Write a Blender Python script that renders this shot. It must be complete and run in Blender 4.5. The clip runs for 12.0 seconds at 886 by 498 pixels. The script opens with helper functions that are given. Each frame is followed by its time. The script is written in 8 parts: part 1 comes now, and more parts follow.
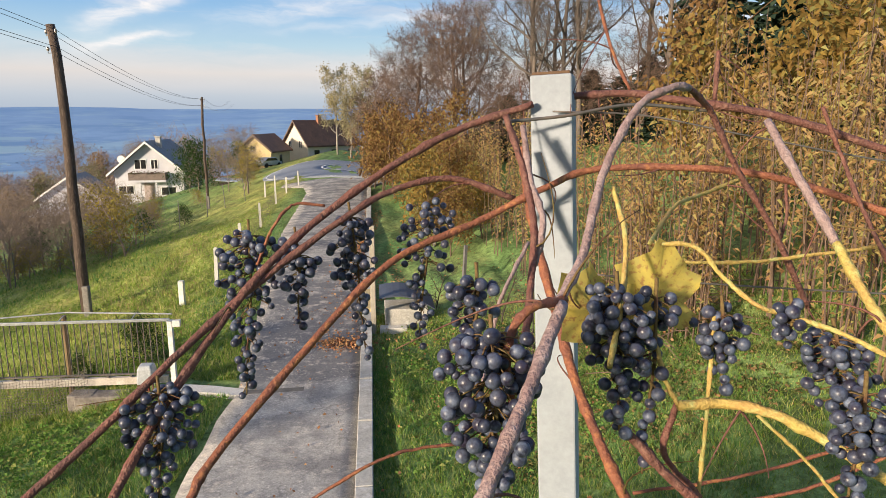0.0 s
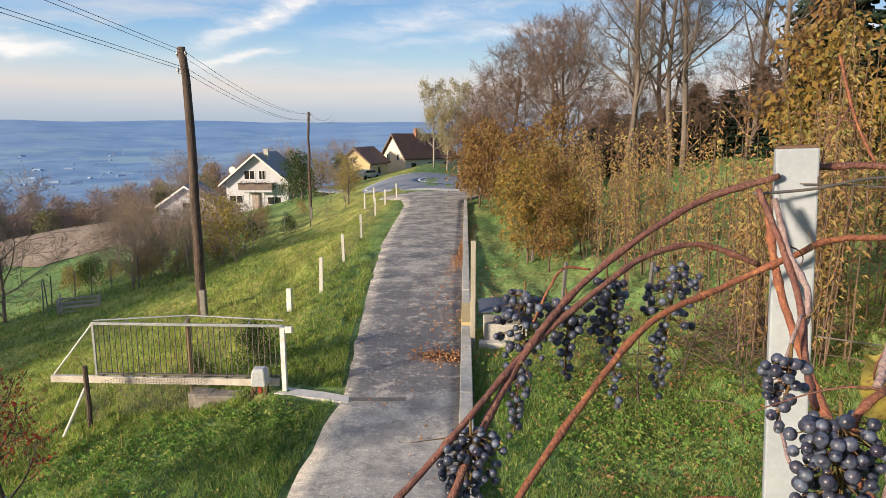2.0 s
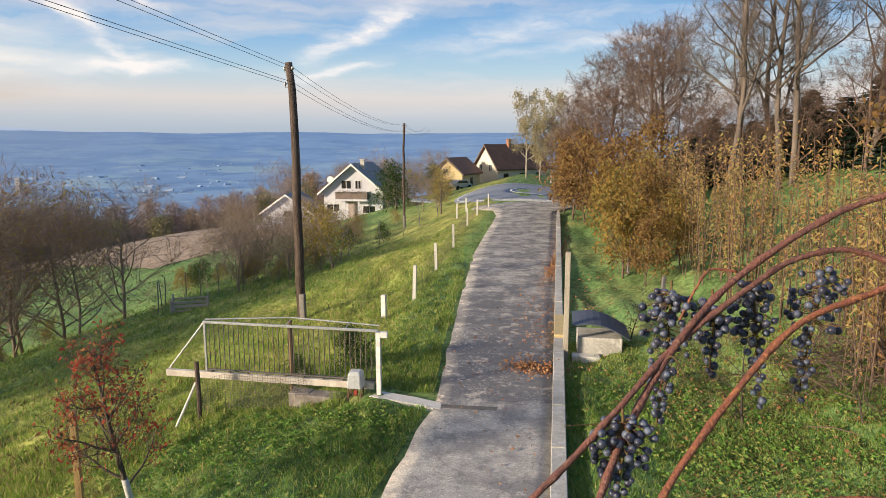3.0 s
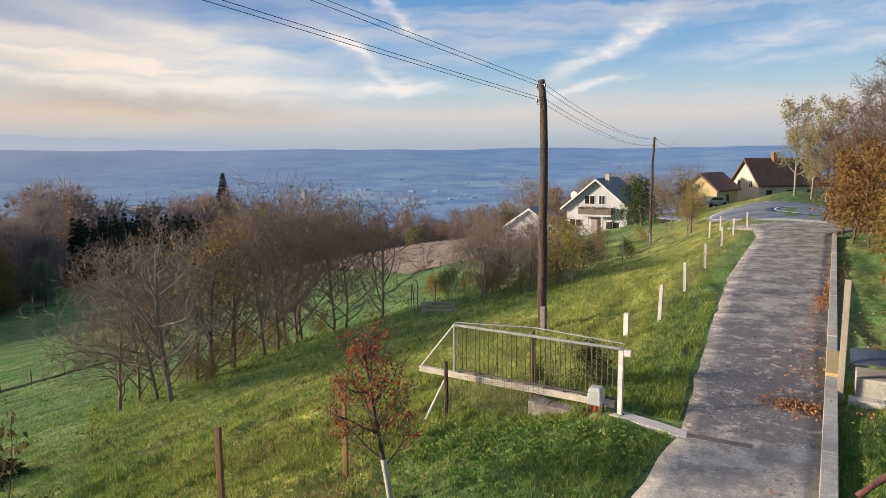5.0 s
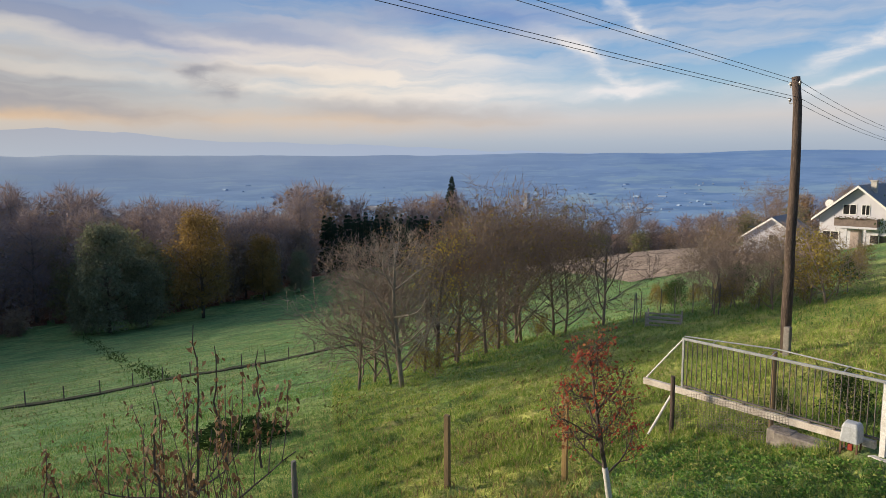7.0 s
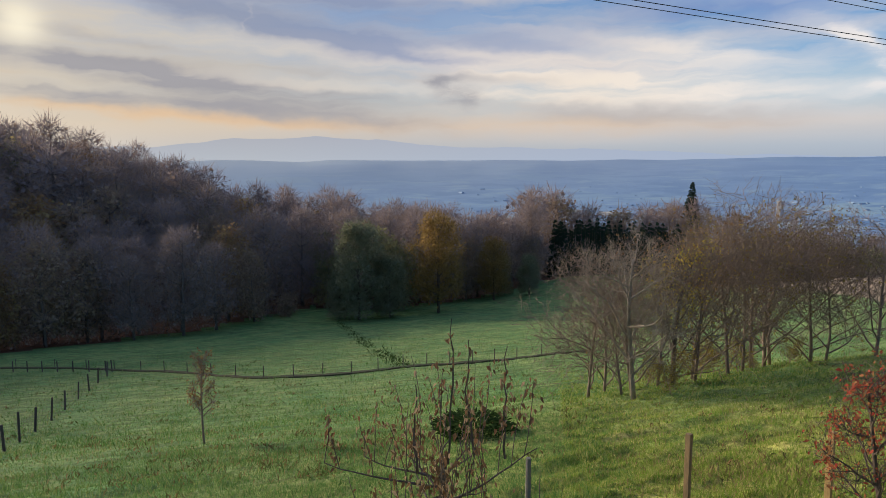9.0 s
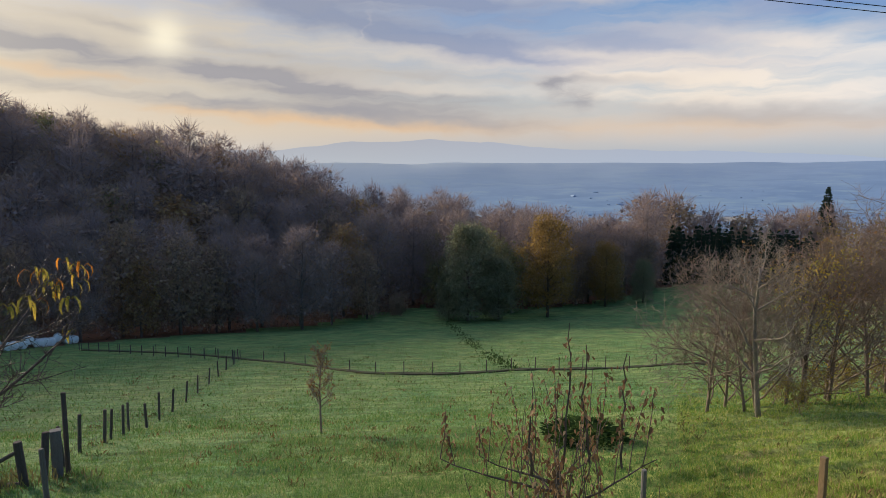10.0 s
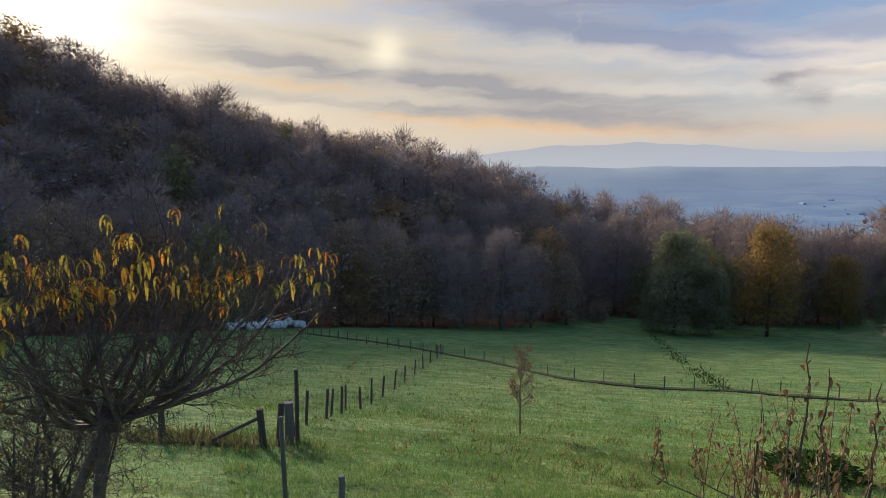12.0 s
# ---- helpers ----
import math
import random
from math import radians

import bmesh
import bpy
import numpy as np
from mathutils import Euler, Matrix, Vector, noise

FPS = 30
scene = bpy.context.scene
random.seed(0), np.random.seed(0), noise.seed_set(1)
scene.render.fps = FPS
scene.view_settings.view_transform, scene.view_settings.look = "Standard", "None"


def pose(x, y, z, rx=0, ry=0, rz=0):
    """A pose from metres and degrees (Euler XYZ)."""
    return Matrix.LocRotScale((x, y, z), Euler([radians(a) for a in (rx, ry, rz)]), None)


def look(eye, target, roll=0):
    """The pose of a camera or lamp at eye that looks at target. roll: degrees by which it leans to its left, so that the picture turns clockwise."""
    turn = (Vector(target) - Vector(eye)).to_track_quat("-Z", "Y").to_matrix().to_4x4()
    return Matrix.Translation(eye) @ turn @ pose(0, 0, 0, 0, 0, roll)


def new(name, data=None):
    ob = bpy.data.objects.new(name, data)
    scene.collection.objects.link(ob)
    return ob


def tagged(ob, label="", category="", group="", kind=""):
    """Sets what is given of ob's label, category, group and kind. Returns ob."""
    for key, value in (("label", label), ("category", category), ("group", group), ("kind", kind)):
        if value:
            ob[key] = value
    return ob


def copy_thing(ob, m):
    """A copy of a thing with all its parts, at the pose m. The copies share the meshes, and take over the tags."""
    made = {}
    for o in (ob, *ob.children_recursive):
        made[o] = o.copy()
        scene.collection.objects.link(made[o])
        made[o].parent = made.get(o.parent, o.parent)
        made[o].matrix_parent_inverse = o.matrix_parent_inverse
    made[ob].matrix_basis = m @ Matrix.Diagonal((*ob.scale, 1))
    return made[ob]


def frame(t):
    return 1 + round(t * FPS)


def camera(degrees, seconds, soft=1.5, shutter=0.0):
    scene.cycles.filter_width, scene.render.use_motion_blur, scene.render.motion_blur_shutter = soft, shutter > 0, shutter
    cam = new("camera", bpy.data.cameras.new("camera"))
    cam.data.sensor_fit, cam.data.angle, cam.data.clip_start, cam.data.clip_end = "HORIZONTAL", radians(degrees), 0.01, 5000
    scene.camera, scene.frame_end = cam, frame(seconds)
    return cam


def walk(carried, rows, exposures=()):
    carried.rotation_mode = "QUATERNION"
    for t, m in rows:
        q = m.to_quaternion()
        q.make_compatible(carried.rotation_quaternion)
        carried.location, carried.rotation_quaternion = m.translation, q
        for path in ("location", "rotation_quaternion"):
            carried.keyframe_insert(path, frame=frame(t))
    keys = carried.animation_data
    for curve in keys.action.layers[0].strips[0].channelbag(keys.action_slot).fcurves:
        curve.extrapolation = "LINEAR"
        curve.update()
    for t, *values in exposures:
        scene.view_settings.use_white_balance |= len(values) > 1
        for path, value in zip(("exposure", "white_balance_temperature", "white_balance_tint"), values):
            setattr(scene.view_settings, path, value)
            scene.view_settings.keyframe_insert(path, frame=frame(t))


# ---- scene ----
cam = camera(67.9, 12.0, 0.7)
PATH = [
    (0.0, (-0.7026, 0.1334, 4.9496), (-0.6199, 2.3897, 4.5103), -0.1),
    (0.5, (-0.7613, 0.123, 4.9829), (-0.69, 2.3805, 4.5448), 0.0),
    (1.0, (-0.8257, 0.1058, 5.0059), (-0.8096, 2.3655, 4.5712), 0.1),
    (1.5, (-0.8809, 0.077, 5.0255), (-0.9763, 2.3368, 4.6069), 0.0),
    (2.0, (-0.9326, 0.0414, 5.0324), (-1.1684, 2.2942, 4.6368), 0.0),
    (2.5, (-0.9798, 0.0046, 5.0289), (-1.3593, 2.2425, 4.654), -0.0),
    (4.5, (-1.0545, -0.2127, 5.0255), (-2.1735, 1.7721, 4.7104), -0.4),
    (5.0, (-1.0718, -0.2346, 5.014), (-2.3713, 1.6387, 4.7092), -0.4),
    (5.5, (-1.0718, -0.3001, 5.0324), (-2.5323, 1.4501, 4.7334), -0.3),
    (6.0, (-1.0776, -0.3519, 5.0289), (-2.6795, 1.2719, 4.738), -0.3),
    (6.5, (-1.0741, -0.4174, 5.0381), (-2.7979, 1.0776, 4.7483), -0.3),
    (7.0, (-1.0338, -0.5094, 5.0634), (-2.8773, 0.836, 4.7771), -0.4),
    (9.0, (-0.9464, -0.8774, 5.106), (-3.1395, -0.2369, 4.8392), -0.2),
    (9.5, (-0.9349, -0.9453, 5.0991), (-3.174, -0.4899, 4.8392), -0.1),
    (10.0, (-0.8821, -1.0338, 5.1129), (-3.1521, -0.7659, 4.8553), -0.0),
    (10.5, (-0.897, -1.0821, 5.0841), (-3.182, -0.9959, 4.83), 0.0),
    (11.0, (-0.8705, -1.1373, 5.0795), (-3.1544, -1.2293, 4.8288), 0.1),
    (11.5, (-0.8579, -1.196, 5.0749), (-3.1303, -1.4582, 4.83), 0.2),
    (12.0, (-0.8544, -1.2328, 5.0795), (-3.1016, -1.6571, 4.8334), 0.3),
]
EXPOSURES = [(0.0, 0.74, 6370.0, 10.0), (2.5, 0.70, 6350.0, 10.0), (4.5, 0.57, 6480.0, 10.0), (5.5, 0.50, 6230.0, 10.0), (7.0, 0.44, 6170.0, 10.0), (9.5, 0.46, 6220.0, 10.0), (12.0, 0.52, 6320.0, 10.0)]
walk(cam, [(t, look(eye, target, roll)) for t, eye, target, roll in PATH], EXPOSURES)

# ---- light: a low sun through thin cloud, and an evening sky ----
SUN_LEFT, SUN_UP = 131.0, 14.0
sun_way = Vector((-math.sin(radians(SUN_LEFT)) * math.cos(radians(SUN_UP)), math.cos(radians(SUN_LEFT)) * math.cos(radians(SUN_UP)), math.sin(radians(SUN_UP))))
sun = new("sun", bpy.data.lights.new("sun", "SUN"))
sun.data.energy, sun.data.angle, sun.data.color = 5.0, radians(7.0), (1.0, 0.81, 0.58)
sun.matrix_basis = look((0, 0, 60), Vector((0, 0, 60)) - sun_way)


class Nodes:
    """A short way to write node trees."""

    def __init__(self, tree):
        self.tree = tree

    def add(self, kind, out=0, **given):
        node = self.tree.nodes.new(kind)
        for key, value in given.items():
            if key.startswith("in_"):
                self.put(node, key[3:].replace("_", " "), value)
            elif key.startswith("n") and key[1:].isdigit():
                self.put(node, int(key[1:]), value)
            else:
                setattr(node, key, value)
        return node.outputs[out] if len(node.outputs) else None

    def put(self, node, socket, value):
        if isinstance(value, bpy.types.NodeSocket):
            self.tree.links.new(value, node.inputs[socket])
        else:
            node.inputs[socket].default_value = value

    def math(self, op, a, b=0.0, clamp=False):
        return self.add("ShaderNodeMath", operation=op, use_clamp=clamp, n0=a, n1=b)

    def mix(self, f, a, b, how="MIX"):
        node = self.tree.nodes.new("ShaderNodeMix")
        node.data_type, node.blend_type = "RGBA", how
        for k, v in ((0, f), (6, a), (7, b)):
            self.put(node, k, v if isinstance(v, (float, int, bpy.types.NodeSocket)) else (*v, 1.0)[:4])
        return node.outputs[2]

    def ramp(self, f, stops):
        node = self.tree.nodes.new("ShaderNodeValToRGB")
        self.tree.links.new(f, node.inputs[0])
        el = node.color_ramp.elements
        while len(el) < len(stops):
            el.new(0.5)
        for e, (p, c) in zip(el, stops):
            e.position = p
            e.color = (c, c, c, 1) if isinstance(c, (float, int)) else (*c, 1)
        return node.outputs[0]

    def noise(self, vec, scale, detail=4.0, rough=0.55, distortion=0.0):
        return self.add("ShaderNodeTexNoise", noise_dimensions="3D", in_Vector=vec, in_Scale=scale, in_Detail=detail, in_Roughness=rough, in_Distortion=distortion)


world = bpy.data.worlds.new("evening_sky")
world.use_nodes = True
scene.world = world
world.node_tree.nodes.clear()
w = Nodes(world.node_tree)
way = w.add("ShaderNodeTexCoord")
sky = w.add("ShaderNodeTexSky", sky_type="NISHITA", sun_disc=False, sun_elevation=radians(SUN_UP), sun_rotation=radians(-SUN_LEFT), air_density=1.0, dust_density=1.6, ozone_density=1.5)
xyz = w.tree.nodes.new("ShaderNodeSeparateXYZ")
w.tree.links.new(way, xyz.inputs[0])
to_sun = w.math("MAXIMUM", w.add("ShaderNodeVectorMath", 1, operation="DOT_PRODUCT", n0=way, n1=tuple(sun_way)), 0.0)
# degrees to the left of the driveway's line, and degrees above the horizon
left_of = w.math("MULTIPLY", w.math("ARCTAN2", w.math("MULTIPLY", xyz.outputs[0], -1.0), xyz.outputs[1]), 57.2958)
above = w.math("MULTIPLY", w.math("ARCSINE", w.math("MAXIMUM", xyz.outputs[2], 0.0)), 57.2958)
plane = w.add("ShaderNodeCombineXYZ", n0=left_of, n1=above, n2=0.0)
ragged = w.noise(w.add("ShaderNodeMapping", in_Vector=plane, in_Scale=(0.26, 0.55, 1.0)), 1.0, 3.5, 0.55)
ragged_b = w.noise(w.add("ShaderNodeMapping", in_Vector=plane, in_Scale=(0.30, 0.62, 1.0), in_Location=(37.0, 11.0, 4.0)), 1.0, 3.0, 0.50)
bent_sky = w.add("ShaderNodeCombineXYZ", n0=w.math("ADD", left_of, w.math("MULTIPLY", w.math("SUBTRACT", ragged, 0.5), 5.0)), n1=w.math("ADD", above, w.math("MULTIPLY", w.math("SUBTRACT", ragged_b, 0.5), 1.5)), n2=0.0)
fibre = w.noise(w.add("ShaderNodeMapping", in_Vector=bent_sky, in_Rotation=(0, 0, radians(-9)), in_Scale=(0.055, 0.50, 1.0), in_Location=(2.0, 5.0, 0)), 1.0, 6.0, 0.52)
sheet = w.noise(w.add("ShaderNodeMapping", in_Vector=bent_sky, in_Rotation=(0, 0, radians(-10)), in_Scale=(0.030, 0.24, 1.0), in_Location=(8.0, 3.0, 0)), 1.0, 6.0, 0.58)
tuft_sky = w.noise(w.add("ShaderNodeMapping", in_Vector=bent_sky, in_Rotation=(0, 0, radians(24)), in_Scale=(0.16, 0.55, 1.0)), 1.0, 7.0, 0.62)


def streak(a, b, wide, strength, grain, low=0.38, high=0.58):
    """How thick a drawn-out cloud is that runs from a to b, both in degrees left and up."""
    (x0, y0), (x1, y1) = a, b
    ln = math.hypot(x1 - x0, y1 - y0)
    c, n = ((x1 - x0) / ln, (y1 - y0) / ln), (-(y1 - y0) / ln, (x1 - x0) / ln)
    off = w.add("ShaderNodeVectorMath", operation="SUBTRACT", n0=bent_sky, n1=((x0 + x1) / 2, (y0 + y1) / 2, 0.0))
    u = w.add("ShaderNodeVectorMath", 1, operation="DOT_PRODUCT", n0=off, n1=(c[0] / (ln * 0.62), c[1] / (ln * 0.62), 0.0))
    v = w.add("ShaderNodeVectorMath", 1, operation="DOT_PRODUCT", n0=off, n1=(n[0] / wide, n[1] / wide, 0.0))
    d = w.math("ADD", w.math("POWER", w.math("ABSOLUTE", u), 4.0), w.math("MULTIPLY", v, v))
    body_ = w.math("EXPONENT", w.math("MULTIPLY", d, -1.0))
    return w.math("MULTIPLY", w.math("MULTIPLY", body_, w.ramp(grain, ((low, 0.25), (high, 1.0)))), strength)


def gathered(rows):
    total = None
    for row in rows:
        one = streak(*row)
        total = one if total is None else w.math("ADD", total, one)
    return w.math("MINIMUM", total, 1.0)


westward = w.ramp(w.math("DIVIDE", left_of, 180.0), ((0.24, 0.0), (0.52, 1.0)))
scale_up = w.math("DIVIDE", above, 40.0)
clear_east = w.ramp(scale_up, ((0.0, (2.7, 3.35, 4.3)), (0.05, (3.5, 3.85, 4.4)), (0.095, (5.0, 4.55, 4.3)), (0.15, (3.2, 4.25, 4.9)), (0.22, (1.75, 3.2, 4.9)), (0.30, (1.05, 2.45, 4.5)), (1.0, (0.75, 1.85, 4.1))))
clear_west = w.ramp(scale_up, ((0.0, (2.7, 3.05, 3.6)), (0.05, (3.5, 3.45, 3.6)), (0.095, (4.7, 3.75, 3.0)), (0.16, (3.9, 3.6, 3.3)), (0.27, (2.6, 2.95, 3.7)), (0.40, (1.6, 2.2, 3.7)), (1.0, (0.8, 1.7, 3.9))))
base = w.mix(w.math("MULTIPLY", w.ramp(scale_up, ((0.0, 0.2), (0.10, 0.1), (1.0, 0.35))), 1.0), w.mix(westward, clear_east, clear_west), sky)
# the thin sheet that thickens towards the sun
cover = w.math("ADD", w.math("ADD", w.math("MULTIPLY", sheet, 0.55), w.math("MULTIPLY", fibre, 0.45)), w.ramp(w.math("DIVIDE", left_of, 180.0), ((0.10, -0.02), (0.30, 0.04), (0.42, 0.10), (0.62, 0.18))))
veil = w.math("MULTIPLY", w.ramp(cover, ((0.50, 0.0), (0.60, 0.42), (0.72, 0.86), (0.85, 0.95))), w.ramp(scale_up, ((0.04, 0.0), (0.13, 0.8), (0.20, 1.0))))
lit = w.mix(westward, (5.5, 5.0, 4.7), (5.1, 4.35, 3.3))
painted = w.mix(veil, base, lit)
bright = gathered((((24.3, 7.5), (17.0, 11.0), 0.85, 1.0, tuft_sky), ((26.0, 5.2), (19.7, 6.7), 0.42, 0.9, tuft_sky), ((46.5, 11.3), (41.5, 9.7), 0.55, 1.0, tuft_sky), ((42.5, 9.8), (38.5, 6.4), 0.65, 1.0, tuft_sky),
                   ((41.5, 5.8), (35.3, 6.2), 0.5, 0.9, tuft_sky), ((39.6, 12.8), (36.8, 10.6), 0.5, 1.0, tuft_sky), ((78.0, 9.4), (51.0, 7.5), 1.9, 1.0, fibre, 0.32, 0.52), ((88.0, 10.4), (62.0, 9.0), 1.0, 0.45, fibre), ((72.0, 6.2), (45.0, 5.6), 1.2, 0.75, fibre),
                   ((14.5, 8.2), (1.0, 10.4), 0.9, 0.55, tuft_sky), ((10.0, 7.3), (-3.0, 8.6), 0.32, 0.6, fibre), ((70.0, 12.2), (49.0, 8.7), 0.7, 0.6, fibre), ((106.0, 8.2), (82.0, 7.2), 0.6, 0.5, fibre),
                   ((-5.0, 9.0), (-30.0, 7.5), 1.2, 0.5, fibre), ((90.4, 11.5), (89.2, 13.0), 0.16, 0.6, fibre, 0.1, 0.3)))
painted = w.mix(bright, painted, w.mix(w.ramp(w.math("DIVIDE", left_of, 180.0), ((0.22, 0.0), (0.34, 1.0))), (6.3, 5.9, 5.6), (6.7, 5.8, 4.8)))
peach = gathered((((109.0, 5.4), (82.0, 3.9), 0.5, 0.8, fibre), ((78.0, 4.2), (50.0, 3.8), 0.8, 0.45, fibre), ((122.0, 8.4), (108.0, 7.2), 0.45, 0.6, fibre)))
painted = w.mix(peach, painted, (6.0, 4.0, 2.3))
dark = gathered((((116.0, 9.3), (95.0, 7.6), 0.8, 0.85, fibre, 0.34, 0.56), ((101.0, 8.1), (77.0, 4.5), 1.3, 0.9, fibre, 0.34, 0.56), ((128.0, 12.2), (111.5, 9.1), 1.1, 0.9, fibre, 0.34, 0.56), ((74.8, 7.6), (71.2, 6.2), 0.9, 0.8, tuft_sky),
                 ((66.0, 5.0), (46.0, 4.2), 0.9, 0.5, fibre), ((106.0, 6.4), (88.0, 4.9), 0.6, 0.75, fibre), ((92.0, 8.9), (68.0, 7.6), 0.55, 0.55, fibre), ((119.0, 6.8), (102.0, 5.8), 0.55, 0.75, fibre), ((112.0, 11.6), (96.0, 9.6), 0.4, 0.5, fibre), ((90.0, 6.6), (66.0, 5.6), 0.5, 0.4, fibre)))
painted = w.mix(w.math("MULTIPLY", dark, 0.88), painted, (2.5, 2.4, 2.55))
slate = gathered((((98.0, 13.5), (76.0, 9.7), 1.0, 1.0, fibre, 0.30, 0.48), ((92.0, 14.6), (62.0, 11.4), 1.6, 0.75, fibre), ((62.0, 13.6), (44.0, 11.6), 1.3, 0.6, fibre), ((80.0, 9.6), (58.0, 8.4), 0.5, 0.4, fibre), ((104.0, 15.5), (80.0, 13.6), 1.3, 0.8, fibre), ((84.0, 11.6), (62.0, 9.8), 0.8, 0.5, fibre), ((60.0, 14.0), (47.0, 11.6), 1.2, 0.5, tuft_sky)))
painted = w.mix(w.math("MULTIPLY", slate, 0.85), painted, w.mix(westward, (1.3, 2.1, 4.0), (2.0, 2.25, 3.0)))
# the sun behind the cloud, and a mock sun beside it
dog = w.add("ShaderNodeVectorMath", 1, operation="DISTANCE", n0=plane, n1=(105.6, 10.6, 0.0))
painted = w.mix(w.math("MULTIPLY", w.math("EXPONENT", w.math("MULTIPLY", w.math("MULTIPLY", dog, dog), -0.45)), 0.6), painted, (9.0, 8.0, 5.8))
painted = w.mix(w.math("MULTIPLY", w.math("POWER", to_sun, 40.0), 0.5), painted, (7.6, 6.4, 4.4))
painted = w.mix(w.math("POWER", to_sun, 240.0), painted, (15.0, 13.4, 10.6))
w.add("ShaderNodeOutputWorld", n0=w.add("ShaderNodeBackground", in_Color=painted, in_Strength=0.10))


# ---- materials ----
def mat(name, c1, c2=None, scale=4.0, rough=0.85, bump=0.0, bscale=30.0, metal=0.0, vary="", c3=None, spec=0.3, stretch=(1, 1, 1), leaf=0.0, fine=0.25):
    """A surface with two colours at a broad scale, a finer grain and relief. vary: "island" or "object" shifts the tone of each piece."""
    m = bpy.data.materials.new(name)
    m.use_nodes = True
    m.node_tree.nodes.clear()
    n = Nodes(m.node_tree)
    c2 = c2 or tuple(v * 0.7 for v in c1)
    at = n.add("ShaderNodeMapping", in_Vector=n.add("ShaderNodeTexCoord", 3), in_Scale=stretch)
    broad = n.ramp(n.noise(at, scale, 5.0, 0.6), ((0.36, 0.0), (0.64, 1.0)))
    grain = n.noise(at, bscale, 3.0, 0.6)
    if vary == "island":
        random_piece = n.add("ShaderNodeNewGeometry", 8)
        col = n.mix(random_piece, c1, c2)
        if c3:
            col = n.mix(n.ramp(n.math("FRACT", n.math("MULTIPLY", random_piece, 7.31)), ((0.62, 0.0), (0.85, 1.0))), col, c3)
    elif vary == "object":
        random_piece = n.add("ShaderNodeObjectInfo", 5)
        col = n.mix(n.math("ADD", n.math("MULTIPLY", random_piece, 0.7), n.math("MULTIPLY", broad, 0.3)), c1, c2)
    else:
        col = n.mix(broad, c1, c2)
        if c3:
            col = n.mix(n.ramp(n.noise(at, scale * 3.7, 3.0, 0.6), ((0.52, 0.0), (0.66, 1.0))), col, c3)
    col = n.mix(1.0, col, n.ramp(grain, ((0.25, 1.0 - fine), (0.75, 1.0 + fine))), "MULTIPLY")
    relief = {}
    if bump:
        relief["in_Normal"] = n.add("ShaderNodeBump", in_Strength=bump, in_Distance=0.02, in_Height=grain)
    if leaf:
        d = n.add("ShaderNodeBsdfDiffuse", in_Color=col)
        t = n.add("ShaderNodeBsdfTranslucent", in_Color=col)
        out = n.add("ShaderNodeMixShader", n0=leaf, n1=d, n2=t)
    else:
        out = n.add("ShaderNodeBsdfPrincipled", in_Base_Color=col, in_Roughness=rough, in_Metallic=metal, in_Specular_IOR_Level=spec, **relief)
    n.add("ShaderNodeOutputMaterial", n0=out)
    return m


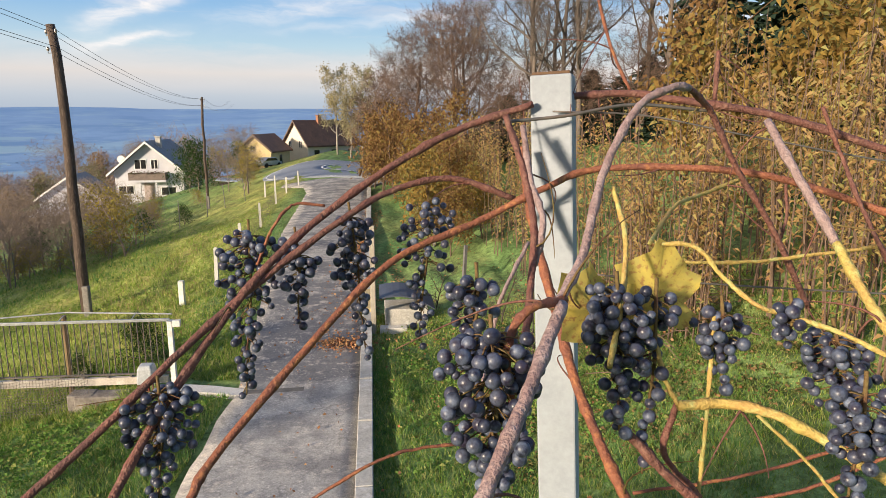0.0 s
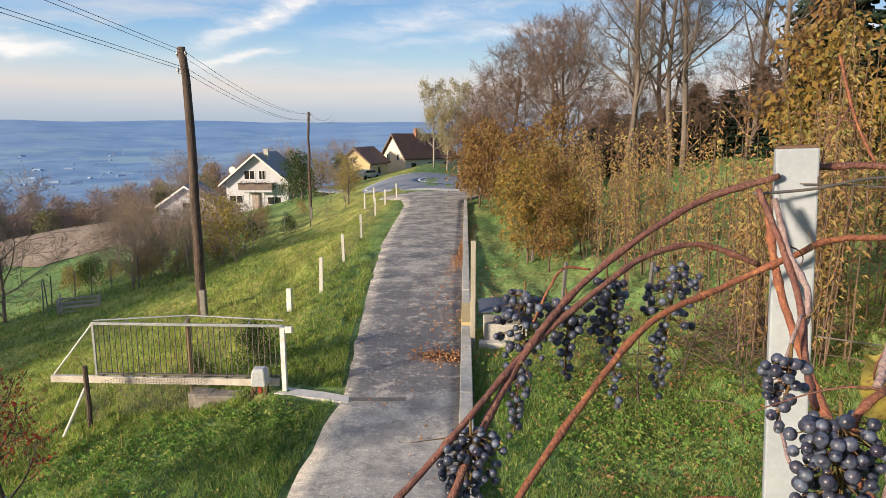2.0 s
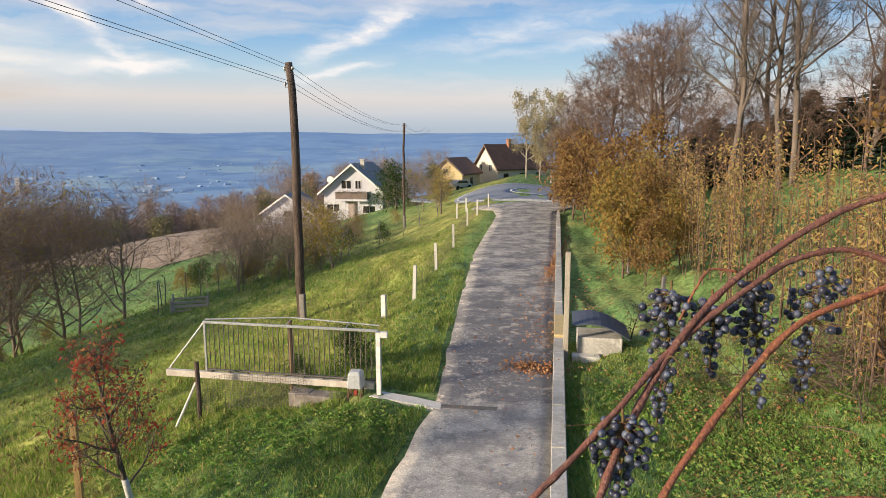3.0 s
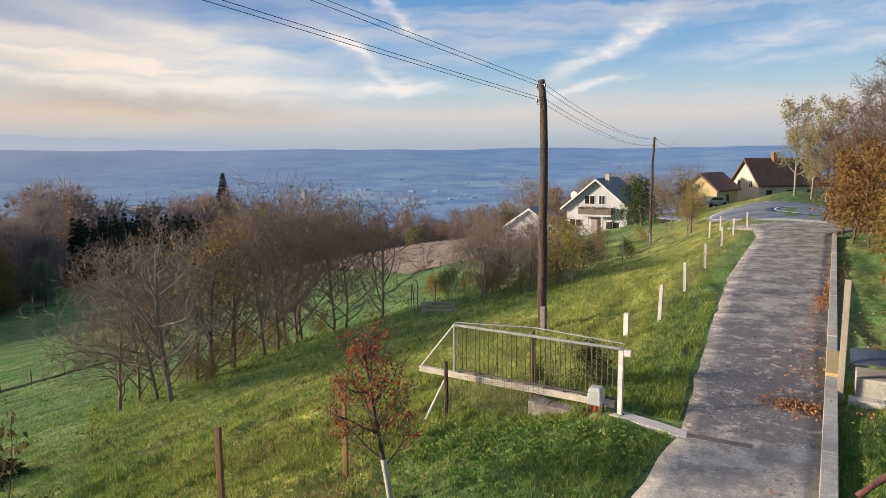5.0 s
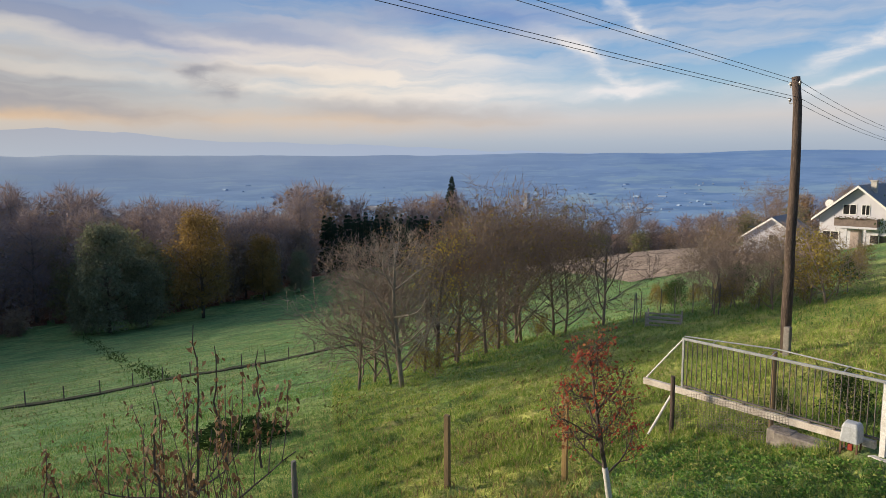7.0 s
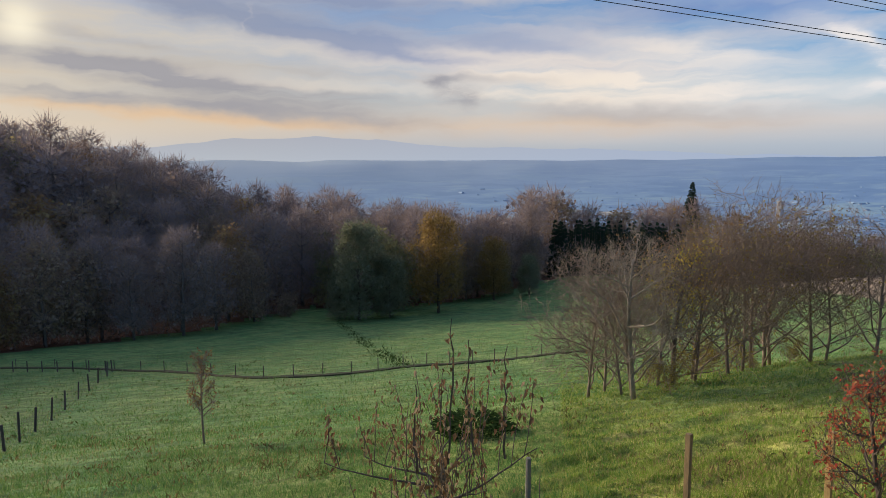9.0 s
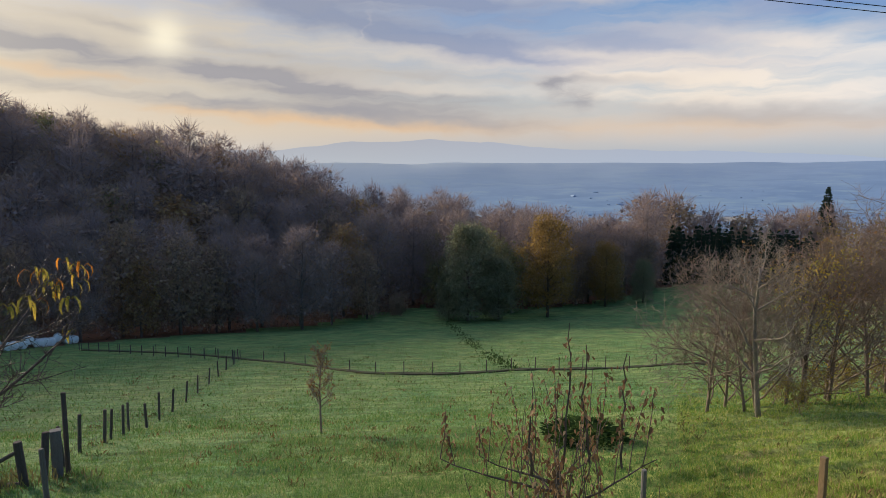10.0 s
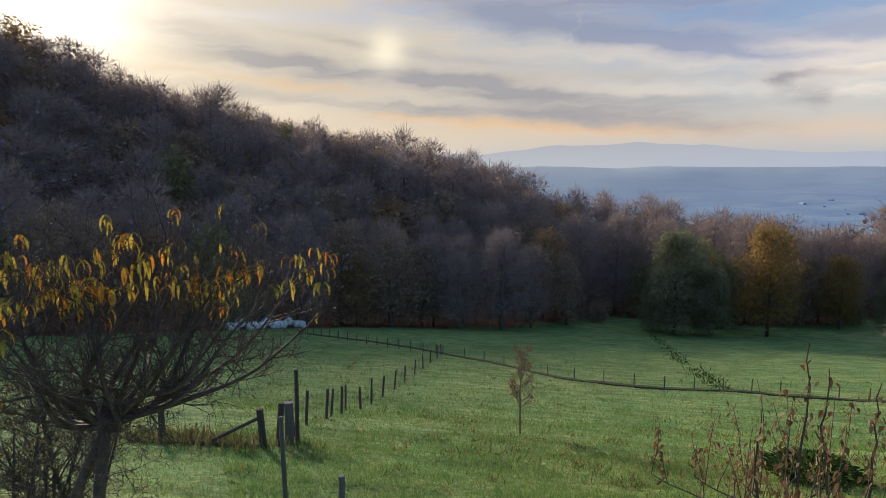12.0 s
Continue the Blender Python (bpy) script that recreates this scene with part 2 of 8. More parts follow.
def grass_ground():
    """Grazed turf: lush in the hollow, drier and yellower on the upper slope, with worn straw patches and tufts."""
    m = bpy.data.materials.new("meadow_grass")
    m.use_nodes = True
    m.node_tree.nodes.clear()
    n = Nodes(m.node_tree)
    at = n.add("ShaderNodeTexCoord", 3)
    axis = m.node_tree.nodes.new("ShaderNodeSeparateXYZ")
    n.put(axis, 0, at)
    upper = n.math("DIVIDE", n.math("ADD", axis.outputs[0], 28.0), 14.0, True)
    upper = n.math("MULTIPLY", upper, n.math("DIVIDE", n.math("ADD", axis.outputs[1], 4.0), 10.0, True))
    # the unmown strip between the driveway and its fence stays green
    verge = n.math("ADD", n.math("ADD", axis.outputs[0], n.math("MULTIPLY", axis.outputs[1], 0.103)), 5.5, True)
    near_lawn = n.math("MULTIPLY", n.math("DIVIDE", n.math("SUBTRACT", 13.5, axis.outputs[1]), 2.0, True), n.math("DIVIDE", n.math("ADD", axis.outputs[0], 9.5), 2.0, True))
    upper = n.math("MULTIPLY", upper, n.math("SUBTRACT", 1.0, n.math("MULTIPLY", n.math("MAXIMUM", verge, near_lawn), 0.85)))
    broad = n.ramp(n.noise(at, 0.22, 5.0, 0.6), ((0.36, 0.0), (0.64, 1.0)))
    lush = n.mix(broad, (0.096, 0.190, 0.068), (0.168, 0.240, 0.088))
    dry = n.mix(broad, (0.185, 0.235, 0.052), (0.34, 0.325, 0.095))
    col = n.mix(upper, lush, dry)
    straw = n.ramp(n.noise(at, 0.9, 5.0, 0.65), ((0.54, 0.0), (0.68, 1.0)))
    col = n.mix(n.math("MULTIPLY", straw, n.math("ADD", n.math("MULTIPLY", upper, 0.4), 0.35)), col, (0.29, 0.25, 0.10))
    tuft = n.noise(at, 6.0, 5.0, 0.7)
    # Light and dark bands along the slope: raking light on its steps, painted
    step = n.noise(n.add("ShaderNodeMapping", in_Vector=at, in_Scale=(1.0, 0.22, 1.0), in_Rotation=(0, 0, 0.12)), 1.5, 5.0, 0.65, 0.3)
    col = n.mix(1.0, col, n.ramp(step, ((0.34, 0.60), (0.66, 1.36))), "MULTIPLY")
    col = n.mix(1.0, col, n.ramp(tuft, ((0.32, 0.48), (0.68, 1.5))), "MULTIPLY")
    blade = n.noise(n.add("ShaderNodeMapping", in_Vector=at, in_Scale=(1, 1, 0.3)), 42.0, 3.0, 0.7)
    col = n.mix(1.0, col, n.ramp(blade, ((0.3, 0.72), (0.7, 1.3))), "MULTIPLY")
    relief = n.add("ShaderNodeBump", in_Strength=0.6, in_Distance=0.04, in_Height=n.math("ADD", tuft, n.math("MULTIPLY", blade, 0.3)))
    n.add("ShaderNodeOutputMaterial", n0=n.add("ShaderNodeBsdfPrincipled", in_Base_Color=col, in_Roughness=0.95, in_Specular_IOR_Level=0.1, in_Normal=relief))
    return m


M_GRASS = grass_ground()
M_FOREST_FLOOR = mat("leaf_litter", (0.17, 0.07, 0.035), (0.10, 0.055, 0.03), 0.6, bump=0.5, bscale=6)


def plain():
    """The plain far below: a patchwork of fields with darker woods between them, distance haze painted into the blue
    tones.
    """
    m = bpy.data.materials.new("hazy_plain")
    m.use_nodes = True
    m.node_tree.nodes.clear()
    n = Nodes(m.node_tree)
    at = n.add("ShaderNodeTexCoord", 3)
    bent = n.add("ShaderNodeMapping", in_Vector=at, in_Scale=(1, 1, 0), in_Rotation=(0, 0, 0.6))
    cell = n.add("ShaderNodeTexVoronoi", 1, in_Vector=bent, in_Scale=0.0042)
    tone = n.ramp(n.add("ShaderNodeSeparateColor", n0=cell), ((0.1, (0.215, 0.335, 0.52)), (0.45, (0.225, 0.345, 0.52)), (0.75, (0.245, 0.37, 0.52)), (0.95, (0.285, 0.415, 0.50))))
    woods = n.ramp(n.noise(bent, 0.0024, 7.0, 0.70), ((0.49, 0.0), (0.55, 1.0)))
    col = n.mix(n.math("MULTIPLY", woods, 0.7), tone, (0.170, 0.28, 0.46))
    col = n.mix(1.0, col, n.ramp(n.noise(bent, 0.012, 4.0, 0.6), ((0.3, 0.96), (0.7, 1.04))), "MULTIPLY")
    axis = m.node_tree.nodes.new("ShaderNodeSeparateXYZ")
    n.put(axis, 0, at)
    strips = n.add("ShaderNodeCombineXYZ", n0=n.math("MULTIPLY", n.add("ShaderNodeVectorMath", 1, operation="LENGTH", n0=at), 0.0052), n1=n.math("MULTIPLY", n.math("ARCTAN2", axis.outputs[1], axis.outputs[0]), 9.0), n2=0.0)
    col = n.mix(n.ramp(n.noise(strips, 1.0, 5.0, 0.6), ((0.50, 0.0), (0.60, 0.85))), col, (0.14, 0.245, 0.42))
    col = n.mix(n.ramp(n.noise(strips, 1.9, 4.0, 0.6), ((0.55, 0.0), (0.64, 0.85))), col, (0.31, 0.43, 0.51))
    # Haze put into the colour: bluer far off, paler and greyer to the west
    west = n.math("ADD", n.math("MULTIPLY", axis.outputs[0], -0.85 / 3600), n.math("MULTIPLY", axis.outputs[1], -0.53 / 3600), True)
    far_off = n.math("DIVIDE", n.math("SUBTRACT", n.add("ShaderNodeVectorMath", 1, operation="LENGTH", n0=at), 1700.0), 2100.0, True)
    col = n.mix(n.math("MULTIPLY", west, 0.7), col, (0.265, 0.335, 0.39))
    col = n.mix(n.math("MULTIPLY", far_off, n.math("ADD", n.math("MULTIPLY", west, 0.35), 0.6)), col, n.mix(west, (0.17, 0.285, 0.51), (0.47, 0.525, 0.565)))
    n.add("ShaderNodeOutputMaterial", n0=n.add("ShaderNodeBsdfPrincipled", in_Base_Color=col, in_Roughness=1.0, in_Specular_IOR_Level=0.0))
    return m


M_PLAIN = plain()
# Backdrop that glows: haze over the range is put into its emission colour
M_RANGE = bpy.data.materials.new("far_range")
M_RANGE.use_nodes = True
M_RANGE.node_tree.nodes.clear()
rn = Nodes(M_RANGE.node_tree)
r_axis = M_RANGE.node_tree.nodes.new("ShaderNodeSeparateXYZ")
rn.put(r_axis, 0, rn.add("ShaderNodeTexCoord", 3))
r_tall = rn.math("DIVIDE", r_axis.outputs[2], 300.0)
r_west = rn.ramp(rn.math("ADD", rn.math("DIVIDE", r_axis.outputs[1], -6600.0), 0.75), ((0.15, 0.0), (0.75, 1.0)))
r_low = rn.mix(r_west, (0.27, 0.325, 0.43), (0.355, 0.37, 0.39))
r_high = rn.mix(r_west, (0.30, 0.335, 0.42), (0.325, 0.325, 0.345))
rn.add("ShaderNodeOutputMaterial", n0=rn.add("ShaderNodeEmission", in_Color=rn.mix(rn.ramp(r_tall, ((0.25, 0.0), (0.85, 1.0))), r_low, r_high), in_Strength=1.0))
# Wood's twigs and leaves: own browns, lifted and greyed to paint in haze
M_THICKET = mat("thicket_twigs", (0.30, 0.235, 0.215), (0.20, 0.17, 0.165), vary="island", c3=(0.32, 0.22, 0.14), leaf=0.35, fine=0.1)
M_TWIG_WOOD = mat("purple_brown_twigs", (0.335, 0.275, 0.275), (0.24, 0.21, 0.22), vary="island", c3=(0.35, 0.255, 0.19), leaf=0.3, fine=0.1)
M_LEAF_WOODGREEN = mat("dull_green_forest_leaves", (0.27, 0.26, 0.135), (0.19, 0.20, 0.11), vary="island", c3=(0.30, 0.25, 0.12), leaf=0.4, fine=0.12)
M_LEAF_RUST = mat("rusty_forest_leaves", (0.33, 0.215, 0.12), (0.25, 0.17, 0.11), vary="island", c3=(0.36, 0.27, 0.13), leaf=0.4, fine=0.12)
M_BLADE_LUSH = mat("lush_grass_blade", (0.088, 0.205, 0.052), (0.175, 0.285, 0.088), vary="island", c3=(0.28, 0.32, 0.12), leaf=0.4, fine=0.1)
M_BLADE = mat("grass_blade", (0.145, 0.265, 0.040), (0.30, 0.36, 0.080), vary="island", c3=(0.48, 0.45, 0.18), leaf=0.4, fine=0.1)


def asphalt():
    """Old driveway surface: dark patches in the middle, gravelly pale wear, fine stones and specks."""
    m = bpy.data.materials.new("worn_asphalt")
    m.use_nodes = True
    m.node_tree.nodes.clear()
    n = Nodes(m.node_tree)
    at = n.add("ShaderNodeTexCoord", 3)
    patch = n.ramp(n.noise(at, 0.8, 8.0, 0.72, 0.1), ((0.43, 0.0), (0.62, 1.0)))
    blot = n.ramp(n.noise(at, 3.0, 6.0, 0.7, 0.0), ((0.42, 0.0), (0.58, 1.0)))
    wear = n.ramp(n.noise(at, 2.2, 9.0, 0.80, 0.1), ((0.53, 0.0), (0.61, 1.0)))
    stone = n.noise(at, 55.0, 3.0, 0.7)
    chips = n.noise(at, 17.0, 4.0, 0.65)
    speck = n.math("MULTIPLY", n.ramp(chips, ((0.58, 0.0), (0.64, 1.0))), n.ramp(n.noise(at, 0.8, 4.0, 0.6), ((0.44, 0.05), (0.60, 1.0))))
    axis = m.node_tree.nodes.new("ShaderNodeSeparateXYZ")
    n.put(axis, 0, at)
    # a darker overlay of newer tar beyond the drain, worn back to gravel on the near side
    tarred = n.math("MULTIPLY", n.math("DIVIDE", n.math("SUBTRACT", axis.outputs[1], 11.9), 0.5, True), n.math("DIVIDE", n.math("SUBTRACT", 24.0, axis.outputs[1]), 9.0, True))
    gravelly = n.math("DIVIDE", n.math("SUBTRACT", 12.2, axis.outputs[1]), 1.0, True)
    patch = n.math("ADD", n.math("SUBTRACT", patch, n.math("MULTIPLY", tarred, 0.75)), n.math("MULTIPLY", gravelly, 0.4), True)
    col = n.mix(patch, (0.145, 0.143, 0.152), (0.44, 0.415, 0.38))
    col = n.mix(n.math("MULTIPLY", blot, 0.40), col, (0.20, 0.195, 0.195))
    col = n.mix(n.math("MULTIPLY", wear, 0.70), col, (0.58, 0.52, 0.45))
    col = n.mix(n.math("MULTIPLY", speck, 0.85), col, (0.66, 0.62, 0.56))
    crack = n.add("ShaderNodeTexVoronoi", 0, feature="DISTANCE_TO_EDGE", in_Vector=n.add("ShaderNodeVectorMath", operation="ADD", n0=at, n1=n.add("ShaderNodeVectorMath", operation="SCALE", n0=n.add("ShaderNodeTexNoise", 1, in_Vector=at, in_Scale=2.2, in_Detail=5.0), in_Scale=0.7)), in_Scale=0.75)
    col = n.mix(n.math("MULTIPLY", n.ramp(crack, ((0.005, 1.0), (0.013, 0.0))), 0.3), col, (0.06, 0.058, 0.055))
    col = n.mix(1.0, col, n.ramp(stone, ((0.3, 0.60), (0.7, 1.40))), "MULTIPLY")
    bump = n.add("ShaderNodeBump", in_Strength=0.5, in_Distance=0.008, in_Height=n.math("ADD", stone, n.math("MULTIPLY", wear, 0.3)))
    n.add("ShaderNodeOutputMaterial", n0=n.add("ShaderNodeBsdfPrincipled", in_Base_Color=col, in_Roughness=0.88, in_Specular_IOR_Level=0.25, in_Normal=bump))
    return m


M_ASPHALT = asphalt()
M_ROAD = mat("road_asphalt", (0.17, 0.19, 0.23), (0.21, 0.23, 0.27), 0.3, 0.8, 0.2, 20.0)
M_LINE = mat("white_road_paint", (0.75, 0.75, 0.75), (0.6, 0.6, 0.6), 2.0)
M_CONCRETE = mat("weathered_concrete", (0.50, 0.48, 0.44), (0.32, 0.31, 0.285), 1.6, 0.9, 0.5, 30.0, c3=(0.50, 0.49, 0.47))
M_CONC_PALE = mat("pale_concrete", (0.62, 0.60, 0.57), (0.46, 0.45, 0.42), 3.0, 0.9, 0.4, 40.0, vary="object")
M_YELLOW_CONC = mat("yellowed_concrete", (0.55, 0.42, 0.20), (0.45, 0.36, 0.2), 3.0)
M_WHITE = mat("white_gate_paint", (0.72, 0.71, 0.69), (0.56, 0.54, 0.50), 5.0, 0.55, 0.1, 60)
M_GALV = mat("galvanised_steel", (0.44, 0.45, 0.46), (0.33, 0.34, 0.35), 8.0, 0.45, metal=0.5)
M_STEEL_DARK = mat("dark_steel", (0.10, 0.10, 0.10), (0.17, 0.14, 0.12), 20.0, 0.6, metal=0.3)
M_BOX = mat("grey_plastic", (0.42, 0.44, 0.46), (0.36, 0.38, 0.40), 8.0, 0.5)
M_POLE = mat("weathered_pole_wood", (0.105, 0.075, 0.060), (0.050, 0.037, 0.031), 3.0, 0.9, 0.8, 20.0, stretch=(4, 4, 0.35), c3=(0.15, 0.115, 0.095))
M_STAKE = mat("yellow_pine_stake", (0.46, 0.31, 0.13), (0.30, 0.20, 0.09), 3.0, 0.85, 0.4, 30, stretch=(4, 4, 0.4))
M_BROWN_STAKE = mat("brown_stake", (0.26, 0.18, 0.10), (0.17, 0.12, 0.075), 3.0, 0.9, 0.4, 30, stretch=(4, 4, 0.4))
M_PALEWOOD = mat("pale_old_timber", (0.40, 0.365, 0.30), (0.29, 0.26, 0.215), 3.0, 0.9, 0.5, 30, stretch=(4, 4, 0.4))
M_GREYWOOD = mat("grey_wood", (0.20, 0.19, 0.19), (0.11, 0.105, 0.105), 3.0, 0.9, 0.6, 30, stretch=(4, 4, 0.4), vary="object")
M_CRATE = mat("silvered_boards", (0.40, 0.37, 0.34), (0.26, 0.235, 0.215), 3.0, 0.9, 0.5, 30, vary="object")
M_DARKWOOD = mat("dark_old_wood", (0.065, 0.055, 0.052), (0.12, 0.10, 0.09), 3.0, 0.9, 0.6, 30, stretch=(4, 4, 0.4), vary="object")
M_WIRE = mat("fence_wire", (0.16, 0.15, 0.14), (0.12, 0.10, 0.09), 20.0, 0.6, metal=0.4)
M_CABLE = mat("black_cable", (0.03, 0.03, 0.035), (0.05, 0.05, 0.05), 5.0, 0.6)
M_CERAMIC = mat("insulator", (0.16, 0.15, 0.14), (0.35, 0.34, 0.33), 12.0, 0.3)
M_BARK = mat("tree_bark", (0.13, 0.10, 0.08), (0.075, 0.06, 0.05), 3.0, 0.95, 0.8, 25, stretch=(3, 3, 0.5))
M_BARK_PALE = mat("pale_bark", (0.42, 0.38, 0.33), (0.26, 0.23, 0.20), 3.0, 0.95, 0.4, 25, stretch=(1, 1, 3))
M_TWIG = mat("brown_twigs", (0.33, 0.255, 0.21), (0.22, 0.17, 0.15), 1.0, 0.95, vary="object")
M_TWIG_DARK = mat("dark_brown_twigs", (0.19, 0.15, 0.125), (0.12, 0.096, 0.083), 1.0, 0.95, vary="object")
M_BARK_WOOD = mat("grey_forest_bark", (0.21, 0.175, 0.16), (0.14, 0.118, 0.11), 1.5, 0.95, 0.4, 12, stretch=(3, 3, 0.5))
M_TWIG_MID = mat("mid_brown_twigs", (0.275, 0.21, 0.17), (0.175, 0.137, 0.113), 1.0, 0.95, vary="object")
M_TWIG_RED = mat("reddish_twigs", (0.165, 0.11, 0.085), (0.11, 0.078, 0.062), 1.0, 0.95)
M_TRUNK_DARK = mat("dark_bark", (0.085, 0.066, 0.055), (0.05, 0.04, 0.035), 1.5, 0.95, 0.6, 12, stretch=(3, 3, 0.5))
M_SAPLING = mat("sapling_bark", (0.17, 0.115, 0.085), (0.11, 0.075, 0.055), 6.0, 0.9)
M_LEAF_YEL = mat("yellow_leaves", (0.36, 0.255, 0.07), (0.27, 0.165, 0.055), vary="island", c3=(0.24, 0.22, 0.075), leaf=0.45, fine=0.12)
M_LEAF_BRIGHT = mat("bright_yellow_leaves", (0.56, 0.42, 0.07), (0.42, 0.33, 0.07), vary="island", c3=(0.36, 0.36, 0.08), leaf=0.45, fine=0.12)
M_LEAF_ORANGE = mat("orange_brown_leaves", (0.26, 0.155, 0.065), (0.18, 0.105, 0.05), vary="island", c3=(0.30, 0.215, 0.08), leaf=0.4, fine=0.12)
M_LEAF_HEDGE = mat("faded_hedge_leaves", (0.46, 0.33, 0.145), (0.36, 0.20, 0.095), vary="island", c3=(0.40, 0.36, 0.13), leaf=0.45, fine=0.12)
M_LEAF_BROWN = mat("brown_leaves", (0.30, 0.17, 0.08), (0.19, 0.11, 0.055), vary="island", c3=(0.33, 0.24, 0.09), leaf=0.38, fine=0.12)
# Lightened like the other wood colours, with haze in the tone
M_LEAF_FOREST = mat("dull_forest_leaves", (0.35, 0.255, 0.19), (0.255, 0.20, 0.17), vary="island", c3=(0.36, 0.275, 0.175), leaf=0.3, fine=0.12)
M_LEAF_OLIVE = mat("olive_leaves", (0.20, 0.19, 0.075), (0.13, 0.14, 0.055), vary="island", c3=(0.27, 0.20, 0.07), leaf=0.35, fine=0.12)
M_LEAF_GOLDEN = mat("olive_gold_leaves", (0.30, 0.24, 0.08), (0.20, 0.16, 0.06), vary="island", c3=(0.38, 0.30, 0.07), leaf=0.4, fine=0.12)
M_LEAF_DULL = mat("dull_weed_leaves", (0.105, 0.145, 0.045), (0.15, 0.13, 0.055), vary="island", c3=(0.26, 0.17, 0.085), leaf=0.3, fine=0.12)
M_LEAF_GREEN = mat("green_leaves", (0.06, 0.10, 0.03), (0.035, 0.065, 0.022), vary="island", leaf=0.3, fine=0.12)
M_LEAF_RED = mat("red_leaves", (0.40, 0.07, 0.055), (0.30, 0.12, 0.06), vary="island", c3=(0.36, 0.19, 0.08), leaf=0.4, fine=0.12)
M_NEEDLE = mat("conifer_needles", (0.032, 0.056, 0.042), (0.048, 0.074, 0.050), vary="island", leaf=0.15, fine=0.12)
M_FALLEN = mat("fallen_leaves", (0.35, 0.165, 0.08), (0.23, 0.115, 0.06), vary="island", c3=(0.40, 0.25, 0.13), leaf=0.15, fine=0.12)
M_WEED = mat("broad_weeds", (0.10, 0.215, 0.042), (0.18, 0.29, 0.07), vary="island", c3=(0.30, 0.32, 0.10), leaf=0.3, fine=0.1)
M_DRYGRASS = mat("dry_grass", (0.34, 0.28, 0.13), (0.24, 0.20, 0.09), vary="island", c3=(0.25, 0.27, 0.09), leaf=0.3, fine=0.1)
M_SOIL = mat("ploughed_soil", (0.235, 0.18, 0.135), (0.32, 0.25, 0.19), 0.5, 0.95, 0.9, 4.0, c3=(0.18, 0.13, 0.10), stretch=(1, 0.4, 1), fine=0.4)
M_WALL = mat("white_house_render", (0.55, 0.55, 0.60), (0.49, 0.49, 0.54), 0.8, 0.9, 0.1, 30, fine=0.06)
M_WALL_YEL = mat("yellow_house_render", (0.70, 0.55, 0.30), (0.62, 0.49, 0.28), 0.8, 0.9, fine=0.06)
M_WALL_BEIGE = mat("beige_house_render", (0.68, 0.61, 0.52), (0.60, 0.54, 0.46), 0.8, 0.9, fine=0.06)
M_ROOF_GREY = mat("grey_roof", (0.20, 0.21, 0.23), (0.15, 0.16, 0.18), 1.0, 0.7, 0.6, 9.0, stretch=(1, 4, 1))
M_ROOF_BROWN = mat("brown_roof_tiles", (0.13, 0.075, 0.055), (0.09, 0.055, 0.045), 1.0, 0.8, 0.6, 9.0)
M_ROOF_RED = mat("red_brown_roof_tiles", (0.22, 0.11, 0.07), (0.16, 0.085, 0.06), 1.0, 0.8, 0.6, 9.0)
M_GLASS = mat("dark_window_glass", (0.02, 0.022, 0.025), (0.03, 0.03, 0.03), 2.0, 0.12, spec=0.6)
M_FRAME = mat("white_window_frame", (0.75, 0.74, 0.72), (0.68, 0.67, 0.65), 3.0, 0.6)
M_BALCONY = mat("grey_balcony_wood", (0.20, 0.16, 0.14), (0.14, 0.11, 0.10), 3.0, 0.85)
M_BRICK = mat("chimney_brick", (0.35, 0.16, 0.10), (0.26, 0.13, 0.09), 8.0, 0.9)
M_CARPAINT = mat("silver_car_paint", (0.45, 0.47, 0.52), (0.40, 0.42, 0.47), 1.0, 0.3, metal=0.4, fine=0.03)
M_TYRE = mat("tyre_rubber", (0.02, 0.02, 0.02), (0.03, 0.03, 0.03), 5.0)
M_LID = mat("blue_grey_sheet", (0.085, 0.095, 0.125), (0.065, 0.072, 0.095), 2.5, 0.5, 0.1, 30)
M_BALE = mat("bale_wrap", (0.80, 0.83, 0.84), (0.66, 0.71, 0.73), 2.0, 0.35, vary="object")
M_BLOCK_WALL = mat("far_block_wall", (0.40, 0.40, 0.42), (0.34, 0.35, 0.38), bscale=0.2, fine=0.05)
# Far town walls: muted blue tone stands in for distance haze
M_TOWN_WALL = mat("hazed_house_wall", (0.235, 0.305, 0.41), (0.175, 0.25, 0.365), vary="island", c3=(0.31, 0.325, 0.37), bscale=0.2, fine=0.05)


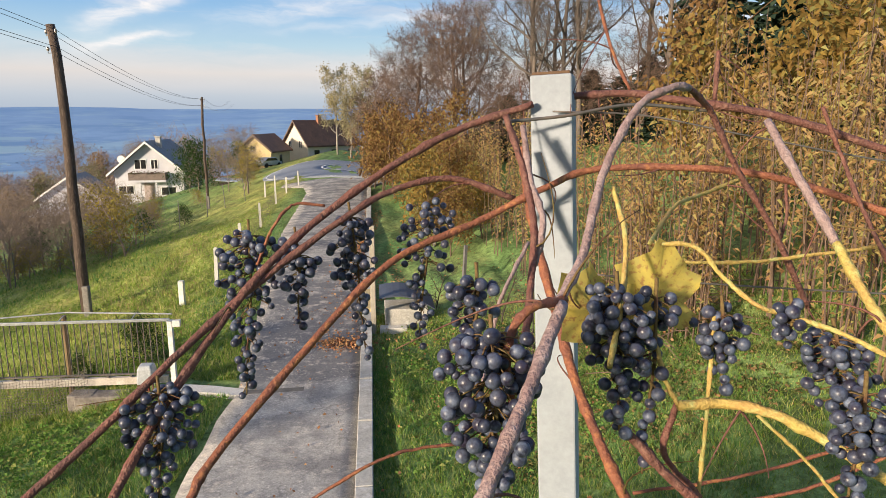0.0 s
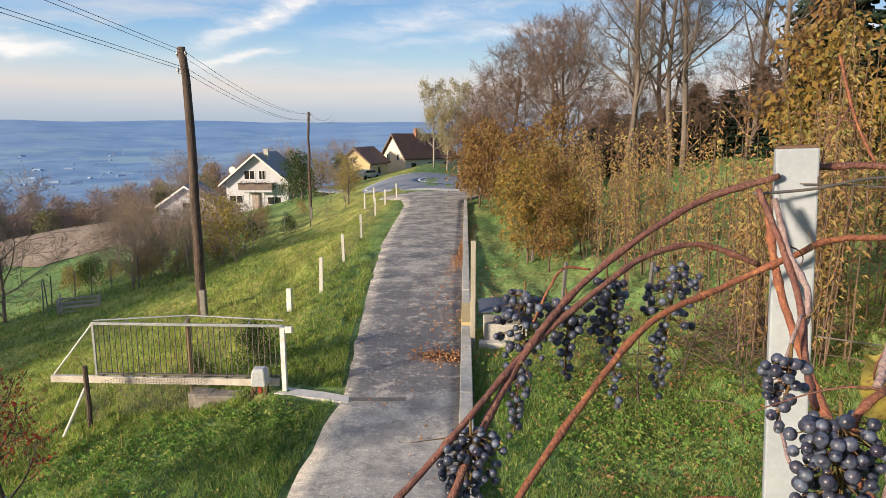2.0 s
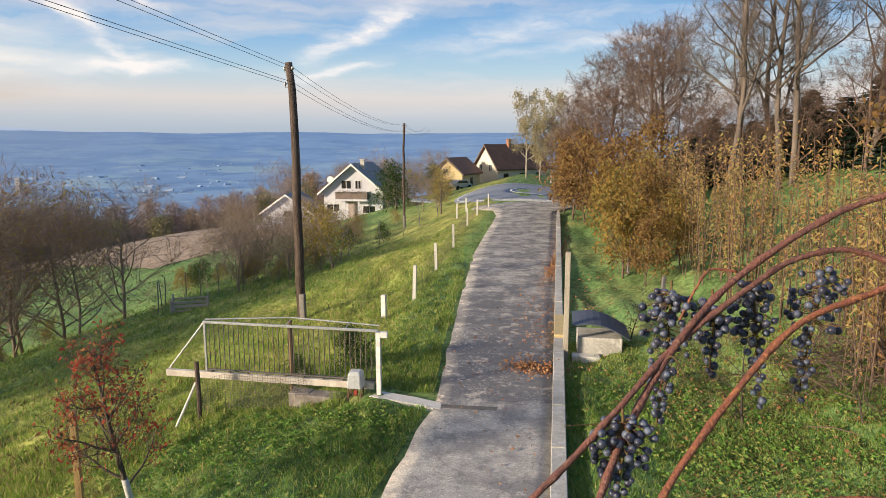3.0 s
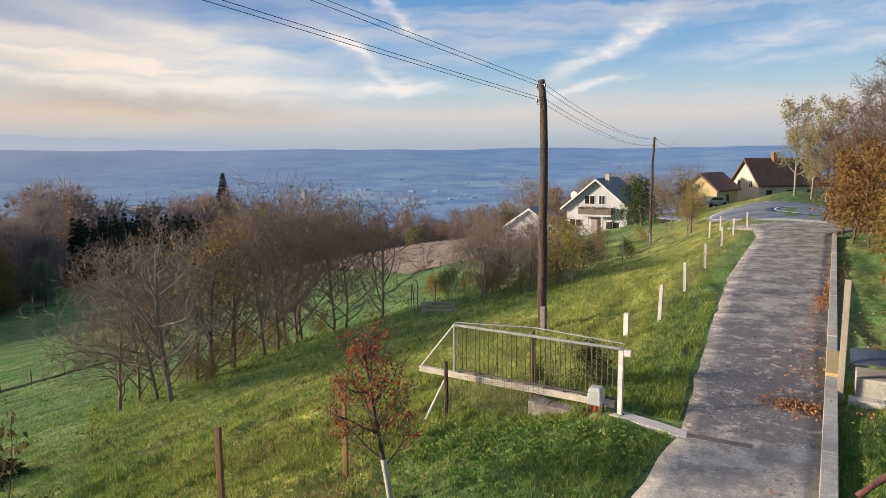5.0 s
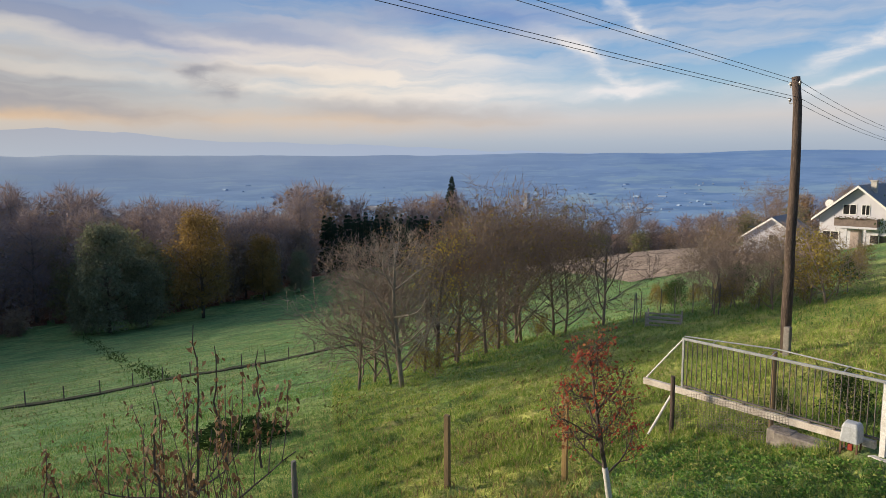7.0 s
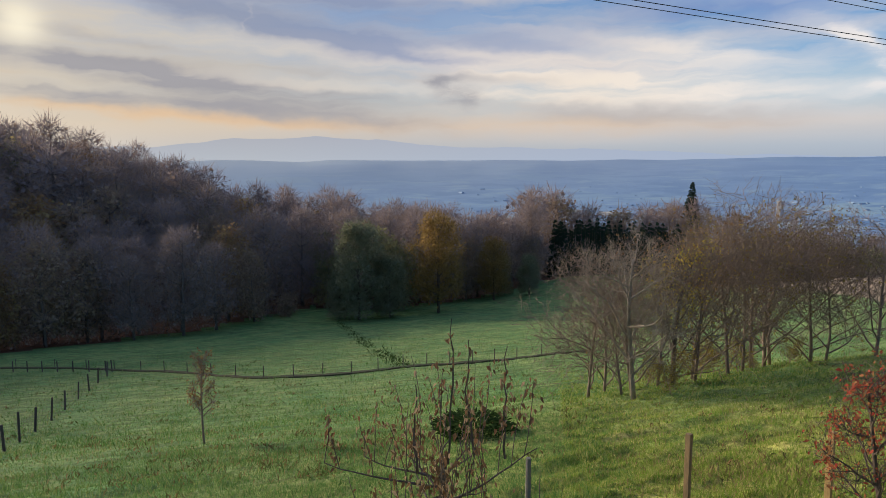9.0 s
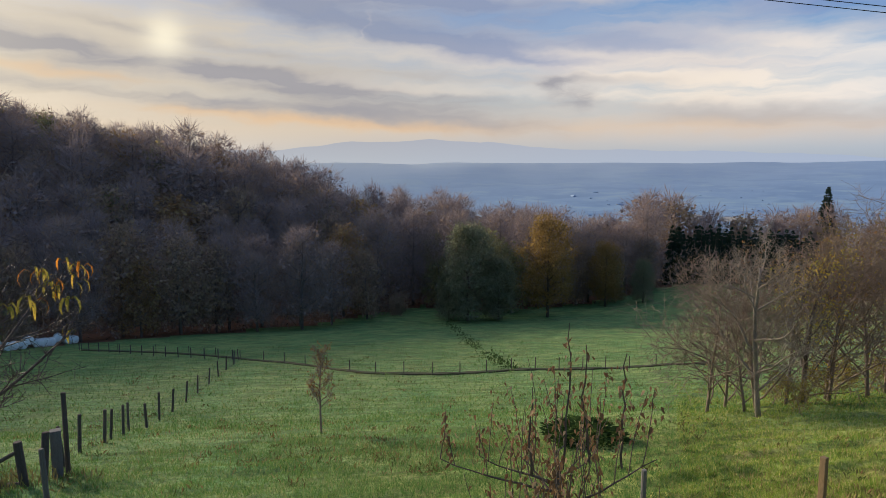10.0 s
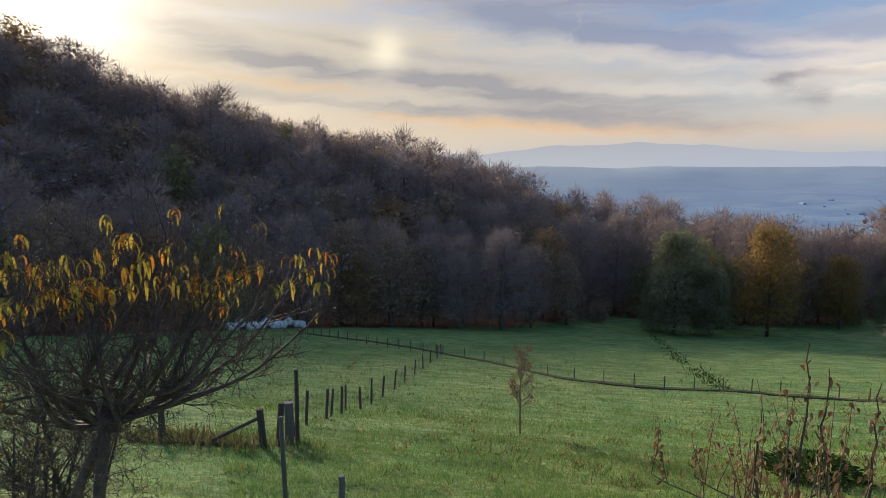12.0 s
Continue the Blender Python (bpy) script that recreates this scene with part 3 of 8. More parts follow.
def grape_skin():
    """Blue-black skin under an uneven pale bloom, thicker on some berries than on others."""
    m = bpy.data.materials.new("blue_black_grape")
    m.use_nodes = True
    m.node_tree.nodes.clear()
    n = Nodes(m.node_tree)
    at = n.add("ShaderNodeTexCoord", 3)
    each = n.add("ShaderNodeObjectInfo", 5)
    moved = n.add("ShaderNodeVectorMath", operation="ADD", n0=at, n1=n.add("ShaderNodeCombineXYZ", n0=each, n1=n.math("MULTIPLY", each, 7.3), n2=0.0))
    bloom = n.ramp(n.noise(moved, 110.0, 5.0, 0.6), ((0.36, 0.0), (0.66, 1.0)))
    share = n.math("ADD", n.math("MULTIPLY", n.math("FRACT", n.math("MULTIPLY", each, 5.7)), 0.6), 0.25)
    bloom = n.math("MULTIPLY", bloom, n.math("MULTIPLY", share, 0.8))
    rubbed = n.noise(moved, 420.0, 3.0, 0.6)
    col = n.mix(bloom, n.mix(each, (0.010, 0.011, 0.026), (0.022, 0.016, 0.034)), (0.20, 0.25, 0.36))
    col = n.mix(1.0, col, n.ramp(rubbed, ((0.3, 0.8), (0.7, 1.2))), "MULTIPLY")
    n.add("ShaderNodeOutputMaterial", n0=n.add("ShaderNodeBsdfPrincipled", in_Base_Color=col, in_Roughness=n.math("ADD", n.math("MULTIPLY", bloom, 0.4), 0.32), in_Specular_IOR_Level=0.45))
    return m


M_GRAPE = grape_skin()
M_STALK = mat("grape_stalk", (0.16, 0.12, 0.04), (0.10, 0.045, 0.025), 60.0, 0.8, 0.3, 300)
M_CANE = {"main": mat("vine_cane_brown", (0.175, 0.072, 0.055), (0.115, 0.053, 0.045), 25.0, 0.62, 0.4, 220, stretch=(1, 1, 1), c3=(0.20, 0.10, 0.075)),
          "red": mat("vine_cane_red", (0.25, 0.092, 0.050), (0.155, 0.060, 0.042), 22.0, 0.6, 0.35, 220, c3=(0.33, 0.14, 0.06)),
          "grey": mat("vine_cane_grey", (0.31, 0.23, 0.225), (0.22, 0.145, 0.14), 25.0, 0.65, 0.4, 220, c3=(0.32, 0.245, 0.24)),
          "yellow": mat("vine_cane_yellow", (0.44, 0.34, 0.095), (0.39, 0.25, 0.08), 22.0, 0.6, 0.35, 220, c3=(0.42, 0.41, 0.15))}
M_VINELEAF = mat("yellow_vine_leaf", (0.64, 0.51, 0.12), (0.50, 0.43, 0.13), 45.0, leaf=0.5, c3=(0.40, 0.24, 0.09))
# White paint's shaded look is put into a darker, bluer base colour
M_POST = mat("shaded_white_paint", (0.33, 0.36, 0.405), (0.28, 0.31, 0.355), 9.0, 0.6, 0.02, 120, fine=0.08)
M_RUST = mat("rusty_rim", (0.16, 0.10, 0.06), (0.10, 0.06, 0.04), 30.0, 0.9)


# ---- mesh tools ----
class Shape:
    """Vertices and faces gathered for one mesh."""

    def __init__(self):
        self.v, self.f = [], []

    def face(self, *points):
        k = len(self.v)
        self.v.extend(points)
        self.f.append(tuple(range(k, k + len(points))))

    def tube(self, line, radii, sides=6, cap=True):
        pts = [Vector(p) for p in line]
        k0, n = len(self.v), len(pts)
        side = None
        for i, p in enumerate(pts):
            d = (pts[min(i + 1, n - 1)] - pts[max(i - 1, 0)])
            d = d.normalized() if d.length > 1e-9 else Vector((0, 0, 1))
            if side is None:
                side = d.cross(Vector((0.3, 0.2, 1)) if abs(d.z) < 0.9 else Vector((1, 0.2, 0))).normalized()
            side = (side - d * side.dot(d)).normalized()
            other = d.cross(side)
            r = radii[i] if hasattr(radii, "__len__") else radii
            for s in range(sides):
                a = 2 * math.pi * s / sides
                self.v.append(p + side * (r * math.cos(a)) + other * (r * math.sin(a)))
        for i in range(n - 1):
            for s in range(sides):
                a, b = k0 + i * sides + s, k0 + i * sides + (s + 1) % sides
                self.f.append((a, b, b + sides, a + sides))
        if cap and sides > 3:
            self.f.append(tuple(k0 + s for s in reversed(range(sides))))
            self.f.append(tuple(k0 + (n - 1) * sides + s for s in range(sides)))

    def box(self, x0, x1, y0, y1, z0, z1, m=None):
        c = [Vector((x, y, z)) for z in (z0, z1) for x, y in ((x0, y0), (x1, y0), (x1, y1), (x0, y1))]
        k = len(self.v)
        self.v.extend([m @ p for p in c] if m else c)
        self.f.extend(tuple(k + i for i in q) for q in ((3, 2, 1, 0), (4, 5, 6, 7), (0, 1, 5, 4), (1, 2, 6, 5), (2, 3, 7, 6), (3, 0, 4, 7)))

    def leaf(self, p, way, wide, size, droop=0.25):
        """A small folded leaf of two quads from p along way."""
        way = Vector(way).normalized()
        side = way.cross(Vector((random.uniform(-1, 1), random.uniform(-1, 1), random.uniform(-0.4, 1)))).normalized()
        nrm = way.cross(side)
        mid, tip = p + way * size * 0.5 + nrm * size * 0.1, p + way * size - Vector((0, 0, size * droop))
        k = len(self.v)
        self.v.extend((p, mid + side * wide, tip, mid - side * wide))
        self.f.append((k, k + 1, k + 2))
        self.f.append((k, k + 2, k + 3))

    def mesh(self, name, material, soft=False):
        me = bpy.data.meshes.new(name)
        me.from_pydata([tuple(p) for p in self.v], [], self.f)
        me.materials.append(material)
        if soft:
            me.polygons.foreach_set("use_smooth", [True] * len(me.polygons))
        me.update()
        return me


def part(name, shape, material, parent=None, label="", soft=False, bevel=0.0):
    """Links a Shape (or a mesh that is there already) as one object under a thing."""
    ob = new(name, shape if isinstance(shape, bpy.types.Mesh) else shape.mesh(name, material, soft))
    ob.parent = parent
    if bevel:
        b = ob.modifiers.new("edge", "BEVEL")
        b.width, b.segments, b.limit_method = bevel, 2, "ANGLE"
    return tagged(ob, label)


def thing(name, label, category, m=None, group="", kind=""):
    ob = tagged(new(name), label, category, group, kind)
    if m:
        ob.matrix_basis = m
    return ob


def curve_through(points, steps=6):
    """Points along a smooth line through the given ones."""
    p = [Vector(q) for q in points]
    p = [p[0] * 2 - p[1]] + p + [p[-1] * 2 - p[-2]]
    out = []
    for i in range(1, len(p) - 2):
        a, b, c, d = p[i - 1:i + 3]
        for s in range(steps):
            t = s / steps
            out.append(0.5 * (2 * b + (c - a) * t + (2 * a - 5 * b + 4 * c - d) * t * t + (3 * b - a - 3 * c + d) * t ** 3))
    return out + [p[-2]]

# ---- lie of the land ----
EYE0 = (-0.95, -0.5)
PROF_U = (-60.0, -14.0, -6.0, -1.2, 1.0, 5.2, 8.0, 14.0, 26.0, 34.0, 50.0, 82.0, 123.0, 145.0, 400.0)
PROF_Z = (9.0, 4.0, 1.7, 0.22, 0.02, 0.0, -0.45, -2.0, -4.9, -7.4, -10.6, -16.6, -23.4, -25.0, -27.0)
RIDGE_A = (-60.0, -10.0, 20.0, 50.0, 77.0, 90.0, 100.0, 114.0, 123.0, 133.0, 150.0, 180.0)
RIDGE_Z = (4.0, -3.0, -20.0, -27.0, -27.0, -22.0, -8.0, 5.0, 13.0, 32.0, 36.0, 20.0)


def smooth(v, a, b):
    s = np.clip((v - a) / (b - a), 0, 1)
    return s * s * (3 - 2 * s)


def height(x, y):
    x, y = np.asarray(x, float), np.asarray(y, float)
    u = -x - 0.071 * np.clip(y - 9, 0, 50)
    z = sum(np.interp(u + k, PROF_U, PROF_Z) for k in (-0.8, -0.4, 0.0, 0.4, 0.8)) / 5
    z = z + 5.5 * smooth(y, 40, 110) * smooth(u, 25, 80) + 1.6 * smooth(y, 50, 90) * smooth(u, 3, 12)
    z = z - 1.2 * smooth(y, 62, 120) * (1 - smooth(u, 3, 12))
    dx, dy = x - EYE0[0], y - EYE0[1]
    r = np.hypot(dx, dy)
    az = np.degrees(np.arctan2(-dx, dy))
    ridge = np.interp(az, RIDGE_A, RIDGE_Z)
    z = z + (ridge - z) * smooth(r, 128, 240)
    z = z + (-115 - z) * smooth(r, 270, 900) + 255 * smooth(r, 1850, 5230)
    z = z - 3.0 * smooth(r, 98, 132) * smooth(az, 24, 33) * (1 - smooth(az, 50, 60)) * (1 - smooth(r, 250, 500))
    return z + (3.3 - z) * (1 - smooth(r, 2.5, 7.0))


def kerb_x(y):
    return -1.62 - 0.071 * (y - 8.7)


def road_left(y):
    return np.interp(y, (4, 8.5, 11.5, 12.5, 19.4, 30.5, 47.4, 53, 57), (-3.3, -4.03, -4.1, -4.2, -5.35, -7.0, -8.7, -9.9, -12.5))


def turf(x, y):
    """Small rises of the grazed ground: cattle steps along the slope, hummocks and tufts; none on the driveway."""
    x, y = np.asarray(x, float), np.asarray(y, float)
    dx, dy = x - EYE0[0], y - EYE0[1]
    r = np.hypot(dx, dy)
    az = np.degrees(np.arctan2(-dx, dy))
    on_road = (x > road_left(y) - 0.5) & (x < kerb_x(y) + 0.6) & (y > 3) & (y < 62)
    much = np.where(on_road | (r > 400), 0, smooth(r, 7, 12)) * (1 - 0.8 * smooth(r, 55, 85)) * (1 - 0.55 * smooth(az, 60, 80))
    rise = [noise.noise((a * 0.55 + b * 0.1, b * 0.13, 0.0)) * 0.13 + (0.25 - abs(noise.noise((a * 0.75 + b * 0.16, b * 0.11, 5.0)))) * 0.24 + noise.noise((a * 1.9, b * 1.1, 7.0)) * 0.10 + noise.noise((a * 4.6, b * 3.4, 9.0)) * 0.09 for a, b in zip(x.ravel(), y.ravel())]
    return np.array(rise).reshape(x.shape) * much


def ground_at(x, y, dz=0.0):
    return Vector((x, y, float(height(x, y)) + float(turf(x, y)) + dz))


# the wood's edge, in degrees left of the driveway and metres off
WOOD_A = (18, 28, 40, 48, 55, 60, 64, 68, 73, 80, 85, 90, 95, 106, 113, 125, 132, 150)
WOOD_R = (160, 160, 168, 174, 178, 178, 172, 157, 147, 138, 144, 133, 122, 118, 112, 99, 92, 90)
MAIN_ROAD = [(30, 55), (12, 58.5), (-4, 62), (-11, 66), (-14, 71.5), (-12.5, 77.5), (-6, 81.5), (3, 84), (20, 87)]


def build_ground():
    az = np.concatenate([np.arange(-60, 140, 0.5), np.arange(140, 300, 3.0)])
    r = [0.6]
    while r[-1] < 3950:
        r.append(r[-1] * (1.04 if r[-1] < 7 else 1.017 if r[-1] < 60 else 1.03 if r[-1] < 400 else 1.06))
    r = np.array(r)
    A, R = np.meshgrid(np.radians(az), r)
    X, Y = EYE0[0] - R * np.sin(A), EYE0[1] + R * np.cos(A)
    Z = height(X, Y)
    on_road = (X > road_left(Y) - 0.5) & (X < kerb_x(Y) + 0.6) & (Y > 3) & (Y < 62)
    far = np.array([noise.fractal((x * 0.0012, y * 0.0012, 2.0), 1.0, 2.0, 5) for x, y in zip(X.ravel(), Y.ravel())]).reshape(X.shape)
    Z = Z + turf(X, Y) + far * 14 * smooth(R, 2100, 3700)
    Z = np.where(on_road, Z - 0.05, Z)
    n = len(az)
    verts = np.stack([X, Y, Z], -1).reshape(-1, 3)
    verts = np.vstack([verts, [[EYE0[0], EYE0[1], 3.3]]])
    faces, slot = [], []
    wood_at = np.interp(az, WOOD_A, WOOD_R) + np.where(az > 100, -2.0, 3.0)
    for i in range(len(r) - 1):
        for j in range(n):
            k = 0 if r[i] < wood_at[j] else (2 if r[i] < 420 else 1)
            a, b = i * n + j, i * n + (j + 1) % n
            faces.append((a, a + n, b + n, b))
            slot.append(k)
    for j in range(n):
        faces.append((len(verts) - 1, j, (j + 1) % n))
        slot.append(0)
    me = bpy.data.meshes.new("ground")
    me.from_pydata([tuple(v) for v in verts], [], faces)
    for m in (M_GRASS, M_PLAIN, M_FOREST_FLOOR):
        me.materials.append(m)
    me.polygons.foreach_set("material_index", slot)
    me.polygons.foreach_set("use_smooth", [True] * len(faces))
    me.update()
    tagged(new("ground", me), "green sloping meadow falling to a wide hazy plain", "ground", kind="structure")


def ribbon(name, left, right, lift, material, label, skirt=0.3, cross=3):
    """A strip laid on the land between two lines of points."""
    s = Shape()
    rows = []
    for a, b in zip(left, right):
        row = [Vector(a).lerp(Vector(b), k / cross) for k in range(cross + 1)]
        row = [Vector((p.x, p.y, float(height(p.x, p.y)) + lift)) for p in row]
        rows.append([row[0] - Vector((0, 0, skirt))] + row + [row[-1] - Vector((0, 0, skirt))])
    for row in rows:
        s.v.extend(row)
    m = len(rows[0])
    for i in range(len(rows) - 1):
        for j in range(m - 1):
            s.f.append((i * m + j, i * m + j + 1, (i + 1) * m + j + 1, (i + 1) * m + j))
    return tagged(part(name, s, material, soft=True), label, name.replace("_", " "), kind="structure")


def build_roads():
    ys = np.arange(3.5, 59, 0.5)
    left, right = [], []
    for y in ys:
        wob = 0.10 * noise.noise((0, y * 0.9, 3)) + 0.05 * noise.noise((0, y * 3.1, 8))
        left.append((float(road_left(y)) + wob, y, 0))
        right.append((kerb_x(y) + 0.02 if y < 50 else kerb_x(y) + (y - 50) * 0.5, y, 0))
    ribbon("driveway", left, right, 0.035, M_ASPHALT, "narrow worn patched asphalt driveway", cross=8)
    line = curve_through([(x, y, 0) for x, y in MAIN_ROAD], 8)
    lt, rt, ll, lr, rl, rr = [], [], [], [], [], []
    for i, p in enumerate(line):
        d = (line[min(i + 1, len(line) - 1)] - line[max(i - 1, 0)]).normalized()
        side = Vector((-d.y, d.x, 0))
        for store, off in ((lt, -3.3), (rt, 3.3), (ll, -3.0), (lr, -2.82), (rl, 2.82), (rr, 3.0)):
            store.append(p + side * off)
    ribbon("main_road", lt, rt, 0.05, M_ROAD, "smooth grey country road curving past the houses", cross=4)
    near = [(-13.5 + 0.9 * k, 63.0 - 0.12 * k, 0) for k in range(11)]
    back = [(-13.5 + 0.9 * k, 80.0 + 0.12 * k, 0) for k in range(11)]
    ribbon("road_apron", back, near, 0.03, M_ROAD, "grey asphalt apron inside the road's bend", cross=8)
    ribbon("road_line", ll, lr, 0.066, M_LINE, "white painted edge line on the road", 0.002, 1)
    ribbon("road_line", rl, rr, 0.066, M_LINE, "white painted edge line on the road", 0.002, 1)


def build_kerb_wall():
    wall = thing("kerb_wall", "low weathered concrete kerb wall beside the driveway", "wall", kind="structure")
    y, k = 6.2, 0
    rnd = random.Random(4)
    while y < 48.5:
        length = min(rnd.uniform(1.7, 2.3), 48.8 - y)
        s = Shape()
        x = kerb_x(y)
        yellow = 14.6 < y < 16.4
        top = 0.26 + rnd.uniform(-0.015, 0.015) + (0.07 if yellow else 0)
        s.box(0.0, 0.24 + (0.05 if yellow else 0), 0.006, length - 0.006, -0.4, top, pose(x, y, 0, 0, 0, 4.06))
        part("kerb_segment", s, M_YELLOW_CONC if yellow else M_CONCRETE, wall, "kerb piece stained yellow" if yellow else "", bevel=0.012)
        y += length


def build_ploughed_field():
    s = Shape()
    rows = []
    for i in range(0, 60):
        f = i / 59
        row = []
        for j in range(0, 60):
            g = j / 59
            az = radians(24 + 24 * g)
            deg = math.degrees(az)
            near = float(np.interp(deg, (24, 32, 38, 41, 48), (88, 85, 82, 92, 108)))
            r = near + (float(np.interp(deg, (24, 30, 34, 48), (112, 118, 145, 150))) - near) * f
            x, y = EYE0[0] - r * math.sin(az), EYE0[1] + r * math.cos(az)
            row.append((x, y, float(height(x, y)) + 0.10 + 0.06 * noise.noise((x * 0.8, y * 0.8, 1)) + 0.04 * math.sin(r * 4.5)))
        rows.append(row)
    for row in rows:
        s.v.extend(row)
    for i in range(59):
        for j in range(59):
            s.f.append((i * 60 + j, (i + 1) * 60 + j, (i + 1) * 60 + j + 1, i * 60 + j + 1))
    tagged(part("ploughed_field", s, M_SOIL, soft=True), "brown ploughed field with stubble clods", "field", kind="structure")


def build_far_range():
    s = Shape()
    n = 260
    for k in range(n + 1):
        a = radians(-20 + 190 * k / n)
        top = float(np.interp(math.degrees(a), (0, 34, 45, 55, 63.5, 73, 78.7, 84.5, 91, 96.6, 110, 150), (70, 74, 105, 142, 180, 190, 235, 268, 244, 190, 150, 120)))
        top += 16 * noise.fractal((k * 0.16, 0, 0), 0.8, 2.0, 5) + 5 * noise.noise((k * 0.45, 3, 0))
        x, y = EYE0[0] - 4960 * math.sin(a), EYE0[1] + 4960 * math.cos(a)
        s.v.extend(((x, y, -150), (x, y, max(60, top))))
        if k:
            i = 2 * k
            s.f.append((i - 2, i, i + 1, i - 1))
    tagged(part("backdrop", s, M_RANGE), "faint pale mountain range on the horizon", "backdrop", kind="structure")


build_ground()
build_roads()
build_kerb_wall()
build_ploughed_field()
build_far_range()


# ---- trees ----
def grow(seed, tall, girth, counts, first=0.3, reach=0.5, rise=0.35, thin=0.007, wob=0.16, coarse=False, taper=0.35):
    """The wood of a tree as a Shape, and the tips of its last twigs as (place, way)."""
    rnd = random.Random(seed)
    wood, tips = Shape(), []

    def bend(d, amount):
        return (d + Vector((rnd.gauss(0, amount), rnd.gauss(0, amount), rnd.gauss(0, amount) * 0.7))).normalized()

    def limb(p, d, length, rad, level):
        n = ((5, 4, 3, 1, 1, 1) if coarse else (7, 6, 5, 4, 3, 3))[level]
        pts, rs = [p], [rad]
        end = max(rad * (0.30 if level else taper), thin * 0.7)
        for i in range(n):
            d = bend(d, wob * (0.45 if level == 0 else 1.0))
            d = (d + Vector((0, 0, rise * (0.12 if level else 0.3)))).normalized()
            p = p + d * (length / n)
            pts.append(p)
            rs.append(rad + (end - rad) * (i + 1) / n)
        wood.tube(pts, rs, ((6, 4, 3, 3, 3, 3) if coarse else (8, 6, 4, 3, 3, 3))[level], cap=level == 0)
        if level >= len(counts):
            tips.append((p, d))
            return
        for c in range(counts[level]):
            f = (first if level == 0 else 0.25) + (1 - (first if level == 0 else 0.25)) * (c + rnd.random()) / counts[level]
            i = min(int(f * n), n - 1)
            q = pts[i].lerp(pts[i + 1], f * n - i)
            along = (pts[i + 1] - pts[i]).normalized()
            turn = 2.4 * c + rnd.uniform(-0.6, 0.6)
            side = along.orthogonal().normalized()
            side = (side * math.cos(turn) + along.cross(side) * math.sin(turn)).normalized()
            lean = rnd.uniform(0.75, 1.25) if level else rnd.uniform(0.7, 1.15)
            nd = (along * math.cos(lean) + side * math.sin(lean)).normalized()
            size = length * reach * (1.15 - 0.55 * f if level == 0 else rnd.uniform(0.7, 1.1) * (1.1 - 0.4 * f))
            limb(q, nd, size, max(rs[i] * rnd.uniform(0.45, 0.62), thin), level + 1)

    limb(Vector((0, 0, -0.15)), Vector((rnd.gauss(0, 0.04), rnd.gauss(0, 0.04), 1)), tall, girth, 0)
    return wood, tips


def leaves_on(tips, seed, per, size, spread, share=1.0, wide=0.3):
    rnd = random.Random(seed)
    s = Shape()
    random.seed(seed)
    for p, d in tips:
        if rnd.random() > share:
            continue
        for _ in range(per):
            q = p + Vector((rnd.gauss(0, spread), rnd.gauss(0, spread), rnd.gauss(0, spread)))
            z = size * rnd.uniform(0.6, 1.25)
            s.leaf(q, (rnd.gauss(0, 1), rnd.gauss(0, 1), rnd.gauss(-0.4, 0.7)), z * wide, z)
    return s


def sprays(wood, tips, seed, each, length, wide):
    """Fine twigs as slivers that fan out from the last limbs."""
    rnd = random.Random(seed)
    for p, d in tips:
        for _ in range(each):
            q = p - d * rnd.uniform(0, length * 0.9) + Vector((rnd.gauss(0, 0.1), rnd.gauss(0, 0.1), rnd.gauss(0, 0.1))) * length
            e = (d + Vector((rnd.gauss(0, 0.55), rnd.gauss(0, 0.55), rnd.gauss(0.15, 0.5)))).normalized() * length * rnd.uniform(0.5, 1.2)
            side = e.cross(Vector((rnd.gauss(0, 1), rnd.gauss(0, 1), rnd.gauss(0, 1)))).normalized() * wide
            wood.face(q - side, q + side, q + e)


def tree_kind(name, label, seed, tall, girth, counts, bark, leaf=None, per=2, size=0.2, spread=0.3, share=1.0, twigs=None, **how):
    """A tree as a thing with trunk and crown, built once; copies are set out with plant()."""
    wood, tips = grow(seed, tall, girth, counts, **how)
    ob = thing(name, label, "tree")
    fine = wood if leaf else Shape()
    if twigs:
        sprays(fine, tips, seed + 2, *twigs)
    part("trunk", wood, bark, ob, soft=True)
    if twigs and not leaf:
        tagged(part("crown", fine, bark, ob), kind="stuff")
    if leaf:
        part("crown", leaves_on(tips, seed + 1, per, size, spread, share), leaf, ob)
    return ob


def plant(ob, x, y, scale=1.0, turn=0.0, sink=0.0, group="", label="", lean=0.0):
    c = copy_thing(ob, Matrix.Translation(ground_at(x, y, -sink)) @ pose(0, 0, 0, lean, 0, turn))
    c.scale = (scale, scale, scale)
    tagged(c, label, "", group)
    return c


def drop(ob):
    """Takes a pattern away once its copies stand."""
    for o in (*ob.children_recursive, ob):
        bpy.data.objects.remove(o)


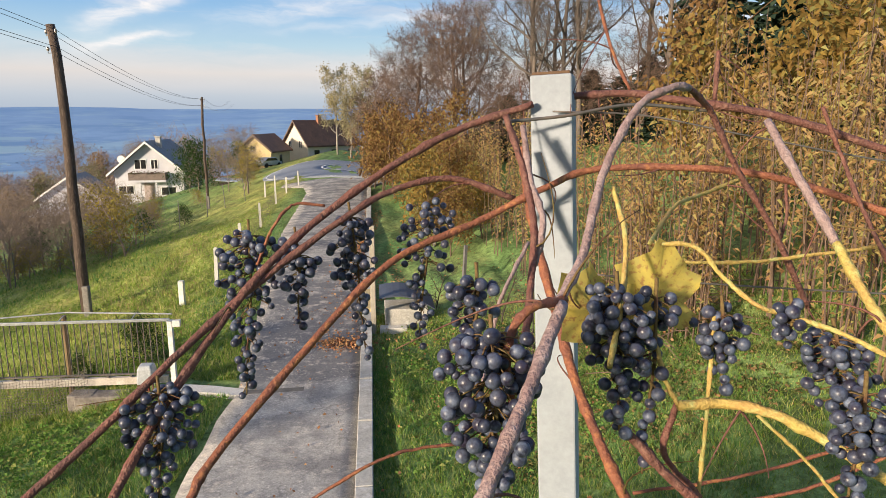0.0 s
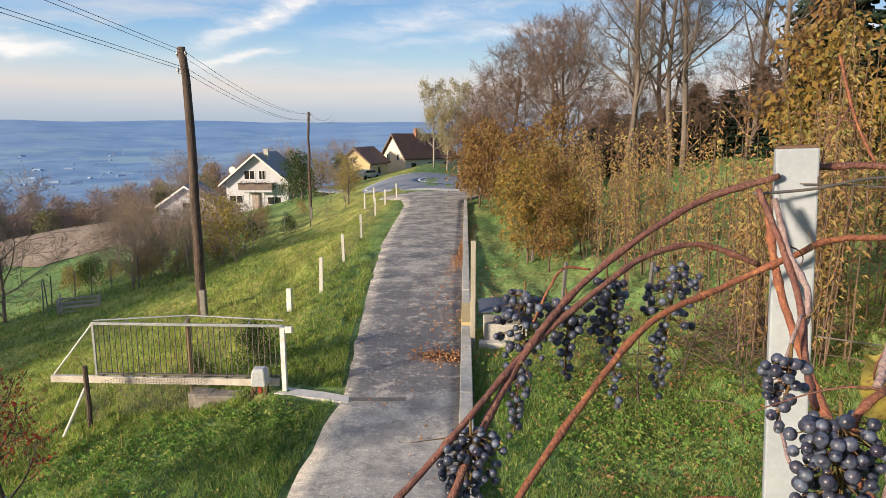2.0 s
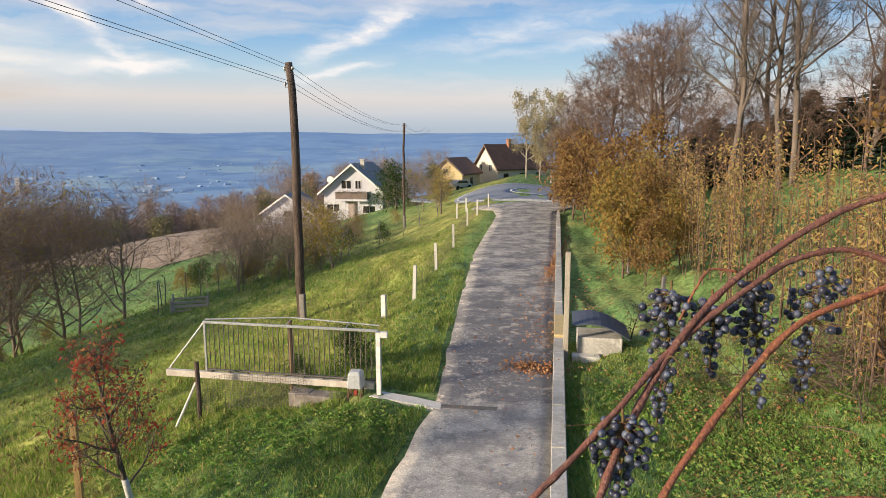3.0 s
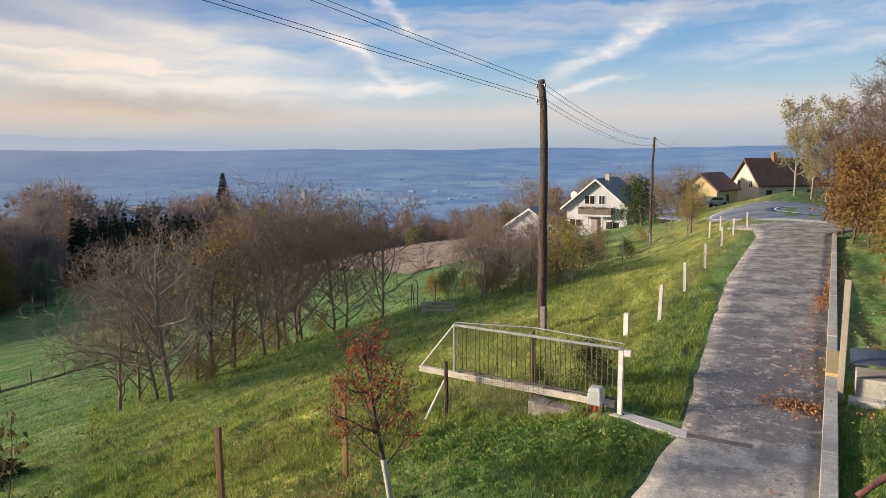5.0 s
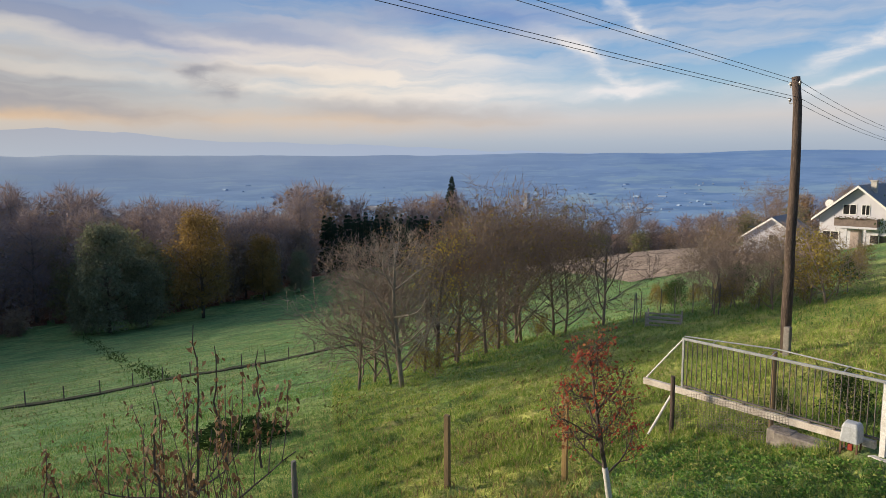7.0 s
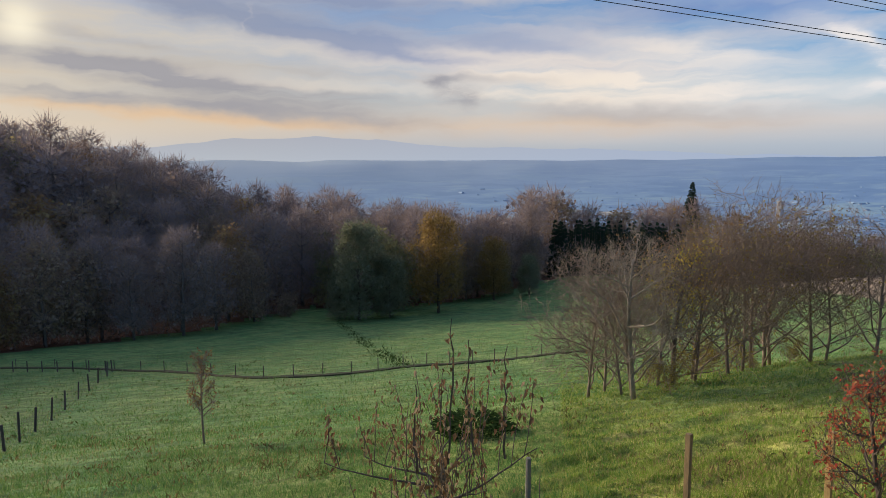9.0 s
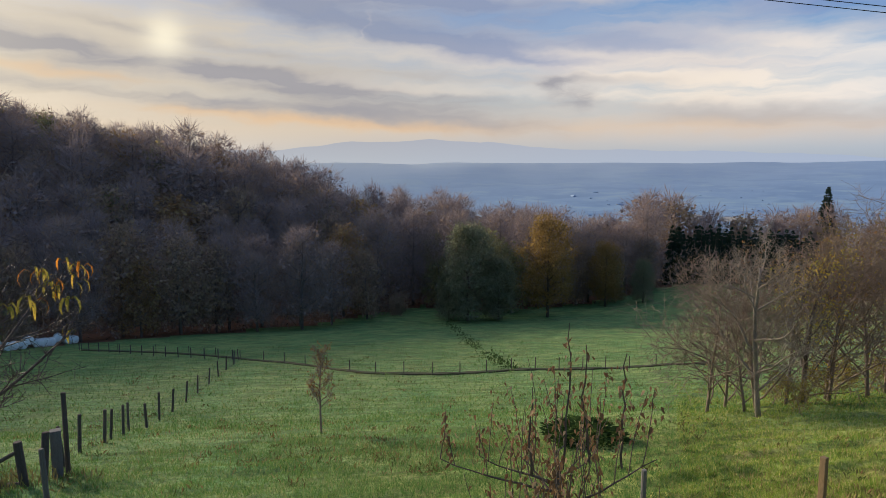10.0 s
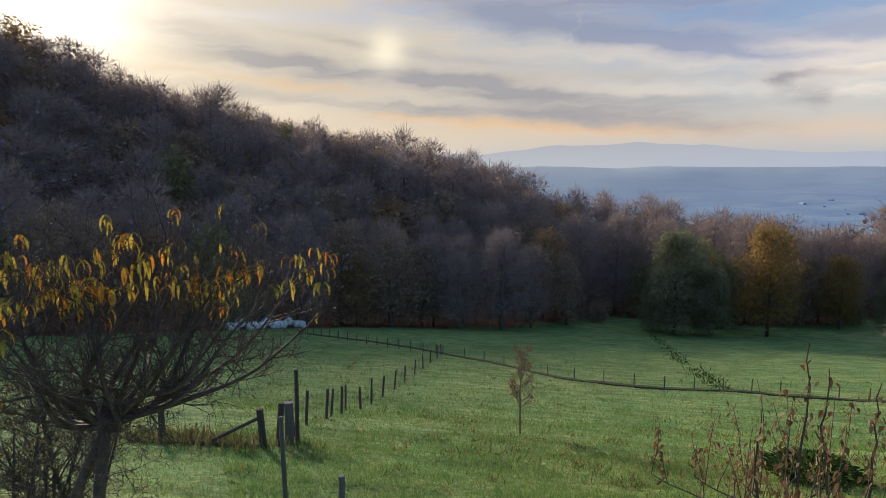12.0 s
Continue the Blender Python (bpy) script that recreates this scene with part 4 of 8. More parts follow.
def conifer(name, label, seed, tall, wide, whorls=38, per=10):
    """A spruce: a straight trunk and drooping boughs set with many short sprays."""
    rnd = random.Random(seed)
    wood, green = Shape(), Shape()
    wood.tube([(0, 0, -0.2), (0, 0, tall * 0.5), (0, 0, tall)], [tall * 0.016, tall * 0.01, 0.02], 6)
    for i in range(whorls):
        f = (i + rnd.random()) / whorls
        reach = wide * (1 - f) ** 0.85 + 0.10
        for k in range(per):
            a, ln = rnd.uniform(0, 6.28), reach * rnd.uniform(0.6, 1.1)
            d = Vector((math.cos(a), math.sin(a), rnd.uniform(-0.55, -0.1)))
            side = Vector((-math.sin(a), math.cos(a), 0))
            steps = max(2, int(ln / 0.28))
            for j in range(steps):
                g = (j + 0.5) / steps
                p = Vector((0, 0, tall * (0.05 + 0.94 * f) + rnd.uniform(-0.2, 0.2))) + d * ln * g
                for sgn in (-1, 1):
                    e = (d * 0.6 + side * sgn * rnd.uniform(0.5, 1.1) + Vector((0, 0, -0.35))).normalized() * (0.45 + 0.55 * (1 - g)) * min(1.0, 0.22 + 0.5 * reach) * rnd.uniform(0.7, 1.2)
                    green.face(p, p + e * 0.55 + Vector((0, 0, -0.22)), p + e, p + e * 0.5 + d * 0.34 + Vector((0, 0, 0.05)))
    ob = thing(name, label, "tree")
    part("trunk", wood, M_BARK, ob)
    part("crown", green, M_NEEDLE, ob)
    return ob


def place_polar(az, r):
    return EYE0[0] - r * math.sin(radians(az)), EYE0[1] + r * math.cos(radians(az))


def crown_tree(name, label, seed, tall, wide, lobes, leaf, per, size, bare=0.0, low=0.25, bark=None):
    """A full-grown forest tree: trunk and limbs, and a crown of rounded clumps of leaves or fine twigs with gaps between them."""
    rnd = random.Random(seed)
    random.seed(seed)
    ob = thing(name, label, "tree")
    wood, crown = Shape(), Shape()
    lean = Vector((rnd.gauss(0, 0.4), rnd.gauss(0, 0.4), 0))
    wood.tube([(0, 0, -0.3), lean * 0.3 + Vector((0, 0, tall * 0.35)), lean * 0.8 + Vector((0, 0, tall * 0.7)), lean + Vector((0, 0, tall * 0.96))], [tall * 0.016, tall * 0.013, tall * 0.008, 0.03], 7)
    for k in range(lobes):
        f = (k + rnd.random()) / lobes
        a = 2.4 * k + rnd.uniform(-0.5, 0.5)
        z = tall * (low + (0.97 - low) * f)
        belly = math.sin(math.pi * min(1.0, 0.22 + 0.72 * f)) ** 0.7
        out = wide * belly * rnd.uniform(0.45, 0.95)
        c = Vector((math.cos(a) * out, math.sin(a) * out, z)) + lean * f
        base = lean * f * 0.8 + Vector((0, 0, max(tall * 0.2, z - out * rnd.uniform(0.5, 1.0))))
        wood.tube([base, base.lerp(c, 0.5) + Vector((0, 0, -0.2)), c, c + Vector((math.cos(a) * 0.5, math.sin(a) * 0.5, 0.8))], [tall * 0.0055, tall * 0.004, tall * 0.002, 0.02], 4, False)
        ball = wide * rnd.uniform(0.30, 0.48)
        for _ in range(per):
            d = Vector((rnd.gauss(0, 1), rnd.gauss(0, 1), rnd.gauss(0.25, 0.9))).normalized()
            p = c + Vector((d.x, d.y, d.z * 0.85)) * ball * (rnd.uniform(0.45, 1.1) if rnd.random() < 0.8 else rnd.uniform(1.0, 1.45))
            if rnd.random() < bare:
                e = (d + Vector((rnd.gauss(0, 0.4), rnd.gauss(0, 0.4), rnd.gauss(0.45, 0.3)))).normalized() * size * rnd.uniform(2.2, 4.2)
                side = e.cross(Vector((rnd.gauss(0, 1), rnd.gauss(0, 1), rnd.gauss(0, 1)))).normalized() * size * 0.085
                crown.face(p - side, p + side, p + e)
            else:
                z_ = size * rnd.uniform(0.6, 1.3)
                crown.leaf(p, (d.x + rnd.gauss(0, 0.6), d.y + rnd.gauss(0, 0.6), d.z + rnd.gauss(-0.2, 0.5)), z_ * 0.42, z_)
    part("trunk", wood, bark or M_BARK_WOOD, ob, soft=True)
    part("crown", crown, leaf, ob)
    return ob


def build_forest():
    def wood_kinds(per, size):
        return [
            crown_tree("forest_tree", "tall bare beech with purple-brown twigs in the wood", 11, 19, 4.6, 24, M_TWIG_WOOD, per, size, 0.8, 0.14),
            crown_tree("forest_tree", "forest tree with thinning russet leaves", 12, 17, 4.4, 24, M_LEAF_FOREST, per, size * 0.95, 0.4, 0.12),
            crown_tree("forest_tree", "slender leafless forest tree with a purple-brown crown", 13, 20, 3.9, 24, M_TWIG_WOOD, per, size, 0.9, 0.12),
            crown_tree("forest_tree", "forest tree with dull olive foliage", 14, 15, 4.8, 22, M_LEAF_WOODGREEN, per, size, 0.15, 0.08),
            crown_tree("forest_tree", "forest tree with dull orange-brown autumn foliage", 15, 17, 4.5, 22, M_LEAF_RUST, per, size * 0.95, 0.3, 0.10),
            crown_tree("forest_bush", "dark tangled bush along the wood's edge", 16, 6, 3.0, 14, M_LEAF_FOREST, per, size * 0.75, 0.35, 0.05),
        ]

    kinds, plainer = wood_kinds(140, 0.54), wood_kinds(66, 0.80)
    rnd = random.Random(21)
    rows = 9
    behind = [[] for _ in kinds]

    def spread(m, az):
        return m @ Matrix.Diagonal((rnd.uniform(0.9, 1.3), rnd.uniform(0.9, 1.3), rnd.uniform(0.88, 1.08) * (0.92 if az > 127 else 1.0), 1))

    for row in range(rows):
        az = 18.0 + rnd.random()
        while az < 146:
            r0 = float(np.interp(az, WOOD_A, WOOD_R)) + 2
            deep = (250 if az > 92 else 225) - r0
            r = r0 + (row * 6.0 if row < 2 else 12 + (row - 1) * (deep - 12) / (rows - 2)) + rnd.uniform(-2.5, 3.5)
            step = math.degrees((7.0 if row < 1 else 7.6) * rnd.uniform(0.7, 1.3) / r)
            if (az < 75 and row > 5) or (53.5 < az < 64.5 and row < 2) or (50 < az < 67 and row in (2, 4)) or (az < 44 and row > 3):
                az += step
                continue
            x, y = place_polar(az, r)
            big = rnd.uniform(0.82, 1.14) * float(np.interp(az, (30, 40, 50, 66, 74), (0.58, 0.66, 0.84, 0.92, 1.04))) * (1.30 if row > 2 and 50 < az < 67 else 1.0 if row < 2 or az < 92 else 1.10)
            roll = rnd.random()
            if row == 0:
                k = 3 if roll < 0.24 else (1 if roll < 0.52 else (4 if roll < 0.66 else (0 if roll < 0.80 else 5)))
                big *= 0.85
            else:
                k = 0 if roll < 0.38 else (2 if roll < 0.70 else (1 if roll < 0.88 else (4 if roll < 0.95 else 3)))
            if row < 3 and az > 44:
                plant(kinds[k], x, y, big, rnd.uniform(0, 360), 0.2, "wood on the far slope")
            else:
                behind[k].append(spread(Matrix.Translation(ground_at(x, y, -0.2)) @ pose(0, 0, 0, 0, 0, rnd.uniform(0, 360)) @ Matrix.Scale(big, 4), az))
            az += step
    az = 92.0
    while az < 146:
        x, y = place_polar(az, 244 + rnd.uniform(-5, 7))
        behind[(0, 2)[rnd.randrange(2)]].append(spread(Matrix.Translation(ground_at(x, y, -2.0)) @ pose(0, 0, 0, 0, 0, rnd.uniform(0, 360)) @ Matrix.Scale(rnd.uniform(0.85, 1.12), 4), az))
        az += rnd.uniform(0.7, 1.1)
    # the trees further in, whose crowns run together
    for pattern, spots in zip(plainer, behind):
        for piece in pattern.children:
            v = np.array([p.co for p in piece.data.vertices])
            f = [tuple(p.vertices) for p in piece.data.polygons]
            joined = Shape()
            for m in spots:
                q, k0 = np.array(m), len(joined.v)
                joined.v.extend((v @ q[:3, :3].T + q[:3, 3]).tolist())
                joined.f.extend(tuple(k0 + i for i in face) for face in f)
            if spots:
                tagged(part("wood", joined, piece.data.materials[0]), "brown autumn trees crowding the slope of the wood", "wood", kind="stuff")
    for k in (*kinds, *plainer):
        drop(k)
    # brush and saplings between the trunks
    rng, n = np.random.default_rng(21), 110000
    az = rng.uniform(17, 147, n)
    r0 = np.interp(az, WOOD_A, WOOD_R)
    r = r0 + 2 + np.where(az > 92, 255 - r0, 70) * rng.random(n) ** 1.3
    x, y = EYE0[0] - r * np.sin(np.radians(az)), EYE0[1] + r * np.cos(np.radians(az))
    clump = np.array([noise.noise((a * 0.16, b * 0.16, 3.0)) for a, b in zip(x, y)])
    roof = np.maximum(1.5, 7.5 + 8 * clump) * np.where(az < 50, 0.7, 1.0)
    p = np.stack([x, y, height(x, y) + rng.random(n) ** 0.9 * roof], 1)
    e = rng.normal((0, 0, 0.35), (0.45, 0.45, 0.5), (n, 3))
    side = np.cross(e, rng.normal(0, 1, (n, 3)))
    side *= (rng.uniform(0.05, 0.16, n) / np.linalg.norm(side, axis=1))[:, None]
    fill = Shape()
    fill.v = np.stack([p - side, p + side, p + e], 1).reshape(-1, 3).tolist()
    fill.f = np.arange(3 * n).reshape(-1, 3).tolist()
    tagged(part("thicket", fill, M_THICKET), "dense brown thicket of twigs filling the wood", "thicket", kind="stuff")


def build_lone_trees():
    rnd = random.Random(31)
    big_grey = crown_tree("pale_tree", "broad grey-green tree at the wood's edge", 41, 19, 5.2, 30, mat("grey_green_leaves", (0.25, 0.255, 0.165), (0.17, 0.185, 0.12), vary="island", leaf=0.4), 420, 0.40, 0.15, 0.10, M_BARK)
    big_or = crown_tree("yellowing_tree", "broad tree with yellow-brown leaves at the wood's edge", 42, 20, 5.0, 28, mat("dull_gold_leaves", (0.32, 0.215, 0.08), (0.22, 0.155, 0.065), vary="island", leaf=0.45), 360, 0.38, 0.2, 0.16, M_BARK)
    for ob, az, r, s in ((big_grey, 81.3, 128, 1.0), (big_grey, 78.6, 129, 0.66), (big_grey, 83.0, 131, 0.5), (big_or, 74.3, 133, 1.02), (big_or, 69.4, 150, 0.72), (big_grey, 66.3, 152, 0.5)):
        x, y = place_polar(az, r)
        plant(ob, x, y, s, 40 + az * 7)
    drop(big_grey)
    drop(big_or)
    spruce = conifer("spruce", "dark spruce tree in the wood", 51, 17, 3.2, 28, 10)
    for k in range(80):
        az, r = 53.6 + 10.6 * (k + rnd.random()) / 80, 181 + 14 * rnd.random()
        x, y = place_polar(az, r)
        plant(spruce, x, y, rnd.uniform(0.72, 0.98), rnd.uniform(0, 360), 0.3, "dark spruces in the wood")
    x, y = place_polar(53.1, 206)
    drop(spruce)
    lone = conifer("spruce", "tall lone spruce rising above the wood", 52, 25, 5.8, 56, 13)
    plant(lone, x, y, 1.2, 10, 0.3)
    drop(lone)


build_forest()
build_lone_trees()


# ---- the driveway's gate, fence and poles ----
def build_gate():
    """A sliding gate: a deep beam, a barred frame above it and a light top rail, from the drive's edge down the slope."""
    a, b = Vector((-5.38, 12.13, 0)), Vector((-10.1, 11.86, 0))
    d = (b - a).normalized()
    turn = math.degrees(math.atan2(d.y, d.x))
    g = thing("sliding_gate", "white and galvanised steel sliding gate with thin vertical bars", "gate", pose(a.x, a.y, 0, 0, 0, turn))
    z0 = 0.06
    s = Shape()
    s.box(0.10, 4.78, -0.045, 0.045, z0 + 0.02, z0 + 0.16)
    part("beam", s, mat("cream_beam_paint", (0.60, 0.56, 0.50), (0.42, 0.37, 0.32), 4.0, 0.6, 0.2, 50, c3=(0.50, 0.45, 0.40)), g, "deep cream-painted lower beam", bevel=0.006)
    s = Shape()
    s.box(0.00, 3.86, -0.025, 0.025, 1.29, 1.34)
    part("top_rail", s, M_GALV, g, bevel=0.004)
    s = Shape()
    s.tube([(0.05, -0.30, 1.34), (2.0, -0.34, 1.41), (3.84, -0.05, 1.36)], 0.016, 8)
    part("back_rail", s, M_GALV, g)
    for x in (0.7, 2.0, 3.2):
        s = Shape()
        s.tube([(x, 0.0, 1.32), (x, -0.28, 1.37)], 0.010, 6)
        part("tie_bar", s, M_GALV, g)
    for x in (0.03, 3.83):
        s = Shape()
        s.box(x - 0.022, x + 0.022, -0.022, 0.022, z0 + 0.17, 1.29)
        part("frame_upright", s, M_GALV, g, bevel=0.003)
    s = Shape()
    s.box(0.05, 3.81, -0.02, 0.02, z0 + 0.20, z0 + 0.23)
    part("bottom_rail", s, M_STEEL_DARK, g)
    bar = Shape()
    bar.tube([(0, 0, z0 + 0.23), (0, 0, 1.29)], 0.010, 6)
    me = bar.mesh("bar", M_STEEL_DARK)
    for k in range(33):
        part("bar", me, None, g).location = (0.15 + 0.112 * k, 0, 0)
    foot = Shape()
    foot.box(-0.02, 0.02, -0.045, 0.045, z0 + 0.17, z0 + 0.205)
    me = foot.mesh("rail_foot", M_STEEL_DARK)
    for k in range(9):
        part("rail_foot", me, None, g).location = (0.35 + 0.42 * k, 0, 0)
    s = Shape()
    s.tube([(3.84, 0, 1.31), (4.72, 0, z0 + 0.18)], 0.018, 8)
    part("brace", s, M_WHITE, g)
    post = thing("gate_post", "white square steel gate post on the concrete sill", "post", pose(-5.32, 12.02, -0.05, 0, 0, turn))
    s = Shape()
    s.box(-0.045, 0.045, 0.0, 0.09, 0, 1.38)
    part("upright", s, M_WHITE, post, bevel=0.006)
    s = Shape()
    s.box(-0.05, 0.05, -0.005, 0.095, 1.382, 1.40)
    part("cap", s, M_GALV, post, bevel=0.004)
    s = Shape()
    s.box(-0.055, 0.055, -0.01, 0.10, -0.02, 0.012)
    part("foot_plate", s, M_GALV, post)
    s = Shape()
    s.box(-0.19, -0.05, 0.0, 0.09, 1.28, 1.40)
    part("catch_box", s, M_WHITE, post, bevel=0.01)
    motor = thing("gate_motor", "grey plastic gate motor on a small steel stand", "gate motor", pose(-5.38, 12.13, -0.04, 0, 0, turn))
    s = Shape()
    for z, h in ((0.22, 0.0), (0.50, 0.02), (0.57, 0.05)):
        s.v.extend([Vector((x, y, z)) for x, y in ((0.25 + h, 0.10), (0.27 + h, 0.36 - h), (0.57 - h, 0.36 - h), (0.59 - h, 0.10))])
    for q in range(2):
        s.f.extend((4 * q + i, 4 * q + (i + 1) % 4, 4 * q + 4 + (i + 1) % 4, 4 * q + 4 + i) for i in range(4))
    s.f.extend(((3, 2, 1, 0), (8, 9, 10, 11)))
    part("housing", s, M_BOX, motor, bevel=0.025)
    for x in (0.29, 0.55):
        s = Shape()
        for y in (0.14, 0.32):
            s.box(x - 0.014, x + 0.014, y - 0.014, y + 0.014, -0.25, 0.22)
        s.box(x - 0.008, x + 0.008, 0.15, 0.31, 0.02, 0.05)
        part("stand_leg", s, M_RUST, motor)
    s = Shape()
    s.box(0.38, 0.46, 0.20, 0.27, 0.06, 0.18)
    part("drive_unit", s, mat("red_drive", (0.30, 0.05, 0.035), (0.20, 0.04, 0.03), 20.0, 0.5), motor, "small red drive unit", bevel=0.008)
    s = Shape()
    s.box(-0.05, 1.75, -0.10, 0.26, -0.8, -0.06)
    s.box(1.45, 1.90, -0.14, 0.20, -0.8, -0.05)
    sill = tagged(part("gate_footing", s, mat("rough_footing", (0.30, 0.27, 0.24), (0.17, 0.15, 0.135), 4.0, bump=0.8, bscale=20), bevel=0.02), "rough concrete footing under the gate beam", "footing", kind="structure")
    sill.matrix_basis = pose(-5.38, 12.13, 0, 0, 0, turn)
    s = Shape()
    s.v.extend([Vector(p) for p in ((-5.5, 11.85, 0.035), (-4.5, 11.66, 0.045), (-3.92, 11.50, 0.05), (-3.98, 11.82, 0.05), (-4.55, 12.0, 0.045), (-5.3, 12.16, 0.035))])
    s.v.extend([p - Vector((0, 0, 0.35)) for p in s.v])
    s.f.append(tuple(range(6)))
    s.f.extend((i, i + 6, (i + 1) % 6 + 6, (i + 1) % 6) for i in range(6))
    tagged(part("gate_sill", s, M_CONC_PALE, bevel=0.01), "pale concrete sill running into the driveway", "sill", kind="structure")
    s = Shape()
    s.box(0.0, 2.15, -0.09, 0.09, 0.0, 0.047)
    chan = tagged(part("drain_channel", s, mat("drain_grit", (0.10, 0.095, 0.09), (0.17, 0.155, 0.14), 3.0, bump=0.6, bscale=40)), "dark gritty drain channel across the driveway", "drain", kind="structure")
    chan.matrix_basis = pose(-3.98, 11.66, 0, 0, 0, 6)
    old = thing("wooden_post", "weathered brown wooden post behind the gate", "post", Matrix.Translation(ground_at(-7.55, 12.55)))
    s = Shape()
    s.tube([(0, 0, -0.3), (0.01, 0, 0.7), (0, 0.01, 1.80)], 0.05, 8)
    part("shaft", s, M_BROWN_STAKE, old)
    mesh_fence([(-6.9, 11.93), (-8.0, 11.80), (-9.2, 11.62)], 0.85, "rusty wire mesh under the gate beam", 0.055, 0.0035, base=-0.05)
    s = Shape()
    s.tube([ground_at(-9.45, 11.1, 0.05), (-9.2, 11.5, 0.12)], 0.028, 8)
    tagged(part("brace_pipe", s, M_WHITE), "white pipe slanting up to the gate's tail", "brace")
    for x, y in ((-9.1, 11.4),):
        p = thing("wooden_post", "short brown wooden post at the gate's tail", "post", Matrix.Translation(ground_at(x, y)))
        s = Shape()
        s.tube([(0, 0, -0.3), (0.02, 0, 0.6), (0.0, 0.01, 1.35)], 0.05, 8)
        part("shaft", s, M_POLE, p)


def mesh_fence(points, tall, label, gap=0.12, thick=0.0022, base=0.0):
    """Wire mesh hung along a line of posts."""
    s = Shape()
    line = []
    for (x0, y0), (x1, y1) in zip(points, points[1:]):
        n = max(2, int(math.hypot(x1 - x0, y1 - y0) / gap))
        line += [(x0 + (x1 - x0) * i / n, y0 + (y1 - y0) * i / n) for i in range(n)]
    for x, y in line:
        g = ground_at(x, y, base)
        s.tube([g, g + Vector((0, 0, tall))], thick, 3, False)
    for k in range(int(tall / gap) + 1):
        s.tube([ground_at(x, y, base + min(k * gap, tall)) for x, y in line[::4] + [line[-1]]], thick, 3, False)
    return tagged(part("wire_mesh", s, M_WIRE), label, "fence")


def build_fence():
    spots = [(-7.2, 20.9), (-7.85, 26.4), (-8.65, 33.1), (-10.0, 43.1), (-10.75, 50.4), (-10.8, 55.9)]
    s = Shape()
    s.box(-0.055, 0.055, -0.055, 0.055, -0.4, 1.18)
    s.box(-0.035, 0.035, -0.035, 0.035, 1.18, 1.2)
    me = s.mesh("shaft", M_CONC_PALE)
    rnd = random.Random(8)
    for k, (x, y) in enumerate(spots):
        p = thing("fence_post", "slim pale concrete fence post in the grass verge", "fence post", Matrix.Translation(ground_at(x, y)) @ pose(0, 0, 0, rnd.uniform(-1.5, 1.5), rnd.uniform(-1.5, 1.5), rnd.uniform(0, 20)), "fence posts along the driveway")
        part("shaft", me, None, p)
    low = thing("fence_post", "short thick white post in the weeds by the gate", "fence post", Matrix.Translation(ground_at(-7.6, 18.9)))
    s = Shape()
    s.box(-0.075, 0.075, -0.075, 0.075, -0.4, 0.72)
    part("shaft", s, M_WHITE, low, bevel=0.01)
    for x, y in ((-12.6, 51.5), (-12.9, 56.5)):
        p = thing("fence_post", "slim pale concrete fence post in the grass verge", "fence post", Matrix.Translation(ground_at(x, y)), "fence posts along the driveway")
        part("shaft", me, None, p)
    mesh_fence(spots, 0.85, "thin rusty wire mesh between the concrete posts", 0.16)
    # receiving post, concrete block and lidded box on the lawn side
    p = thing("timber_post", "tall pale timber post at the kerb wall", "post", Matrix.Translation(ground_at(-1.80, 15.2)))
    s = Shape()
    s.box(-0.06, 0.06, -0.06, 0.06, -0.3, 2.55)
    part("shaft", s, M_PALEWOOD, p, bevel=0.008)
    b = thing("concrete_bin", "concrete box with a sloping blue-grey sheet lid", "bin", Matrix.Translation(ground_at(-1.15, 15.9)) @ pose(0, 0, 0, 0, 0, 4))
    s = Shape()
    s.box(-0.42, 0.62, -0.45, 0.45, -0.4, 0.50)
    part("body", s, M_CONCRETE, b, bevel=0.015)
    s = Shape()
    for k in range(9):
        f = k / 8
        x, z = -0.55 + 1.33 * f, 0.80 - 0.30 * f + 0.17 * math.sin(math.pi * f)
        s.v.extend((Vector((x, -0.6, z)), Vector((x, 0.55, z + 0.05)), Vector((x, 0.55, z + 0.075)), Vector((x, -0.6, z + 0.025))))
    for q in range(8):
        s.f.extend((4 * q + k, 4 * q + (k + 1) % 4, 4 * q + 4 + (k + 1) % 4, 4 * q + 4 + k) for k in range(4))
    s.f.extend(((3, 2, 1, 0), (32, 33, 34, 35)))
    part("lid", s, M_LID, b, "bowed dark blue-grey sheet lid")
    s = Shape()
    s.box(-0.55, 0.1, -0.75, -0.45, -0.35, 0.12)
    part("step_block", s, M_CONC_PALE, b, bevel=0.02)


